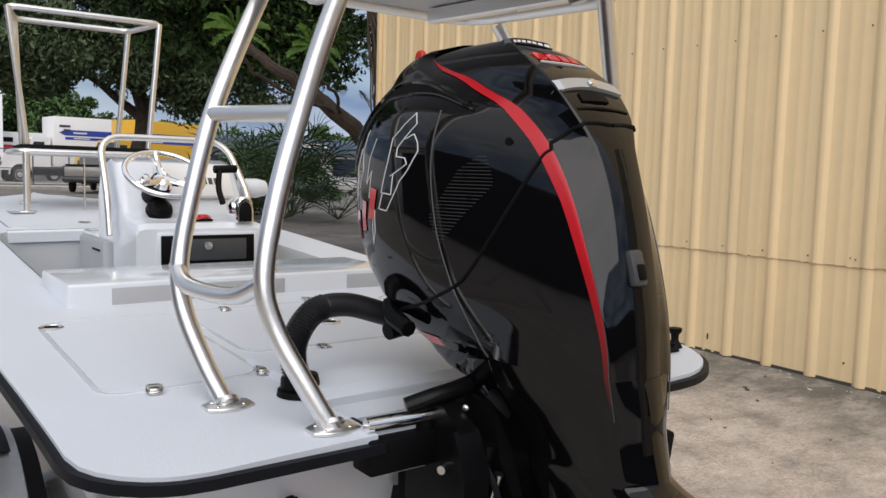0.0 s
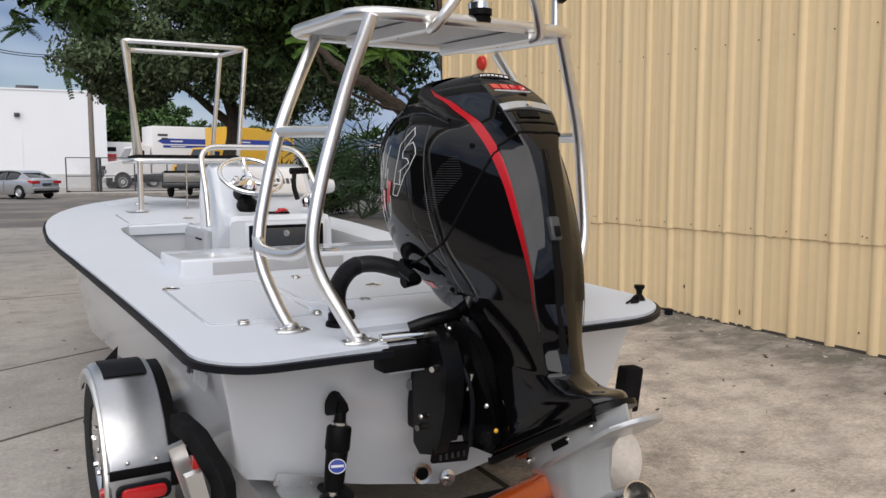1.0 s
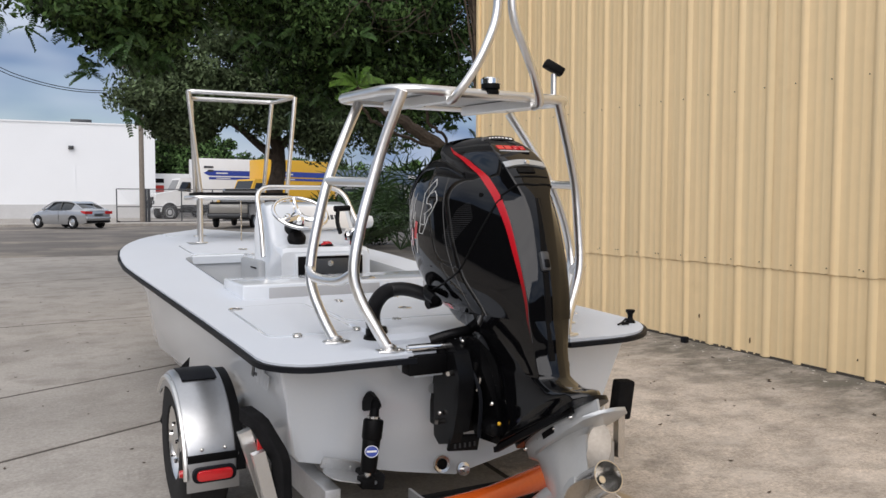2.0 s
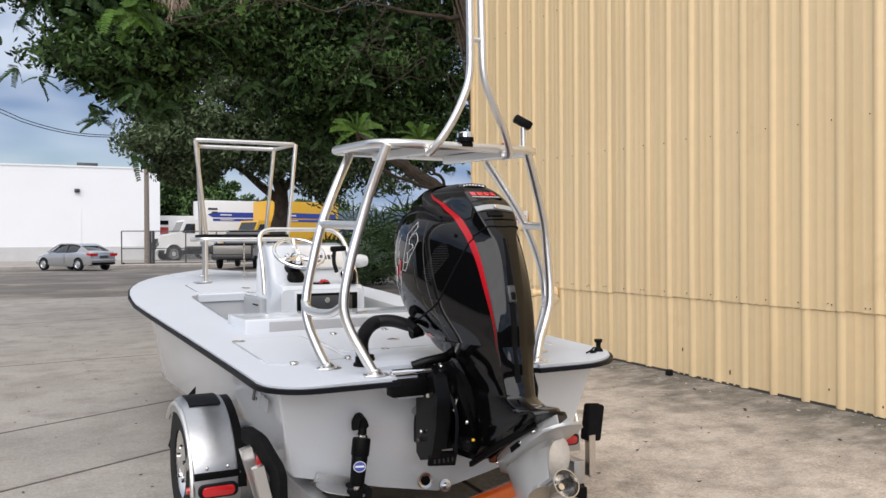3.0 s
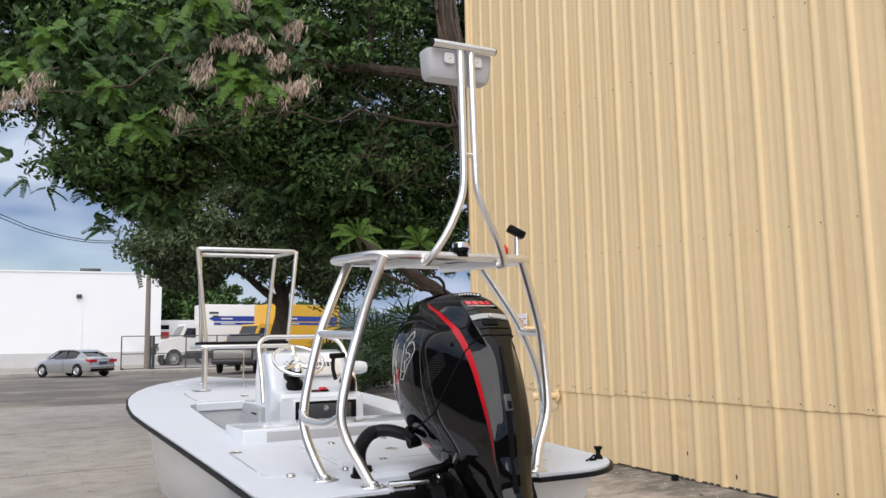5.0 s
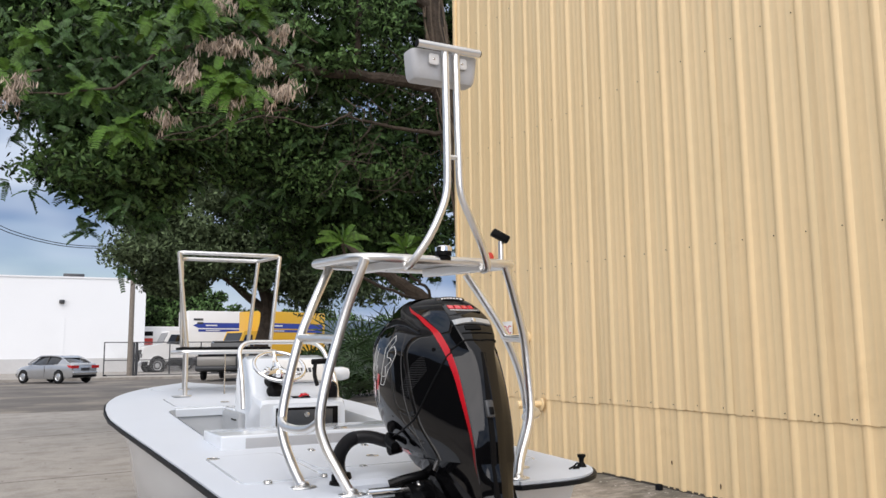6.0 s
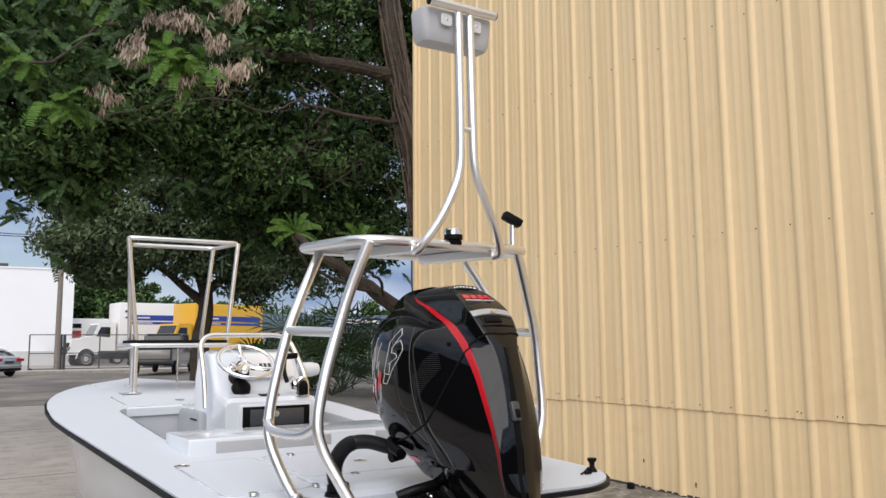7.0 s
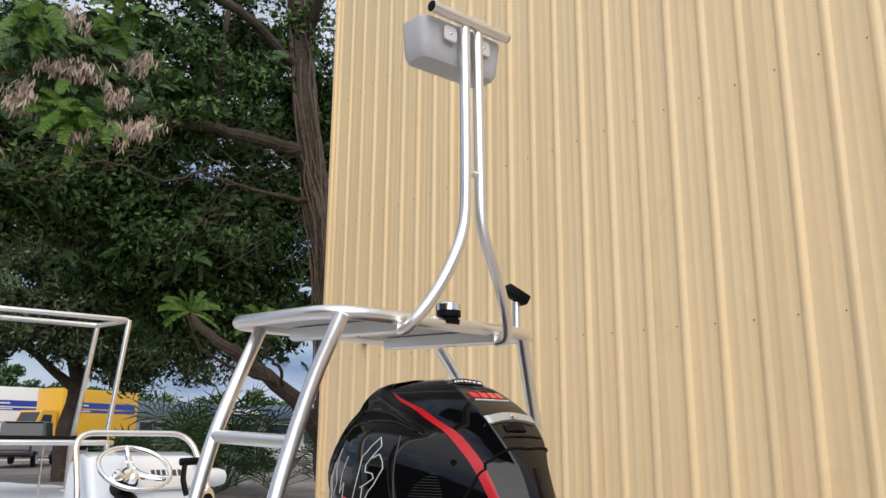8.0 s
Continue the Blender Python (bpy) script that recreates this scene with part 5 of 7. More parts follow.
        part("side_mark", tube([Vector([q * k for q, k in zip(on_cowl(c, z, 0.001), (s, 1, 1))]) for c, z in fine_line], 0.0010 if len(shape) in (4, 5) else 0.0013, 5), WHITEDECAL, body, "thin pale outlined decal")
    for c0, z0 in ((6.3, 1.175), (7.3, 1.197), (8.25, 1.225)):
        part("side_bar", ribbon([[(c0, z0), (c0 + 0.2, z0 + 0.035), (c0 + 0.4, z0 + 0.07)], [(c0 + 0.55, z0 + 0.0), (c0 + 0.7, z0 + 0.032), (c0 + 0.85, z0 + 0.064)]], s), RED, body, "red plain decal bar")
    part("screw_cap", move(lathe([(0.001, 0), (0.008, 0), (0.008, 0.003), (0.001, 0.003)], 10), Matrix.Translation(Vector([q * k for q, k in zip(on_cowl(14.8, 1.391, 0.0), (s, 1, 1))])) @ pose(0, 0, 0, 0, -90 * s, 25 * s)), MATTBLACK, body)


# handle and badges at the top of the back
def back_strip(us, z_of, half, lift, thick, slope=46.4):
    """A strip across the sloping back: tangent half width and lift along the slope's normal."""
    a = radians(slope)
    tan, nor = Vector((0, math.cos(a), math.sin(a))), Vector((0, -math.sin(a), math.cos(a)))
    rings = []
    for u in us:
        z = z_of(u)
        r = cowl_row(z)
        edge = max(0.0, abs(u) - r[6] * 0.9)
        c = Vector((u, r[7] - 0.011 + 0.009 * min(1.0, abs(u) / r[6]) + edge * 1.6, z))
        rings.append([tuple(c + tan * a + nor * b) for a, b in ((-half, lift), (half, lift), (half, lift + thick), (-half, lift + thick))])
    return loft(rings)


us = [-0.088 + 0.176 * i / 16 for i in range(17)]
handle = part("handle", back_strip(us, lambda u: 1.502 - 1.5 * u * u, 0.0125, -0.006, 0.013), SILVERPAINT, body, "silver rear handle")
part("handle_recess", back_strip([-0.046 + 0.0085 * i for i in range(9)], lambda u: 1.476 - 0.8 * u * u, 0.0105, -0.008, 0.0105), MATTBLACK, handle, "black finger recess")
part("handle_lip", back_strip([-0.080 + 0.160 * i / 12 for i in range(13)], lambda u: 1.456 - 0.9 * u * u, 0.0022, -0.006, 0.0078), MATTBLACK, handle)
part("emblem", move(lathe([(0.001, 0), (0.011, 0), (0.009, 0.004), (0.001, 0.005)], 14), Matrix.Translation((0, -0.181, 1.506)) @ pose(0, 0, 0, 46, 0, 0)), CHROME, handle)
for k in range(4):
    part("top_mark", back_strip([-0.060 + 0.030 * k, -0.048 + 0.030 * k, -0.036 + 0.030 * k], lambda u: 1.560, 0.013, -0.003, 0.0055, 33), RED, body, "red plain badge bar")
part("top_mark_edge", back_strip([-0.062 + 0.0155 * i for i in range(9)], lambda u: 1.5475, 0.0015, -0.003, 0.0055, 33), WHITEDECAL, body)
part("crown_slot", back_strip([-0.05 + 0.0125 * i for i in range(9)], lambda u: 1.5955, 0.011, -0.004, 0.006, 20), MATTBLACK, body, "black vent slot")
part("crown_lip", back_strip([-0.066 + 0.011 * i for i in range(13)], lambda u: 1.6000 - 1.8 * u * u, 0.0100, -0.012, 0.015, 62), GLOSSBLACK, body, "raised gloss lip")
for k in range(7):
    part("crown_letter", back_strip([-0.050 + 0.0148 * k, -0.0395 + 0.0148 * k], lambda u: 1.6000 - 1.8 * u * u, 0.0052, 0.0026, 0.0012, 62), WHITEDECAL, body, "small pale bar")
catch = part("catch", move(box(-0.018, 0.018, -0.010, 0.010, -0.034, 0.034, 0.008), Matrix.Translation((-0.017, -0.320, 1.168)) @ pose(0, 0, 0, -17, 0, 0)), GREYSATIN, body, "grey cowl catch")
part("catch_slot", move(box(-0.010, 0.010, -0.014, -0.006, -0.024, 0.006, 0.004), Matrix.Translation((-0.015, -0.320, 1.168)) @ pose(0, 0, 0, -17, 0, 0)), MATTBLACK, catch)
part("back_groove", loft([[(x + float(np.interp(z, [1.17, 1.38], [-0.016, -0.003])), cowl_row(z)[7] - 0.0065 + d, z) for x, d in ((-0.013, 0.004), (-0.010, -0.0012), (0.010, -0.0012), (0.013, 0.004))] for z in [0.84 + 0.03 * i for i in range(19)]]), MATTBLACK, body, "dark groove down the back")
part("lower_cowl", loft([[(u * (1 - d * 0.4), v + d * 0.06, z) for u, v, z in half + [(-u, v, z) for u, v, z in half[-2:0:-1]]] for d, half in ((0.03, cowl_half([0.975, 0.21, 0.03, 0.161, 0.083, -0.30, 0.041, -0.31])), (0.05, cowl_half([0.95, 0.175, 0.02, 0.154, 0.078, -0.28, 0.04, -0.29])), (0.08, cowl_half([0.928, 0.14, 0.0, 0.146, 0.07, -0.26, 0.035, -0.27])), (0.2, cowl_half([0.905, 0.08, -0.03, 0.128, 0.06, -0.25, 0.03, -0.26])))]), GLOSSBLACK, body, "gloss black lower tray")
# leg, skirt, mid section
LEG = [  # fold of the side panel, front edge, back corner, back edge: each u, v, z
    ((0.158, -0.085, 0.97), (0.150, 0.03, 0.955), (0.083, -0.328, 0.97), (0.041, -0.340, 0.97)),
    ((0.137, -0.104, 0.91), (0.130, -0.01, 0.895), (0.0745, -0.335, 0.91), (0.037, -0.354, 0.91)),
    ((0.118, -0.125, 0.86), (0.111, -0.037, 0.845), (0.070, -0.340, 0.86), (0.034, -0.360, 0.86)),
    ((0.100, -0.150, 0.80), (0.094, -0.066, 0.785), (0.066, -0.356, 0.80), (0.033, -0.376, 0.80)),
    ((0.098, -0.163, 0.770), (0.092, -0.084, 0.755), (0.0655, -0.366, 0.778), (0.0325, -0.388, 0.780)),
    ((0.095, -0.190, 0.705), (0.089, -0.12, 0.69), (0.064, -0.432, 0.757), (0.031, -0.450, 0.764)),
    ((0.095, -0.226, 0.625), (0.088, -0.168, 0.605), (0.062, -0.510, 0.764), (0.030, -0.535, 0.772)),
    ((0.096, -0.212, 0.572), (0.088, -0.166, 0.552), (0.059, -0.532, 0.748), (0.028, -0.552, 0.756)),
    ((0.096, -0.145, 0.503), (0.090, -0.130, 0.497), (0.057, -0.528, 0.724), (0.026, -0.546, 0.734)),
]


def leg_mesh():
    """The drive housing: one flat panel down each side, folded in at the front, flaring into a slanted skirt."""
    keys = np.array(LEG).reshape(len(LEG), 12)
    rings = []
    for i in range(len(keys) - 1):
        p0, p1, p2, p3 = keys[max(i - 1, 0)], keys[i], keys[i + 1], keys[min(i + 2, len(keys) - 1)]
        for t in ((0, 0.25, 0.5, 0.75) if i < len(keys) - 2 else (0, 0.5, 1.0)):
            q = 0.5 * (2 * p1 + (p2 - p0) * t + (2 * p0 - 5 * p1 + 4 * p2 - p3) * t * t + (3 * p1 - p0 - 3 * p2 + p3) * t ** 3)
            f, g, c, b = Vector(q[0:3]), Vector(q[3:6]), Vector(q[6:9]), Vector(q[9:12])
            half = [Vector((g.x * k, g.y + 0.012 * (1 - k), g.z)) for k in (0, 0.5, 0.9)]
            half += [g.lerp(f, 0.08), g.lerp(f, 0.5), g.lerp(f, 0.93), f.lerp(c, 0.015)]
            half += [f.lerp(c, k) for k in (0.25, 0.5, 0.75, 0.985)]
            half += [c.lerp(b, 0.12), c.lerp(b, 0.5), c.lerp(b, 0.9), Vector((b.x * 0.9, b.y - 0.002, b.z)), Vector((b.x * 0.4, b.y - 0.007, b.z)), Vector((0, b.y - 0.009, b.z))]
            rings.append([(-p.x, p.y, p.z) for p in half] + [(p.x, p.y, p.z) for p in half[-2:0:-1]])
    return loft(rings)


leg = part("leg", leg_mesh(), GLOSSBLACK, motor, "gloss black drive shaft housing")
leg.data.set_sharp_from_angle(angle=radians(75))
leg_faces = leg.modifiers.new("flat_faces", "WEIGHTED_NORMAL")
leg_faces.weight, leg_faces.keep_sharp = 50, True
part("skirt_edge", sweep([(-0.088, -0.125, 0.487), (-0.097, -0.150, 0.496), (-0.086, -0.30, 0.585), (-0.071, -0.43, 0.662), (-0.057, -0.535, 0.722)], [(-0.006, -0.013), (0.006, -0.013), (0.006, 0.007), (-0.006, 0.007)]), MATTBLACK, motor)
part("lower_cowl_trim", ribbon([[(7.8, z), (8.5, z), (9.2, z), (9.8, z)] for z in (0.973, 0.982, 0.990)], 1), RED, body, "red trim edge")
part("nose_inlet", tube(curve_points([(-0.165, 0.26, 1.03), (-0.20, 0.19, 1.015), (-0.205, 0.12, 1.0)], 5), 0.018, 8), MATTBLACK, motor)
part("flush_port", cyl((-0.12, 0.27, 0.975), (-0.165, 0.265, 0.965), 0.024, 0.02, 12), MATTBLACK, motor)

# gear case and propeller, tipped with the leg
GM = Matrix(((0, 1, 0, 0.0), (-0.84, 0, -0.543, -0.215), (0.543, 0, -0.84, 0.465), (0, 0, 0, 1)))
case = part("gear_case", move(loft([[(s, 0.050 * math.sin(math.pi * min(1, max(0, (s - a0) / (a1 - a0)))) ** 0.6 + 0.004, d) for s in [a0 + (a1 - a0) * i / 10 for i in range(11)]] + [(s, -0.050 * math.sin(math.pi * min(1, max(0, (s - a0) / (a1 - a0)))) ** 0.6 - 0.004, d) for s in [a1 - (a1 - a0) * i / 10 for i in range(11)]] for a0, a1, d in ((0.0, 0.47, -0.045), (0.0, 0.46, 0.0), (0.06, 0.36, 0.03), (0.07, 0.33, 0.08), (0.07, 0.31, 0.13), (0.05, 0.30, 0.17))]), GM), SILVERPAINT, motor, "silver gear case")
part("anti_vent_plate", move(plate([(0.10, -0.04), (0.06, 0.0), (0.10, 0.04), (0.22, 0.07), (0.38, 0.09), (0.48, 0.085), (0.52, 0.05), (0.53, 0.0), (0.52, -0.05), (0.48, -0.085), (0.38, -0.09), (0.22, -0.07)], 0.004, 0.016, 0.003), GM), SILVERPAINT, case, "silver plate over the propeller")
part("case_collar", move(plate([(p.x, p.y) for p in rounded([(0.0, -0.05, 0), (0.44, -0.08, 0), (0.47, 0, 0), (0.44, 0.08, 0), (0.0, 0.05, 0), (-0.03, 0, 0)], 0.05, 4, True)], -0.06, -0.044), GM), LEGBLACK, case)
part("torpedo", move(lathe([(0.002, -0.10), (0.02, -0.085), (0.042, -0.03), (0.05, 0.06), (0.053, 0.18), (0.05, 0.26), (0.045, 0.275)], 20), GM @ Matrix.Translation((0.0, 0, 0.165)) @ pose(0, 0, 0, 0, 90, 0)), SILVERPAINT, case)
part("skeg", move(loft([[(0.08, -0.008, 0.2), (0.30, -0.008, 0.2), (0.30, 0.008, 0.2), (0.08, 0.008, 0.2)], [(0.20, -0.003, 0.36), (0.33, -0.003, 0.36), (0.33, 0.003, 0.36), (0.20, 0.003, 0.36)]]), GM), SILVERPAINT, case)
for k in range(4):
    part("case_bolt", move(dome(0, 0, 0, 0.009, 1, 8), GM @ Matrix.Translation((0.05 + 0.11 * k, -0.036 - 0.006 * k, -0.025))), STEEL, case)
part("plate_slot", move(box(0.20, 0.27, -0.056, -0.045, -0.032, -0.012), GM), MATTBLACK, case)
prop = part("propeller_hub", move(loft([[(r * math.cos(2 * math.pi * i / 24), r * math.sin(2 * math.pi * i / 24), z) for i in range(24)] for r, z in ((0.044, 0.0), (0.047, 0.02), (0.047, 0.11), (0.051, 0.135), (0.047, 0.135), (0.042, 0.11), (0.040, 0.02))], True, True), GM @ Matrix.Translation((0.262, 0, 0.176)) @ pose(0, 0, 0, 0, 90, 0)), STEEL, motor, "stainless propeller hub")
part("prop_nut", move(cyl((0, 0, 0.03), (0, 0, 0.10), 0.018, 0.012, 8), GM @ Matrix.Translation((0.262, 0, 0.176)) @ pose(0, 0, 0, 0, 90, 0)), CHROME, prop)


def blade():
    b = bmesh.new()
    rows = []
    for i in range(9):
        t = i / 8
        r = 0.045 + 0.125 * t
        half = 0.040 * math.sin(math.pi * min(0.93, 0.25 + 0.62 * t)) ** 0.8 * (1 if t < 0.9 else 0.72)
        tw = radians(58 - 30 * t)
        row = []
        for j in range(7):
            q = (j / 6 * 2 - 1) * half
            row.append((r, q * math.cos(tw) + 0.0, q * math.sin(tw) + 0.035 * t))
        rows.append([b.verts.new(p) for p in row])
    for r0, r1 in zip(rows, rows[1:]):
        for j in range(6):
            b.faces.new((r0[j], r0[j + 1], r1[j + 1], r1[j]))
    bmesh.ops.recalc_face_normals(b, faces=list(b.faces))
    bmesh.ops.solidify(b, geom=list(b.faces), thickness=0.004)
    return b


for k in range(3):
    part("blade", move(blade(), GM @ Matrix.Translation((0.345, 0, 0.176)) @ pose(0, 0, 0, 0, 90, 0) @ pose(0, 0, 0, 0, 0, 16 + 120 * k)), BLADE, prop, "stainless propeller blade")

# clamp and swivel brackets
for s in (1, -1):
    br = part("clamp_bracket", loft([[(s * u, 0.09, 0.80), (s * u, 0.05, 0.865), (s * u, -0.03, 0.875), (s * u, -0.085, 0.845), (s * u, -0.11, 0.76), (s * u, -0.10, 0.66), (s * u, -0.075, 0.56), (s * u, -0.04, 0.50), (s * u, 0.05, 0.475), (s * u, 0.09, 0.50)] for u in (0.225, 0.219, 0.19, 0.184)]), LEGBLACK, motor, "black clamp bracket")
    for v, z in ((-0.05, 0.76), (0.04, 0.565)):
        part("bolt", cyl((s * 0.22, v, z), (s * 0.246, v - 0.012, z), 0.011, 0.009, 8), STEEL, br)
    part("bracket_rib", loft([[(s * u, -0.085, 0.84), (s * u, -0.125, 0.76), (s * u, -0.115, 0.65), (s * u, -0.085, 0.55), (s * u, -0.07, 0.56), (s * u, -0.09, 0.66), (s * u, -0.095, 0.76), (s * u, -0.07, 0.83)] for u in (0.236, 0.175)]), LEGBLACK, br)
part("jack_plate", box(-0.17, 0.17, 0.06, 0.24, 0.50, 0.79, 0.010), MATTBLACK, motor, "black jack plate")
part("swivel_bracket", loft([[(-0.13, 0.04, 0.89), (0.13, 0.04, 0.89), (0.12, -0.06, 0.875), (-0.12, -0.06, 0.875)], [(-0.15, 0.04, 0.80), (0.15, 0.04, 0.80), (0.13, -0.10, 0.77), (-0.13, -0.10, 0.77)], [(-0.12, 0.02, 0.64), (0.12, 0.02, 0.64), (0.095, -0.15, 0.62), (-0.095, -0.15, 0.62)], [(-0.10, 0.0, 0.50), (0.10, 0.0, 0.50), (0.075, -0.14, 0.50), (-0.075, -0.14, 0.50)]]), LEGBLACK, motor, "black swivel bracket")
part("swivel_knuckle", box(-0.145, -0.085, -0.19, -0.11, 0.55, 0.60, 0.014), LEGBLACK, motor)
part("tilt_ram", cyl((-0.165, -0.02, 0.54), (-0.14, -0.07, 0.80), 0.024, 0.024, 14), LEGBLACK, motor, "black tilt ram")
part("comb_plate", move(box(-0.062, 0.062, -0.008, 0.008, -0.03, 0.03, 0.004), Matrix.Translation((-0.165, -0.03, 0.495)) @ pose(0, 0, 0, 8, 6, 0)), MATTBLACK, motor)
for k in range(5):
    part("comb_slot", box(-0.208 + 0.020 * k, -0.202 + 0.020 * k, -0.043, -0.035, 0.480, 0.496), SLAT, motor)
part("trim_ram", cyl((-0.15, -0.10, 0.70), (-0.145, -0.115, 0.75), 0.010, 0.010, 12), STEEL, motor, "steel trim ram")
part("steering_rod", cyl((-0.365, 0.02, 0.846), (-0.20, 0.01, 0.848), 0.015, 0.015, 12), CHROME, motor, "polished steering rod")
part("steering_block", box(-0.372, -0.22, -0.01, 0.06, 0.752, 0.822, 0.006), MATTBLACK, motor, "black bracket block")
part("steering_arm", tube(curve_points([(-0.275, 0.02, 0.868), (-0.22, 0.0, 0.886), (-0.14, -0.0, 0.898), (-0.05, 0.02, 0.91)], 4), 0.019, 10), LEGBLACK, motor)
part("steering_pivot", cyl((-0.225, 0.03, 0.80), (-0.225, 0.03, 0.868), 0.028, 0.028, 14, True, 0.005), MATTBLACK, motor)
for q in ((-0.18, -0.05, 0.87, 0.008), (-0.12, -0.155, 0.66, 0.009), (-0.235, 0.02, 0.60, 0.009)):
    part("fitting", dome(q[0], q[1], q[2], q[3], 1, 8), STEEL, motor)
part("grease_cap", dome(-0.115, -0.195, 0.598, 0.007, 1, 8), YELLOWPAINT, motor, "yellow grease cap")
for s in (1, -1):
    part("cable", tube(curve_points([(s * 0.16, 0.03, 0.87), (s * 0.185, -0.07, 0.82), (s * 0.155, -0.13, 0.70), (s * 0.14, -0.10, 0.53)], 5), 0.007, 7), RUBBER, motor, "black cable")

# rigging hose, ribbed
hose = thing("rigging_hose", BOAT, "thick ribbed black rigging hose from deck to motor", "hose")
hp = curve_points([(-0.375, 0.30, 0.855), (-0.385, 0.315, 0.915), (-0.368, 0.33, 0.97), (-0.315, 0.345, 1.015), (-0.24, 0.34, 1.022), (-0.16, 0.32, 1.0), (-0.09, 0.30, 0.975)], 20)
part("tube", tube(hp, 0.0265, 14, taper=[1.0 + (0.16 * (i % 2) if i < 0.55 * len(hp) else 0.02 * (i % 2) + 0.04) for i in range(len(hp))]), HOSE, hose)
part("collar", cyl((-0.375, 0.30, 0.856), (-0.377, 0.302, 0.885), 0.044, 0.040, 16, True, 0.004), MATTBLACK, hose)


# ---- boat trailer ----
def wheel_parts(parent, u, v, z, r, w, rim_mat, side, dish=1.0, sunk=0.0):
    ty = part("tyre", move(loft([[(rr * math.cos(2 * math.pi * i / 32), rr * math.sin(2 * math.pi * i / 32), zz) for i in range(32)] for rr, zz in ((r * 0.62 * dish, -w / 2 + 0.01), (r * 0.75, -w / 2), (r * 0.93, -w / 2 + 0.012), (r, -w / 2 + 0.035), (r, w / 2 - 0.035), (r * 0.93, w / 2 - 0.012), (r * 0.75, w / 2), (r * 0.62 * dish, w / 2 - 0.01), (r * 0.60 * dish, w / 2 - 0.05 - sunk))], True, True), Matrix.Translation((u, v, z)) @ pose(0, 0, 0, 0, 90 * side, 0)), TYRE, parent)
    hub = Matrix.Translation((u - side * sunk, v, z)) @ pose(0, 0, 0, 0, 90 * side, 0)
    rim = part("rim", move(loft([[(rr * dish * r * math.cos(2 * math.pi * i / 30), rr * dish * r * math.sin(2 * math.pi * i / 30), zz) for i in range(30)] for rr, zz in ((0.64, w / 2 - 0.004), (0.62, w / 2 + 0.004), (0.58, w / 2 - 0.004), (0.52, w / 2 - 0.03), (0.30, w / 2 - 0.01), (0.16, w / 2 + 0.006), (0.02, w / 2 + 0.01))], False, True), hub), rim_mat, ty)
    for k in range(5):
        a = 2 * math.pi * k / 5
        part("lug_nut", move(cyl((0.26 * r * math.cos(a), 0.26 * r * math.sin(a), w / 2 - 0.005), (0.26 * r * math.cos(a), 0.26 * r * math.sin(a), w / 2 + 0.014), 0.012, 0.010, 6), hub), CHROME, rim)


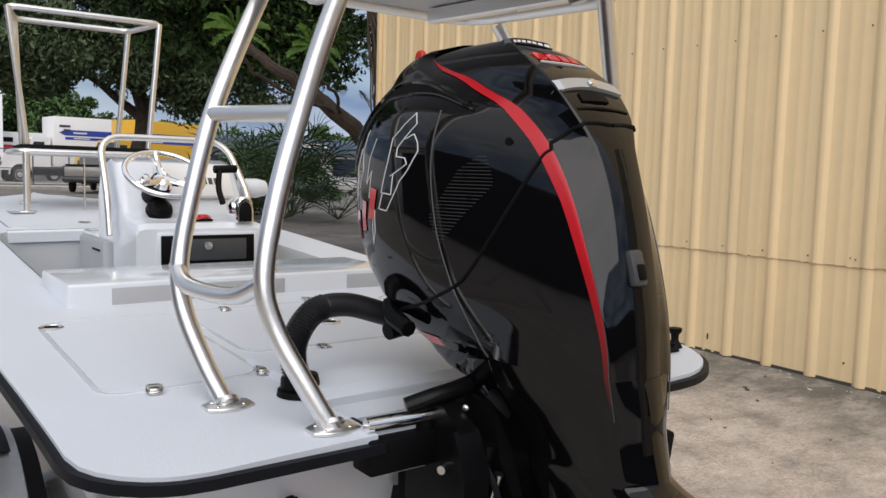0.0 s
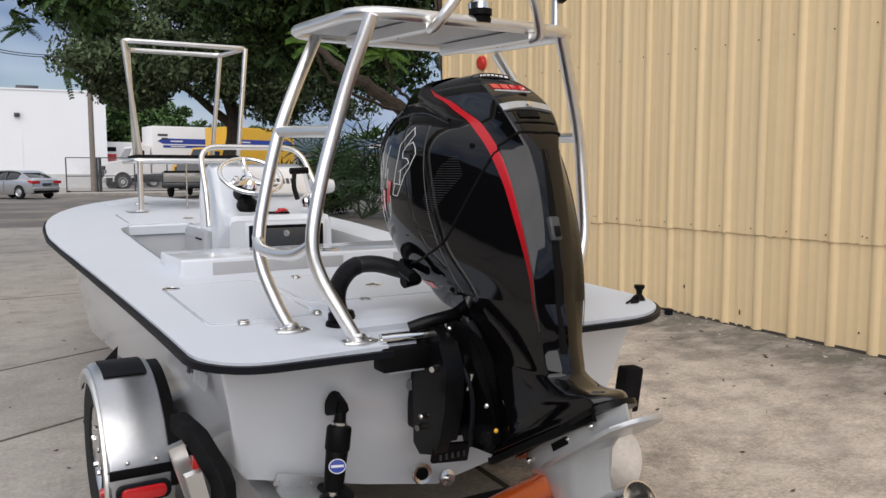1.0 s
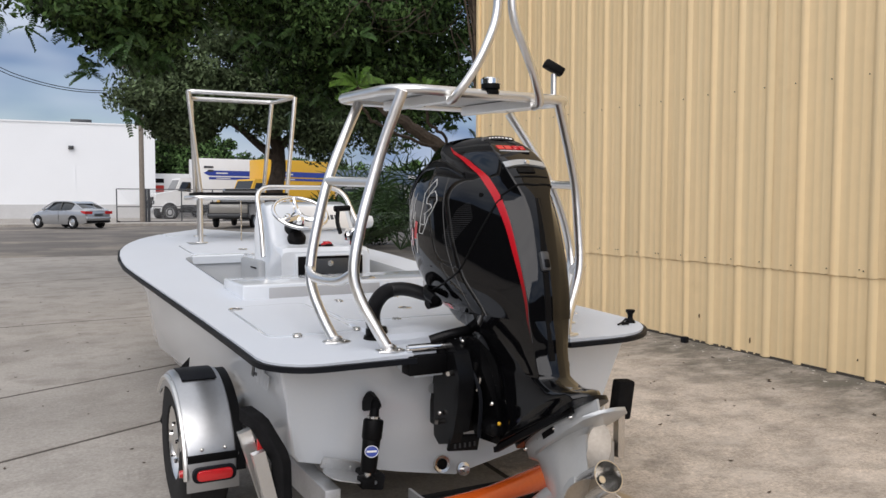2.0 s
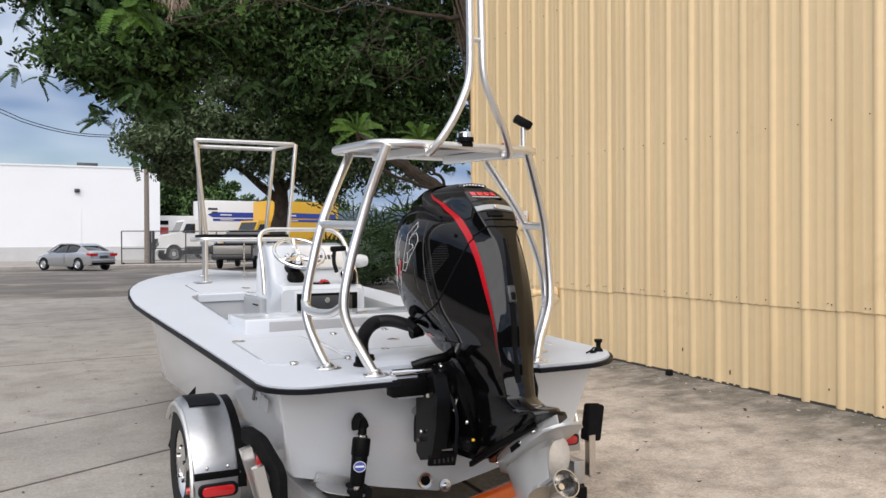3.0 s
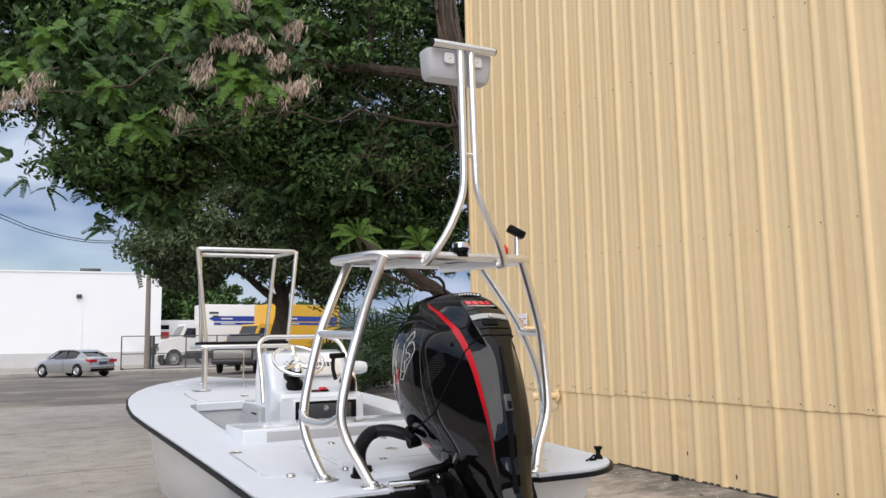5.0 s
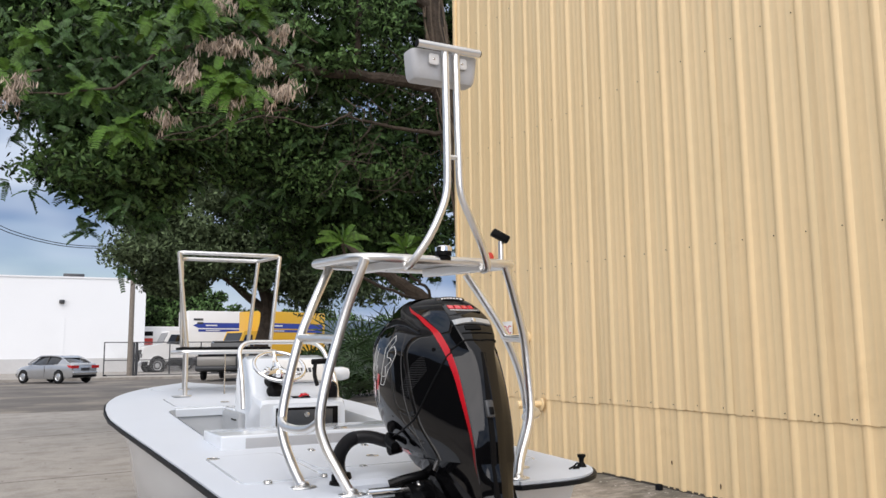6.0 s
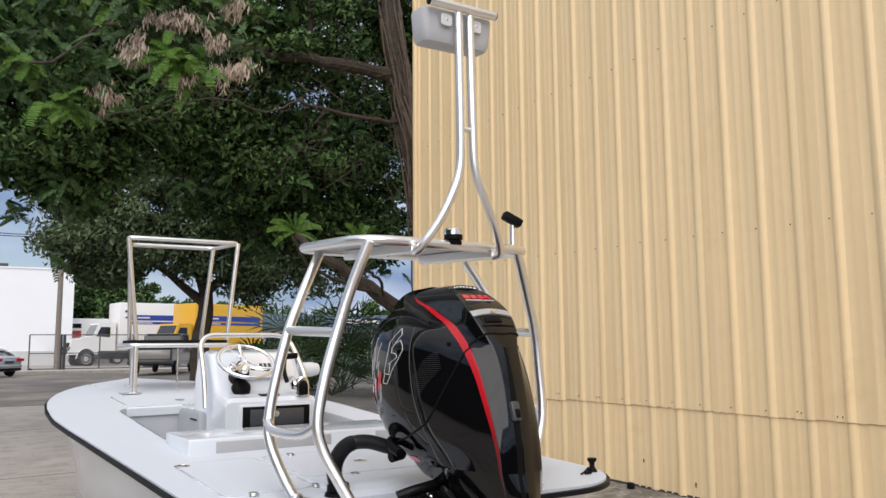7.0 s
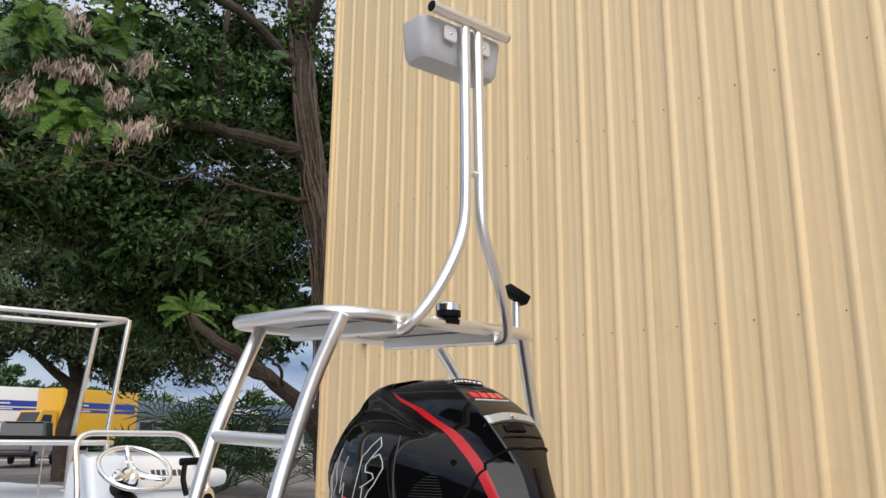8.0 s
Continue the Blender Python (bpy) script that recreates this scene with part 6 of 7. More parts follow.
def trailer():
    t = thing("boat_trailer", BOAT, "aluminium boat trailer with polished fenders under the skiff", "trailer")
    for s in (-1, 1):
        part("main_beam", box(s * 0.62 - 0.03, s * 0.62 + 0.03, 0.12, 4.3, 0.235, 0.345, 0.006), GALV, t, "aluminium main beam")
        part("tongue_beam", tube([(s * 0.62, 4.28, 0.29), (0.0, 6.3, 0.32)], 0.05, 4), GALV, t)
        part("bunk", move(box(-0.045, 0.045, 0.15, 3.8, -0.03, 0.03, 0.01), Matrix.Translation((s * 0.45, 0, 0.335)) @ pose(0, 0, 0, 0, -s * 12, 0)), CARPET, t, "black carpeted bunk")
        for v in (0.5, 2.0, 3.4):
            part("bunk_bracket", box(s * 0.45 - 0.03, s * 0.62, v - 0.03, v + 0.03, 0.27, 0.325, 0.004), GALV, t)
        # wheel and fender
        cv, cz, r = 1.06, 0.295, 0.318
        wheel_parts(t, s * 0.928, cv, r, r, 0.205, ALU, s, 0.82, 0.022)
        arc = [radians(a) for a in range(41, 185, 6)]
        outer = [(cv + 0.365 * math.cos(a) * 1.08, cz + 0.335 * math.sin(a)) for a in arc]
        u0, u1 = s * 0.825, s * 1.03
        rows = [[(u0, v, z - 0.045) for v, z in outer], [(u0 + s * 0.002, v, z - 0.008) for v, z in outer], [(u0 + s * 0.012, v, z) for v, z in outer], [(u1 - s * 0.02, v, z) for v, z in outer], [(u1 - s * 0.004, v, z - 0.01) for v, z in outer], [(u1, v, z - 0.03) for v, z in outer], [(u1, cv + (v - cv) * 0.96, cz + (z - cz) * 0.94) for v, z in outer]]
        fb = loft(rows, False, False, False)
        bmesh.ops.solidify(fb, geom=list(fb.faces), thickness=0.004)
        fen = part("fender", fb, FENDERALU, t, "polished aluminium fender")
        top = [(cv + 0.394 * math.cos(radians(a)), cz + 0.3385 * math.sin(radians(a))) for a in range(80, 113, 6)]
        pad = loft([[(u0 + s * 0.030, v, z) for v, z in top], [(u1 - s * 0.030, v, z) for v, z in top]], False, False, False)
        bmesh.ops.solidify(pad, geom=list(pad.faces), thickness=-0.003)
        part("step_pad", pad, RUBBER, fen, "black grip pad")
        part("fender_lining", sweep([(u0 - s * 0.004, v, z - 0.012) for v, z in outer[8:]], [(-0.022, -0.03), (0.016, -0.03), (0.016, 0.012), (-0.022, 0.012)]), MATTBLACK, fen, "black inner fender edge")
        part("fender_edge", tube([(u1, v, z - 0.03) for v, z in outer], 0.012, 8), ALU, fen)
        end_v = outer[-1][0]
        part("fender_back", box(u0, u1, end_v - 0.004, end_v + 0.004, 0.22, 0.36, 0.002), FENDERALU, fen)
        for k in (-0.045, 0.045):
            part("rivet", dome(s * 0.925 + k, end_v - 0.002, 0.388, 0.008, 1, 8), STEEL, fen)
        part("dark_band", box(u0 + s * 0.004, u1 - s * 0.004, end_v - 0.010, end_v - 0.002, 0.338, 0.37, 0.002), MATTBLACK, fen)
        lamp = part("tail_light", move(plate([(p.x, p.y) for p in rounded([(-0.085, -0.03, 0), (0.085, -0.03, 0), (0.085, 0.03, 0), (-0.085, 0.03, 0)], 0.03, 6, True)], 0.0, 0.022, 0.004), Matrix.Translation((s * 0.925, end_v - 0.004, 0.290)) @ pose(0, 0, 0, 90, 0, 0)), RUBBER, t, "oval tail light in a black grommet")
        part("lens", move(plate([(p.x, p.y) for p in rounded([(-0.070, -0.022, 0), (0.070, -0.022, 0), (0.070, 0.022, 0), (-0.070, 0.022, 0)], 0.022, 6, True)], 0.018, 0.030, 0.006), Matrix.Translation((s * 0.925, end_v - 0.004, 0.290)) @ pose(0, 0, 0, 90, 0, 0)), REDLENS, lamp, "red oval lens")
        part("marker_light", cyl((u1, end_v + 0.05, 0.285), (u1 + s * 0.02, end_v + 0.05, 0.285), 0.018, 0.014, 12), REDLENS, t, "small red marker light")
        part("fender_arm", box(s * 0.62, s * 0.87, cv - 0.03, cv + 0.03, 0.285, 0.335, 0.004), GALV, t)
        # guide bunk beside the quarter
        if s < 0:
            part("guide_bunk", sweep([(-0.868, 0.36, 0.592), (-0.858, 0.24, 0.590), (-0.850, 0.22, 0.582), (-0.806, 0.155, 0.488), (-0.799, 0.148, 0.462), (-0.795, 0.145, 0.24)], [(-0.02, -0.028), (0.02, -0.028), (0.025, -0.022), (0.025, 0.022), (0.02, 0.028), (-0.02, 0.028), (-0.025, 0.022), (-0.025, -0.022)]), CARPET, t, "black carpeted guide")
        else:
            part("guide_pad", move(box(-0.045, 0.045, -0.03, 0.03, -0.09, 0.09, 0.012), Matrix.Translation((0.815, 0.275, 0.475)) @ pose(0, 0, 0, 4, 5, 0)), CARPET, t, "black carpeted guide pad")
        if s < 0:
            part("guide_post", sweep([(-0.905, 0.24, 0.565), (-0.815, 0.24, 0.26)], [(-0.022, -0.018), (0.022, -0.018), (0.022, 0.018), (-0.022, 0.018)]), ALU, t, "square aluminium post")
            part("guide_post", sweep([(-0.880, 0.15, 0.51), (-0.815, 0.14, 0.23)], [(-0.022, -0.018), (0.022, -0.018), (0.022, 0.018), (-0.022, 0.018)]), ALU, t, "square aluminium post")
            part("reflector", box(-0.868, -0.840, 0.20, 0.21, 0.50, 0.54), REDLENS, t)
        else:
            part("guide_post", move(box(-0.018, 0.018, -0.018, 0.018, -0.2, 0.0), Matrix.Translation((0.79, 0.26, 0.42))), STEEL, t, "short steel post")
    part("axle", cyl((-0.88, 1.06, 0.27), (0.88, 1.06, 0.27), 0.03, seg=12), MATTBLACK, t, "black axle tube")
    for v in (0.16, 1.6, 3.0):
        part("cross_member", box(-0.65, 0.65, v - 0.04, v + 0.04, 0.16, 0.235, 0.005), MATTBLACK, t, "black cross member")
    part("rear_bar", box(-0.80, 0.62, 0.06, 0.14, 0.175, 0.24, 0.006), MATTBLACK, t, "black rear cross bar")
    roll = part("keel_roller", move(lathe([(0.014, -0.26), (0.04, -0.26), (0.05, -0.245), (0.04, -0.1), (0.035, 0.0), (0.04, 0.1), (0.05, 0.245), (0.04, 0.26), (0.014, 0.26)], 20), Matrix.Translation((-0.05, -0.02, 0.275)) @ pose(0, 0, 0, 0, 86, 8)), AMBER, t, "amber keel roller")
    part("roller_shaft", cyl((-0.33, -0.02, 0.262), (0.23, -0.02, 0.30), 0.012, seg=10), STEEL, t)
    for u in (-0.33, 0.23):
        part("roller_bracket", box(u - 0.006, u + 0.006, -0.05, 0.10, 0.20, 0.31, 0.002), GALV, t)
    part("winch_post", box(-0.04, 0.04, 5.78, 5.86, 0.30, 1.02, 0.006), GALV, t)
    part("bow_stop", cyl((-0.06, 5.74, 0.93), (0.06, 5.74, 0.93), 0.05, seg=14), RUBBER, t)
    part("jack", cyl((0.12, 6.0, 0.0), (0.12, 6.0, 0.62), 0.03, seg=12), GALV, t)
    return t


trailer()
# rear step bracket ahead of the fender, port side
br = thing("trailer_winch_strap", BOAT, "black strap and bracket by the trailer fender", "strap")
part("strap", loft([[(-0.97, 1.36, 0.55), (-0.90, 1.36, 0.62), (-0.88, 1.42, 0.62), (-0.95, 1.42, 0.55)], [(-1.02, 1.30, 0.32), (-0.90, 1.30, 0.34), (-0.90, 1.44, 0.34), (-1.02, 1.44, 0.32)]]), CARPET, br)
part("bracket", box(-1.0, -0.64, 1.32, 1.40, 0.24, 0.36, 0.006), GALV, br)


# ---- across the street ----
def car_body(name, L, Wd, H, prof, glass, col, lights, at, label, cat):
    """A car from a side outline (along, up): lower body, cabin of dark glass with a roof, wheels."""
    c = thing(name, at, label, cat)
    lo = loft([[(s * Wd / 2 * k, x, z) for x, z in prof] for s, k in ((-1, 0.90), (-1, 1.0), (1, 1.0), (1, 0.90))])
    part("body", lo, col, c)
    g = [(x, z) for x, z in glass]
    part("greenhouse", loft([[(s * Wd / 2 * 0.86, x, z) for x, z in g] for s in (-1, 1)]), CARGLASS, c, "dark tinted glass")
    xs = [x for x, z in g]
    top = max(z for x, z in g)
    roof = [x for x, z in g if z > top - 0.06]
    part("roof", box(-Wd * 0.40, Wd * 0.40, min(roof), max(roof), top - 0.01, top + 0.035, 0.02), col, c)
    for s in (-1, 1):
        for x in (0.19 * L, 0.80 * L):
            wheel_parts(c, s * (Wd / 2 - 0.10), x, 0.32, 0.32, 0.2, GALV, s)
    for s in (-1, 1):
        part("tail_light", box(s * Wd * 0.465, s * Wd * 0.495, -0.035, 0.10, *lights, 0.01), GREYSATIN, c, "dark tail light")
    return c


def sedan_car(at):
    """A saloon from cross sections along its length: tail at 0, nose at 4.55."""
    c = thing("sedan", at, "silver saloon car in the street by the gate", "car")
    body = []
    for x, w, low, belt, deck in ((0.0, 0.72, 0.42, 0.86, 0.93), (0.06, 0.80, 0.30, 0.90, 1.00), (0.35, 0.87, 0.24, 0.93, 1.05), (0.9, 0.90, 0.22, 0.94, 1.03), (1.6, 0.90, 0.20, 0.93, 1.0), (2.6, 0.90, 0.20, 0.91, 0.98), (3.2, 0.90, 0.20, 0.88, 0.97), (3.7, 0.89, 0.22, 0.80, 0.90), (4.2, 0.84, 0.24, 0.70, 0.80), (4.48, 0.70, 0.28, 0.60, 0.68), (4.56, 0.55, 0.36, 0.52, 0.58)):
        half = [(w * 0.92, low), (w, low + 0.16), (w * 0.985, belt - 0.25), (w, belt - 0.12), (w * 0.96, belt), (w * 0.80, deck), (0.0, deck + 0.02)]
        body.append([(-a, x, z) for a, z in half] + [(a, x, z) for a, z in half[-2::-1]])
    part("body", loft(body), CARSILVER, c, "silver painted body")
    cabin = []
    for x, w, z0, z1, top in ((0.42, 0.74, 0.98, 1.03, 0.66), (1.05, 0.80, 0.95, 1.33, 0.60), (1.5, 0.82, 0.94, 1.41, 0.60), (2.2, 0.82, 0.93, 1.42, 0.60), (2.7, 0.82, 0.92, 1.37, 0.60), (3.45, 0.78, 0.90, 0.98, 0.66)):
        cabin.append([(-w, x, z0), (-top - (w - top) * 0.15, x, z1 - 0.05), (-top * 0.9, x, z1), (top * 0.9, x, z1), (top + (w - top) * 0.15, x, z1 - 0.05), (w, x, z0)])
    part("glass", loft(cabin), CARGLASS, c, "dark tinted glass")
    roof = [(0.95, 1.30), (1.2, 1.375), (1.5, 1.42), (2.2, 1.432), (2.6, 1.40), (2.75, 1.365)]
    rb = loft([[(u, x, z + 0.004) for x, z in roof] for u in (-0.60, -0.54, 0.54, 0.60)], False, False, False)
    bmesh.ops.solidify(rb, geom=list(rb.faces), thickness=-0.012)
    part("roof", rb, CARSILVER, c)
    for s in (-1, 1):
        part("roof_rail", tube(curve_points([(s * 0.74, 0.42, 1.02), (s * 0.655, 1.0, 1.31), (s * 0.635, 1.5, 1.40), (s * 0.635, 2.2, 1.41), (s * 0.65, 2.7, 1.36), (s * 0.77, 3.42, 0.99)], 5), 0.035, 8), CARSILVER, c)
        part("door_pillar", tube([(s * 0.825, 1.95, 0.93), (s * 0.645, 1.90, 1.41)], 0.03, 6), CARGLASS, c)
        part("rear_quarter", loft([[(s * (a + o), x, z) for a, x, z in ((0.74, 0.28, 1.0), (0.80, 1.12, 0.94), (0.70, 0.93, 1.22), (0.655, 0.84, 1.26), (0.70, 0.55, 1.12))] for o in (-0.04, 0.028)]), CARSILVER, c)
        part("mirror", box(s * 0.88, s * 1.02, 2.95, 3.08, 0.93, 1.05, 0.03), CARSILVER, c)
        part("door_handle", box(s * 0.885, s * 0.91, 1.35, 1.52, 0.80, 0.83, 0.008), CARSILVER, c)
        part("door_gap", box(s * 0.88, s * 0.905, 1.99, 1.998, 0.34, 0.88), MATTBLACK, c)
        part("tail_light", loft([[(s * a, x, z) for x, z in ((-0.02, 0.76), (-0.035, 0.91), (0.34, 0.935), (0.24, 0.82))] for a in (0.42, 0.80, 0.875)]), REDLENS, c, "red tail light")
        for x in (0.92, 3.62):
            part("wheel_arch", move(lathe([(0.05, 0.0), (0.37, 0.0), (0.37, 0.012), (0.05, 0.012)], 24), Matrix.Translation((s * 0.885, x, 0.33)) @ pose(0, 0, 0, 0, 90 * s, 0)), MATTBLACK, c)
            wheel_parts(c, s * 0.83, x, 0.32, 0.32, 0.2, CARSILVER, s)
    part("rear_plate", box(-0.26, 0.26, -0.03, 0.02, 0.66, 0.78), GREYSATIN, c, "dark plain plate")
    part("rear_bumper", box(-0.74, 0.74, -0.045, 0.20, 0.30, 0.42, 0.04), MATTBLACK, c, "black lower bumper")
    part("bumper_edge", box(-0.78, 0.78, -0.05, 0.2, 0.47, 0.60, 0.05), CARSILVER, c)
    return c


sedan_car(pose(0.8, 45.6, 0.0, 0, 0, 40) @ Matrix.Scale(1.0, 4))

PALEPAINT = mat("pale_beige_car_paint", (0.33, 0.315, 0.29), 0.3, 0.2, 0.06, coat=0.6)
pick_side = [(0.0, 0.50), (0.0, 1.18), (2.0, 1.18), (2.05, 1.22), (4.2, 1.20), (5.5, 1.08), (5.6, 0.55), (5.3, 0.45), (0.3, 0.42)]
pick_glass = [(2.0, 1.2), (2.12, 1.84), (2.5, 1.9), (3.5, 1.9), (3.8, 1.82), (4.3, 1.2)]
pickup = car_body("pickup_truck", 5.6, 2.0, 1.9, pick_side, pick_glass, CARGREY, (0.72, 1.15), pose(7.2, 43.4, 0, 0, 0, -24) @ Matrix.Scale(1.12, 4), "dark grey pickup truck seen from behind", "truck")
part("rear_bumper", box(-0.98, 0.98, -0.18, 0.02, 0.50, 0.68, 0.04), GREYSATIN, pickup, "dark rear bumper")
part("tailgate", box(-0.92, 0.92, -0.03, 0.0, 0.72, 1.14, 0.02), PALEPAINT, pickup, "pale tailgate")
part("bed_cover", box(-0.92, 0.92, 0.05, 2.0, 1.18, 1.26, 0.03), MATTBLACK, pickup)


def box_truck(name, at, col, cab_col, length, stripe_from, label):
    t = thing(name, at, label, "truck")
    part("cargo_box", box(-1.25, 1.25, 0.0, length, 1.05, 4.1, 0.04), col, t)
    part("frame_rail", box(-0.5, 0.5, 0.1, length + 3.4, 0.6, 0.95, 0.02), MATTBLACK, t)
    for s in (-1, 1):
        x = s * 1.262
        part("stripe", loft([[(x, stripe_from, 2.95), (x, length - 0.75, 2.95), (x, length - 0.35, 3.12), (x, length - 0.75, 3.30), (x, stripe_from, 3.30)], [(x + s * 0.01, stripe_from, 2.95), (x + s * 0.01, length - 0.75, 2.95), (x + s * 0.01, length - 0.35, 3.12), (x + s * 0.01, length - 0.75, 3.30), (x + s * 0.01, stripe_from, 3.30)]]), BLUEDECAL, t, "blue arrow band")
        part("stripe", box(min(x, x + s * 0.01), max(x, x + s * 0.01), stripe_from, length - 0.75, 2.70, 2.86), BLUEDECAL, t, "blue band")
        part("band_bar", box(min(x, x + s * 0.02), max(x, x + s * 0.02), length - 2.2, length - 1.3, 3.08, 3.17), WHITEDECAL, t, "white plain bar")
        part("band_bar", box(min(x, x + s * 0.02), max(x, x + s * 0.02), length - 2.4, length - 1.3, 2.75, 2.81), WHITEDECAL, t, "white plain bar")
    cab = loft([[(s, v, z) for v, z in ((length + 0.15, 0.75), (length + 0.15, 2.75), (length + 1.3, 2.75), (length + 1.75, 1.9), (length + 3.1, 1.65), (length + 3.3, 0.75))] for s in (-1.05, 1.05)])
    part("cab", cab, cab_col, t)
    part("cab_window", loft([[(s, v, z) for v, z in ((length + 0.55, 1.85), (length + 0.55, 2.5), (length + 1.2, 2.5), (length + 1.5, 1.9))] for s in (-1.07, 1.07)]), CARGLASS, t, "dark cab window")
    part("windscreen", loft([[(s, v, z) for v, z in ((length + 1.33, 2.62), (length + 1.72, 1.95), (length + 1.76, 1.96), (length + 1.37, 2.64))] for s in (-0.92, 0.92)]), CARGLASS, t, "dark windscreen")
    part("wing", loft([[(s * 1.16, length + 2.15 + 0.62 * math.cos(radians(a)), 0.50 + 0.66 * math.sin(radians(a))) for a in range(0, 181, 15)] for s in (-1, -0.7)] ), cab_col, t, "rounded front wing")
    part("grille", box(-0.62, 0.62, length + 3.1, length + 3.27, 0.85, 1.5, 0.03), MATTBLACK, t, "dark grille")
    # black full-width block added as the shadow under cab and cargo box
    part("underbody_shadow", box(-1.12, 1.12, length - 2.6, length + 1.35, 0.45, 0.98, 0.08), MATTBLACK, t, "dark block standing in for the shadow under the truck")
    part("bumper", box(-1.1, 1.1, length + 3.25, length + 3.45, 0.45, 0.75, 0.04), GALV, t)
    for s in (-1, 1):
        part("headlight", box(s * 0.87 - 0.16, s * 0.87 + 0.16, length + 3.12, length + 3.29, 1.0, 1.25, 0.03), CARGLASS, t, "dark glass headlight")
        part("wheel_arch", move(lathe([(0.05, 0.0), (0.60, 0.0), (0.60, 0.02), (0.05, 0.02)], 24), Matrix.Translation((s * 1.165, length + 2.15, 0.52)) @ pose(0, 0, 0, 0, 90 * s, 0)), MATTBLACK, t)
        wheel_parts(t, s * 1.06, length + 2.15, 0.48, 0.48, 0.28, GALV, s)
        wheel_parts(t, s * 1.0, 1.6, 0.48, 0.48, 0.42, GALV, s)
    return t


wt1 = box_truck("box_truck", pose(16.25, 69.9, 0, 0, 0, 100) @ Matrix.Diagonal((1.09, 1.09, 1.22, 1)), WHITEPAINT, WHITEPAINT, 7.3, 0.6, "white box truck with blue bands on its side")
yt1 = box_truck("box_truck", pose(18.4, 64.3, 0, 0, 0, 118) @ Matrix.Diagonal((1, 1, 1.14, 1)), YELLOWPAINT, YELLOWPAINT, 6.8, 0.3, "yellow box truck with blue bands on its side")
for z, w in ((3.45, 0.9), (3.2, 0.55)):
    part("side_bar", box(1.262, 1.275, 5.5, 5.5 + w, z, z + 0.14), MATTBLACK, yt1, "dark plain bar")
    part("side_bar", box(-1.275, -1.262, 5.5, 5.5 + w, z, z + 0.14), MATTBLACK, yt1, "dark plain bar")
    part("front_bar", box(1.262, 1.275, 6.2, 6.2 + w * 0.8, z, z + 0.14), GREYSATIN, wt1, "dark plain bar")
    part("front_bar", box(-1.275, -1.262, 6.2, 6.2 + w * 0.8, z, z + 0.14), GREYSATIN, wt1, "dark plain bar")
ut = thing("rental_truck", pose(10.6, 76.2, 0, 0, 0, 90) @ Matrix.Diagonal((1, 1, 1.1, 1)), "white rental truck with a red panel behind the gate", "truck")
part("cargo_box", box(-1.2, 1.2, 0, 5.0, 1.0, 3.6, 0.04), WHITEPAINT, ut)
for s in (-1, 1):
    part("side_panel", box(min(s * 1.2, s * 1.215), max(s * 1.2, s * 1.215), 4.0, 4.9, 2.1, 2.65), REDPAINT, ut, "red panel")
    part("side_lettering", box(min(s * 1.2, s * 1.215), max(s * 1.2, s * 1.215), 4.0, 4.9, 2.85, 3.2), MATTBLACK, ut, "dark plain bar")
    wheel_parts(ut, s * 1.0, 1.0, 0.45, 0.45, 0.28, GALV, s)
    wheel_parts(ut, s * 1.0, 4.2, 0.45, 0.45, 0.28, GALV, s)


def gate():
    g = thing("chain_link_gate", pose(0, 55, 0), "grey chain link rolling gate across the yard entry", "gate")
    x0, x1, top = 2.0, 11.5, 2.25
    for x in (x0, 3.75, 3.95, 6.0, 8.0, 9.8, x1):
        part("post", cyl((x, 0, 0.0 if x in (x0, 3.75, 3.95, x1) else 0.12), (x, 0, top), 0.04 if x not in (3.75, 3.95) else 0.09, seg=8), GREYSATIN, g)
    for z in (0.14, 1.1, top):
        part("rail", cyl((x0, 0, z), (x1, 0, z), 0.03, seg=8), GREYSATIN, g)
    v, f = [], []
    for sgn in (1, -1):
        k = x0 - top
        while k < x1 + top:
            a0, a1 = (k, 0.14), (k + (top - 0.14) * 0.8, top)
            if sgn < 0:
                a0, a1 = (k + (top - 0.14) * 0.8, 0.14), (k, top)
            if x0 < min(a0[0], a1[0]) and max(a0[0], a1[0]) < x1:
                n = len(v)
                v += [(a0[0], 0, a0[1]), (a0[0] + 0.012, 0, a0[1]), (a1[0] + 0.012, 0, a1[1]), (a1[0], 0, a1[1])]
                f.append((n, n + 1, n + 2, n + 3))
            k += 0.13
    ob = raw("wire_mesh", v, f, GALV, g, "thin steel wire mesh")
    tagged(ob, kind="stuff")
    for x in (x0 + 0.1,):
        wheel = part("guide_wheel", cyl((x, -0.04, 0.1), (x, 0.04, 0.1), 0.1, seg=14), RUBBER, g)
    return g


gate()
white_b = tagged(part("warehouse", box(-46, 5.70, 72.5, 100, -0.1, 7.95), BUILDING, None, "", False), "long plain white warehouse across the street", "building")
part("base_course", box(-46.02, 5.72, 72.46, 72.5, -0.1, 1.2), BUILDBASE, white_b, "grey block base")
part("parapet", box(-46.05, 5.75, 72.42, 72.6, 7.88, 8.01), BUILDING, white_b)
part("wall_light", box(-1.05, -0.65, 72.2, 72.5, 5.75, 6.05, 0.03), GREYSATIN, white_b, "dark wall light")
part("conduit", box(-0.60, -0.56, 72.46, 72.5, 1.45, 4.6), BUILDING, white_b)
part("roof_unit", box(-0.9, 0.8, 76, 78, 8.0, 8.6, 0.05), GREYSATIN, white_b, "dark roof unit")
shop = tagged(part("shop_building", box(24, 70, 84, 96, -0.1, 4.8), BUILDBASE, None, "", False), "low grey shop building with a blue canopy", "building")
part("canopy", box(24, 70, 82.4, 84, 3.4, 4.9, 0.05), BLUEROOF, shop, "blue canopy band")
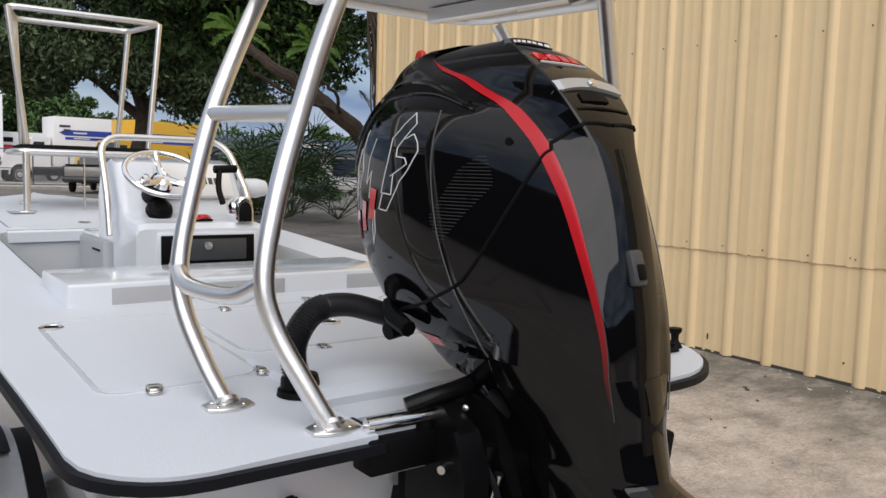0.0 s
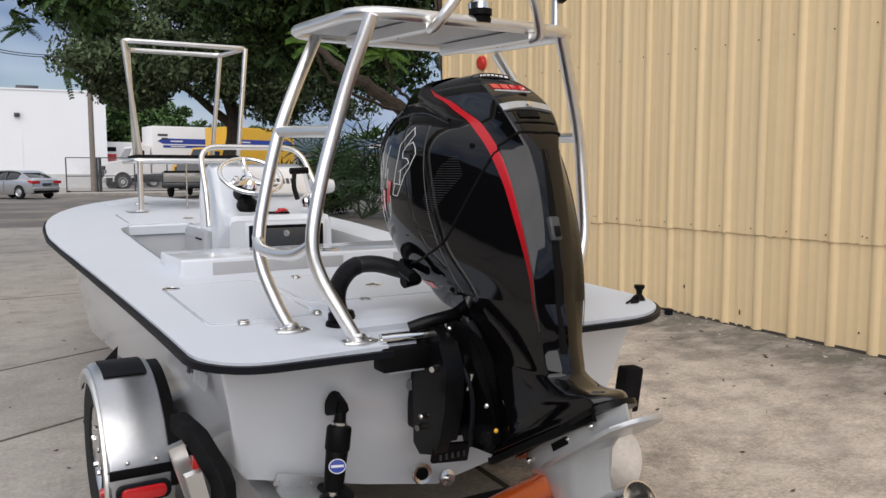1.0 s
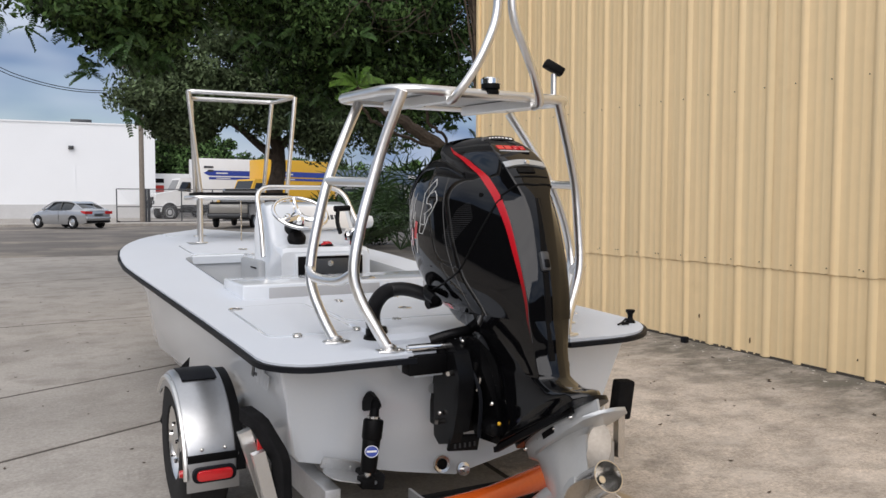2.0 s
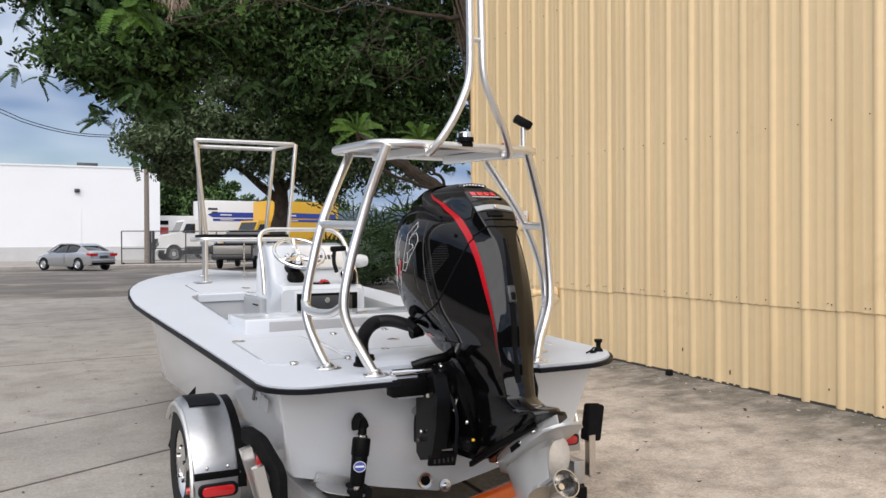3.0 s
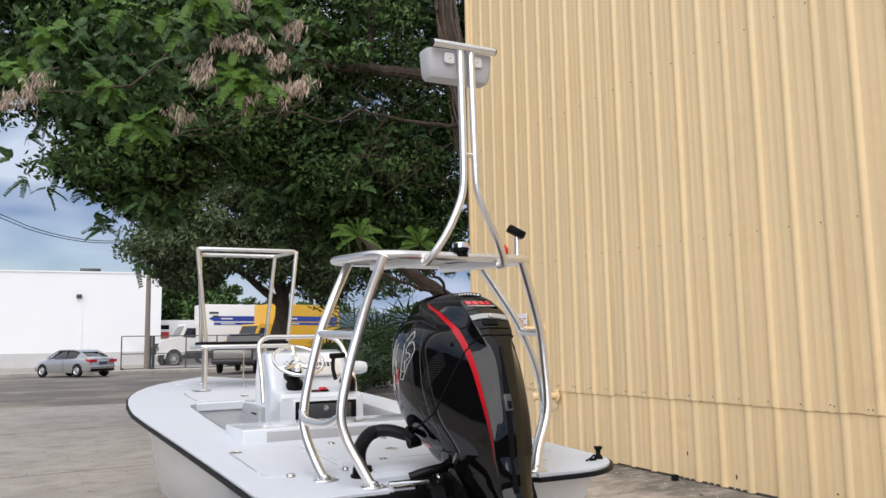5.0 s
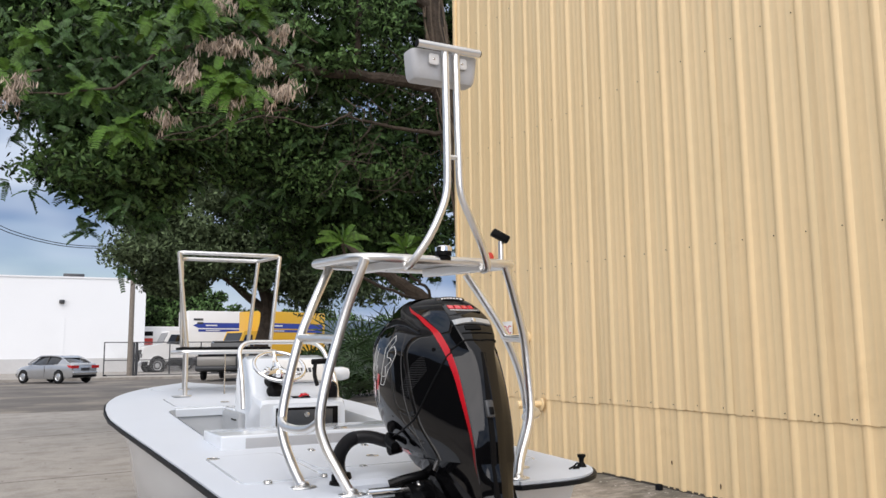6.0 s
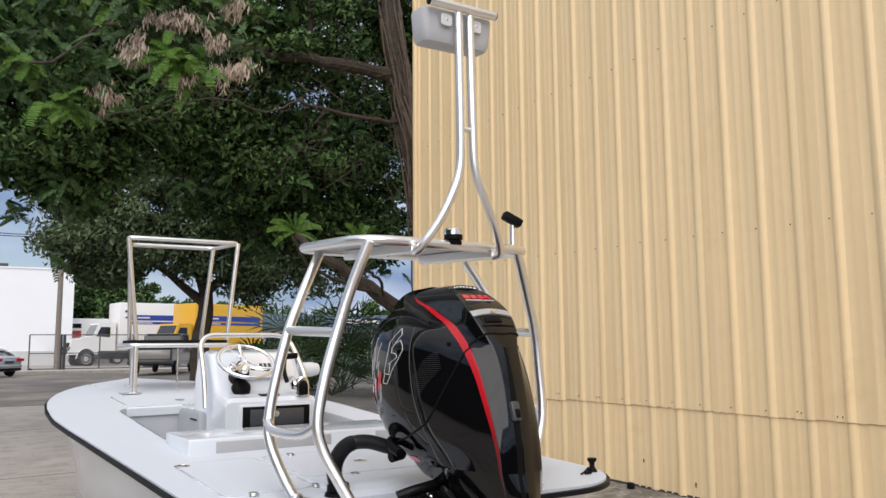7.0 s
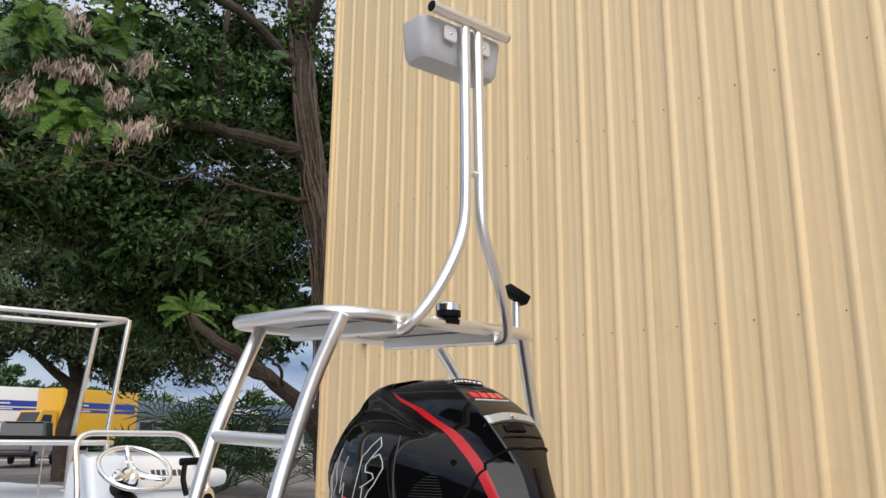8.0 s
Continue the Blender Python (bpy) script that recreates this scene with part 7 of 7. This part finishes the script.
for k in range(9):
    part("shop_window", box(25.5 + 4.6 * k, 28.6 + 4.6 * k, 83.9, 84.05, 0.9, 2.9), CARGLASS, shop, "dark shop window")
    part("window_frame", box(25.4 + 4.6 * k, 28.7 + 4.6 * k, 83.94, 84.0, 2.9, 3.05), WHITEPAINT, shop)
part("sign_bar", box(33, 38, 82.3, 82.42, 3.9, 4.4), WHITEDECAL, shop, "white plain sign bar")
tagged(part("sidewalk", box(-60, 60, 50.3, 53.2, -0.1, 0.13, 0.02), CONCRETE, None, "", False), "pale concrete sidewalk across the street", "pavement", kind="structure")
tagged(part("far_yard", box(-60, 80, 53.2, 72.5, -0.1, 0.05), CONCRETE, None, "", False), "pale concrete yard behind the gate", "pavement", kind="structure")

pole = tagged(part("utility_pole", cyl((3.48, 53.8, 0), (3.48, 53.8, 11.0), 0.17, 0.13, 12), WOODPOLE), "tall weathered wooden utility pole", "pole")
part("crossarm", box(2.46, 4.56, 53.7, 53.85, 9.8, 9.95), WOODPOLE, pole)
for k in range(2):
    tagged(part("overhead_cable", tube(curve_points([(-26, 40.0, 17.2 - 0.3 * k), (-13, 45.0, 12.0 - 0.28 * k), (-4.9, 50.0, 9.2 - 0.2 * k), (-3.2, 51.0, 8.6 - 0.17 * k), (-1.3, 52.0, 8.24 - 0.14 * k), (0.43, 53.0, 8.2 - 0.13 * k), (2.3, 53.7, 8.37 - 0.11 * k), (3.48, 53.8, 8.7 - 0.1 * k)], 10), 0.024, 5), RUBBER), "black overhead cable sagging to the pole", "cable", "overhead cables")


# ---- trees and planting ----
def limb(name, pts, r0, r1, parent, material=BARK):
    line = curve_points(pts, 5)
    n = len(line)
    line = [p + Vector((random.uniform(-1, 1), random.uniform(-1, 1), random.uniform(-1, 1))) * 0.03 * (1 if 0 < i < n - 1 else 0) for i, p in enumerate(line)]
    return part(name, tube(line, 1.0, 9, taper=[r0 + (r1 - r0) * (i / (n - 1)) ** 0.8 for i in range(n)]), material, parent)


def leaf_cloud(rng, centres, radii, count, size, flat=0.6):
    """Small bent leaves scattered in uneven clumps: vertices and faces."""
    c = np.array(centres)
    r = np.array(radii)
    pick = rng.integers(0, len(c), count)
    d = rng.normal(size=(count, 3))
    d /= np.linalg.norm(d, axis=1)[:, None]
    rad = rng.random(count) ** 0.45
    p = c[pick] + d * (rad * r[pick])[:, None] * np.array([1, 1, flat])
    a = rng.normal(size=(count, 3)) + np.array([0, 0, -0.4])
    a /= np.linalg.norm(a, axis=1)[:, None]
    b = np.cross(a, rng.normal(size=(count, 3)))
    b /= np.linalg.norm(b, axis=1)[:, None]
    s = size * rng.uniform(0.6, 1.35, count)[:, None]
    v = np.stack([p - a * s, p + b * s * 0.42, p + a * s, p - b * s * 0.42], 1).reshape(-1, 3)
    i = np.arange(count)[:, None] * 4
    return v, (i + np.array([0, 1, 2, 3])).tolist()


def clumps(rng, centre, spread, n, r):
    """Centres and radii of n clumps inside an ellipsoid, thicker near its skin."""
    d = rng.normal(size=(n, 3))
    d /= np.linalg.norm(d, axis=1)[:, None]
    k = rng.uniform(0.2, 1.0, n)[:, None]
    return np.array(centre) + d * k * np.array(spread), rng.uniform(0.6, 1.25, n) * r


def tree(name, base, trunk, limbs, ellipsoids, leaf_mat, count, size, seed, label, clump_r):
    rng = np.random.default_rng(seed)
    t = thing(name, pose(*base), label, "tree")
    limb("trunk", trunk[0], trunk[1], trunk[2], t)
    for pts, r0, r1 in limbs:
        limb("branch", pts, r0, r1, t)
    cs, rs = [], []
    for centre, spread, n in ellipsoids:
        a, b = clumps(rng, centre, spread, n, clump_r)
        cs.append(a), rs.append(b)
    v, f = leaf_cloud(rng, np.concatenate(cs), np.concatenate(rs), count, size)
    tagged(raw("crown", v, f, leaf_mat, t), kind="stuff")
    return t


tree("oak_tree", (7.0, 30.5, 0), ([(0, 0, -0.1), (-0.1, 0, 1.6), (0.1, 0, 3.2), (-0.3, 0.1, 5.0), (-0.4, 0, 7.5)], 0.42, 0.16),
     [([(0.1, 0, 3.0), (-1.6, 0.4, 4.4), (-4.0, 0.2, 5.8)], 0.2, 0.05), ([(0.0, 0, 3.4), (1.8, -0.6, 5.0), (4.2, -0.5, 6.0)], 0.2, 0.05), ([(-0.3, 0, 5.0), (-1.2, -2.2, 6.6), (-1.5, -4.0, 7.4)], 0.14, 0.04), ([(-0.35, 0, 5.5), (1.0, 2, 7.2), (2.0, 3, 8.4)], 0.14, 0.04)],
     [((0.2, 0, 7.4), (5.9, 4.6, 3.0), 150), ((-3.5, -1.0, 5.6), (2.2, 2.2, 1.6), 34), ((3.6, -0.5, 5.2), (3.0, 2.5, 1.6), 44), ((0, -1.5, 5.4), (3.0, 1.6, 1.2), 24), ((0, 0, 11), (5, 4.5, 3.0), 60), ((-3.6, -1.0, 4.8), (1.2, 1.4, 1.0), 44), ((-3.4, -1.0, 4.1), (0.9, 1.1, 0.4), 20), ((-2.6, -1.0, 4.9), (1.2, 1.2, 0.7), 22), ((1.5, -1.5, 4.1), (0.6, 1.0, 1.0), 26)], LEAF_O, 185000, 0.10, 11, "broad dark green oak tree across the yard", 1.0)
for k, (x, y, h, sx) in enumerate(((12.0, 92, 9.6, 4.2), (9.6, 95, 9.0, 3.2), (19, 110, 8, 7), (34, 118, 8, 8), (48, 112, 8, 8), (9.0, 108, 8.0, 5.0))):
    tree("far_tree", (x, y, 0), ([(0, 0, -0.1), (0.1, 0, 2), (0, 0, 4.5)], 0.35, 0.15), [([(0, 0, 3), (1.2, 0, 4.5)], 0.15, 0.05)], [((0, 0, h * 0.68), (sx, sx * 0.8, h * 0.36), 40)], LEAF_A, 9000, 0.28, 20 + k, "dark green tree far behind the trucks", 1.5)


def frond(rng, at, way, length, v, f, leaf=0.055, pairs=11, face=(0, 0, 1)):
    """One feathery leaf: pairs of drooping leaflets along a bent rib."""
    way = Vector(way).normalized()
    side = way.cross(Vector(face))
    side = side.normalized() if side.length > 0.1 else Vector((1, 0, 0))
    up = side.cross(way)
    for i in range(pairs):
        t = (i + 1) / pairs
        p = Vector(at) + way * (length * t) - Vector((0, 0, 1)) * (0.35 * length * t * t)
        w = leaf * (1.0 - 0.55 * abs(t - 0.45)) * 2.6
        for s in (-1, 1):
            d = (side * s + way * 0.35 + up * rng.uniform(-0.25, 0.1)).normalized()
            e = way * (length / pairs * 0.56)
            n = len(v)
            v += [tuple(p - e), tuple(p + d * w * 0.6 - e * 1.1), tuple(p + d * w), tuple(p + d * w * 0.5 + e * 1.2), tuple(p + e)]
            f.append((n, n + 1, n + 2, n + 3, n + 4))


YOUNG = [((-5.30, -4.6, 4.62), 20), ((-5.46, -4.55, 4.70), 12), ((-5.12, -4.6, 4.66), 12), ((-6.16, -4.6, 5.25), 12), ((-5.73, -4.6, 5.45), 16), ((-5.01, -4.6, 5.72), 14), ((-5.78, -4.6, 5.72), 14), ((-4.87, -4.6, 6.0), 12),
         ((-6.33, -3.2, 4.38), 14), ((-6.45, -3.2, 4.30), 8), ((-7.86, -3.2, 4.93), 14), ((-6.94, -3.2, 4.89), 14), ((-6.73, -3.2, 5.94), 14), ((-7.5, -3.2, 5.5), 12)]
PODS = [(-5.51, -4.5, 5.20), (-5.36, -4.5, 5.22), (-5.2, -4.5, 5.22), (-5.8, -4.5, 4.70), (-5.76, -4.5, 4.86), (-4.62, -4.5, 4.75), (-4.75, -4.5, 4.66), (-5.29, -4.55, 4.50), (-5.38, -4.5, 5.78), (-4.7, -4.5, 5.5), (-4.9, -4.5, 5.05), (-5.95, -3.3, 4.55), (-7.69, -3.3, 4.85), (-7.97, -3.3, 4.55), (-7.8, -3.3, 4.66)]


def feathery_tree():
    rng = np.random.default_rng(5)
    t = thing("earpod_tree", pose(7.1, 13.2, 0), "tall feathery-leaved tree with dry pods beside the building", "tree")
    limb("trunk", [(0.75, 0.3, -0.1), (0.55, 0.2, 1.6), (0.42, 0.1, 3.2), (0.15, 0, 4.8), (-0.32, 0, 6.96), (-0.65, 0, 9.2), (-0.8, 0, 11.5)], 0.36, 0.17, t)
    limb("branch", [(0.6, 0.2, 1.2), (-0.34, 0.0, 2.09), (-1.23, 0.0, 2.72), (-1.86, 0.0, 3.06), (-2.3, 0.4, 3.6)], 0.19, 0.06, t)
    limb("branch", [(-0.3, 0, 6.5), (-0.6, 0, 6.72), (-1.94, -0.1, 6.73), (-3.04, -0.2, 6.67), (-4.6, -0.4, 7.0)], 0.17, 0.06, t)
    limb("branch", [(-0.1, 0, 5.8), (-1.2, -0.1, 5.72), (-2.4, -0.2, 5.85)], 0.06, 0.022, t)
    limb("branch", [(-2.18, -0.1, 6.75), (-2.2, -0.2, 7.6), (-2.1, -0.2, 9.4)], 0.07, 0.05, t)
    limb("branch", [(-0.6, 0, 8.4), (-2.6, -0.8, 8.8), (-5.4, -1.2, 8.3), (-8.4, -1.3, 7.6)], 0.11, 0.04, t)
    limb("branch", [(-0.5, 0, 9), (-1.0, -2.0, 9.8), (-2.2, -4.0, 10.0)], 0.12, 0.04, t)
    limb("branch", [(-2.4, -0.4, 5.85), (-3.1, -0.6, 5.45), (-4.2, -1.1, 5.4), (-5.2, -1.2, 4.85), (-6.4, -1.4, 4.75)], 0.022, 0.008, t)
    limb("branch", [(-4.6, -0.4, 7.0), (-6.0, -1.2, 6.2), (-8.0, -1.5, 5.4)], 0.05, 0.012, t)
    cs, rs = [], []
    for centre, spread, n in (((-3.6, 0.6, 7.6), (3.6, 1.6, 2.2), 96), ((-6.3, 0.0, 6.6), (2.2, 1.5, 1.7), 60), ((-2.6, 0.6, 10.4), (4.4, 2.4, 2.2), 66), ((-2.8, 1.2, 5.4), (2.8, 1.4, 1.4), 64), ((-5.9, 0.2, 5.2), (1.6, 1.2, 1.1), 60), ((-7.0, 0.2, 6.0), (1.4, 1.0, 1.2), 40), ((-8.4, 0.2, 7.4), (2.0, 1.4, 1.5), 44), ((-0.4, 1.8, 4.0), (1.4, 0.8, 1.6), 30), ((0.3, 3.0, 6.6), (2.2, 1.2, 3.4), 60), ((-8.9, -0.5, 5.7), (0.8, 0.8, 0.7), 24), ((-6.75, 0.0, 4.45), (1.0, 0.8, 0.42), 34), ((-6.1, 0.1, 4.2), (0.9, 0.8, 0.4), 26), ((-0.6, 2.8, 9.6), (1.2, 0.8, 1.0), 40), ((1.3, 2.8, 8.8), (1.0, 0.8, 1.4), 40), ((-2.2, 2.2, 4.3), (2.2, 0.8, 1.1), 60)):
        a, b = clumps(rng, centre, spread, n, 0.74)
        cs.append(a), rs.append(b)
    centres, radii = np.concatenate(cs), np.concatenate(rs)
    v, f = leaf_cloud(rng, centres, radii * 0.92, 220000, 0.064, 0.42)
    tagged(raw("crown", v, f, LEAF_A, t), kind="stuff")
    v, f = [], []
    for c, r in zip(centres, radii):
        for k in range(4):
            d = rng.normal(size=3)
            d[2] = abs(d[2]) * 0.3 - 0.15
            at = c + rng.normal(size=3) * r * 0.45
            for j in range(4):
                e = d + rng.normal(size=3) * 0.6
                frond(rng, at, e, rng.uniform(0.20, 0.36), v, f, 0.027, 12, tuple(rng.normal(size=3) * 0.5 + np.array([0, -0.6, 0.7])))
    tagged(raw("feathery_leaves", v, f, LEAF_B, t), kind="stuff")
    v, f = [], []
    for at, n in YOUNG:
        for j in range(n):
            a = 2 * math.pi * j / n + rng.uniform(-0.3, 0.3)
            way = (math.cos(a), rng.uniform(-0.6, 0.2), 0.6 * math.sin(a) - 0.05)
            frond(rng, np.array(at) + rng.normal(size=3) * np.array([0.09, 0.08, 0.06]), way, rng.uniform(0.18, 0.32), v, f, 0.034, 15, tuple(rng.normal(size=3) * 0.4 + np.array([0, -0.7, 0.9])))
    tagged(raw("young_leaves", v, f, LEAF_C, t, "bright young leaves"), kind="stuff")
    # dry pods hanging in tufts
    v, f = [], []
    for at in PODS:
        for j in range(26):
            top = np.array(at) + rng.normal(size=3) * np.array([0.085, 0.09, 0.06])
            for q in range(6):
                p = top + rng.normal(size=3) * 0.018
                L, w, lean = rng.uniform(0.05, 0.13), rng.uniform(0.006, 0.012), rng.normal() * 0.03
                a = rng.uniform(0, math.pi)
                n = len(v)
                dx, dy = w * math.cos(a), w * math.sin(a)
                v += [(p[0] - dx * 0.4, p[1] - dy * 0.4, p[2]), (p[0] + dx * 0.4, p[1] + dy * 0.4, p[2]), (p[0] + dx + lean * 0.6, p[1] + dy, p[2] - L * 0.6), (p[0] + lean, p[1], p[2] - L), (p[0] - dx + lean * 0.6, p[1] - dy, p[2] - L * 0.6)]
                f.append((n, n + 1, n + 2, n + 3, n + 4))
    tagged(raw("seed_pod", v, f, POD, t, "dry grey-brown hanging pods"), kind="stuff")
    # the bough that carries them towards the yard
    limb("branch", [(-4.6, -0.4, 7.0), (-5.1, -2.2, 6.6), (-5.3, -3.6, 5.9), (-5.35, -4.4, 5.1)], 0.06, 0.012, t)
    limb("branch", [(-5.2, -3.0, 6.2), (-5.9, -3.4, 5.6), (-6.6, -3.2, 4.9), (-7.6, -3.2, 4.7)], 0.035, 0.010, t)
    limb("branch", [(-5.3, -3.6, 5.9), (-5.0, -4.2, 5.6), (-4.7, -4.4, 5.0)], 0.025, 0.008, t)
    limb("branch", [(-4.5, -4.2, 4.55), (-5.0, -4.3, 4.45), (-5.6, -4.2, 4.2), (-6.1, -4.0, 4.05)], 0.012, 0.006, t)
    v, f = [], []
    near, size = clumps(rng, (-5.5, -3.9, 5.5), (1.5, 0.5, 0.9), 40, 0.34)
    side, more = clumps(rng, (-7.0, -2.9, 5.3), (1.3, 0.5, 0.9), 36, 0.36)
    for c, r in zip(np.concatenate([near, side]), np.concatenate([size, more])):
        for k in range(9):
            d = rng.normal(size=3)
            d[2] = -abs(d[2]) * 0.4
            frond(rng, c + rng.normal(size=3) * r * 0.5, d, rng.uniform(0.16, 0.30), v, f, 0.026, 13, tuple(rng.normal(size=3) * 0.5 + np.array([0, -0.6, 0.7])))
    tagged(raw("bough_leaves", v, f, LEAF_B, t), kind="stuff")
    # woody vines climbing the trunk
    vines = bmesh.new()
    for k in range(34):
        z, a, line = rng.uniform(1.5, 6.5), rng.uniform(2.6, 6.2), []
        for j in range(9):
            zz = z + j * 0.42
            x, y = np.interp(zz, [1.6, 3.2, 4.8, 6.96, 9.2, 11.5], [0.55, 0.42, 0.15, -0.32, -0.65, -0.8]), np.interp(zz, [1.6, 3.2, 4.8], [0.2, 0.1, 0.0])
            rad = 0.36 - 0.19 * (max(zz, 0.1) / 11.5) ** 0.8 + 0.01 + 0.035 * rng.random()
            a += rng.normal() * 0.22
            line.append((x + rad * math.cos(a), y + rad * math.sin(a), zz))
        r = rng.uniform(0.008, 0.022)
        join(vines, tube(curve_points(line, 3), r, 5))
    tagged(part("vine", vines, VINE, t, "grey-brown woody vine stems"), kind="stuff")
    # bare crooked twigs hanging inside the crown
    trng = np.random.default_rng(8)
    twigs = bmesh.new()
    for k in range(66):
        if k % 3:
            p = Vector((trng.uniform(-2.6, -0.1), trng.uniform(-0.7, 0.0), trng.uniform(4.3, 7.2)))
        else:
            p = Vector((trng.uniform(-6.4, -2.4), trng.uniform(-1.6, -1.0), trng.uniform(5.2, 7.0)))
        way = Vector((trng.uniform(-1, 0.6), trng.uniform(-0.3, 0.2), trng.uniform(-0.9, 0.5)))
        line = [p.copy()]
        for j in range(6):
            way += Vector((trng.normal() * 0.3, trng.normal() * 0.15, trng.normal() * 0.3 - 0.06))
            p = p + way.normalized() * trng.uniform(0.10, 0.24)
            line.append(p.copy())
        r = trng.uniform(0.006, 0.012)
        join(twigs, tube(curve_points(line, 3), 1.0, 5, taper=[r * (1 - 0.6 * i / 18) for i in range(19)]))
    tagged(part("twig", twigs, BARK, t, "bare grey-brown twigs"), kind="stuff")
    # two fresh shoots low down
    for x, y, z in ((-3.20, -2.5, 3.10), (-2.15, -2.5, 3.02)):
        v, f = [], []
        for j in range(11):
            a = math.pi * (-0.15 + 1.3 * j / 10) + rng.uniform(-0.12, 0.12)
            frond(rng, (x, y, z), (math.cos(a), rng.uniform(-0.4, 0.2), math.sin(a) + 0.25), rng.uniform(0.30, 0.46), v, f, 0.028, 16, tuple(rng.normal(size=3) * 0.5 + np.array([0, -1.0, 0.6])))
        raw("shoot_leaves", v, f, LEAF_C, t, "bright young leaves")
        limb("shoot_stem", [(x, y, z + 0.05), (x + 0.3, y + 0.5, z - 0.35), (x + 0.9, y + 1.2, z - 0.5), (-0.6, 0.0, 2.3)], 0.02, 0.03, t)
    return t


feathery_tree()


def palmetto(at, scale, seed):
    rng = np.random.default_rng(seed)
    p = thing("palmetto", pose(*at), "dark green palmetto shrub by the yard edge", "shrub", "palmettos")
    v, f = [], []
    for i in range(16):
        a, e = rng.uniform(0, 2 * math.pi), rng.uniform(0.25, 1.3)
        d = Vector((math.cos(a) * math.cos(e), math.sin(a) * math.cos(e), math.sin(e)))
        L = scale * rng.uniform(0.7, 1.25)
        tip = d * L
        part("stem", tube([(0, 0, 0), tuple(tip * 0.5 + Vector((0, 0, 0.05))), tuple(tip)], 0.012, 5), PALM, p)
        side = d.cross(Vector((0, 0, 1))).normalized()
        up = side.cross(d)
        for k in range(12):
            b = radians(-105 + 210 * k / 11)
            w = d * math.cos(b) + side * math.sin(b)
            ln = scale * 0.55 * (0.75 + 0.25 * math.cos(b))
            q = (side * math.cos(b) - d * math.sin(b)) * 0.030
            n = len(v)
            end = tip + w * ln - Vector((0, 0, 0.18 * ln))
            v += [tuple(tip - q * 0.4), tuple(tip + w * ln * 0.5 - q), tuple(end), tuple(tip + w * ln * 0.5 + q + up * 0.01)]
            f.append((n, n + 1, n + 2, n + 3))
    tagged(raw("fan_leaves", v, f, PALM, p), kind="stuff")


for k, (x, y, s) in enumerate(((7.6, 22.0, 1.1), (8.6, 21.2, 1.2), (9.4, 22.5, 1.2), (10.4, 21.4, 1.1), (8.1, 23.2, 1.5), (9.9, 23.6, 1.6), (6.9, 22.8, 0.9))):
    palmetto((x, y, 0.0), s * 1.45, 40 + k)
rng_h = np.random.default_rng(77)
hedge = thing("hedge", pose(9.2, 24.4, 0), "dense dark shrubs behind the palmettos", "shrub")
hv, hf = leaf_cloud(rng_h, *clumps(rng_h, (0, 0, 0.9), (3.0, 0.8, 0.7), 40, 0.5), 16000, 0.06)
tagged(raw("foliage", hv, hf, LEAF_A, hedge), kind="stuff")
for k in range(6):
    limb("stem", [(-2.2 + 0.9 * k, 0, 0), (-2.1 + 0.9 * k, 0.1, 0.6), (-2.3 + 0.9 * k, 0, 1.2)], 0.03, 0.01, hedge)
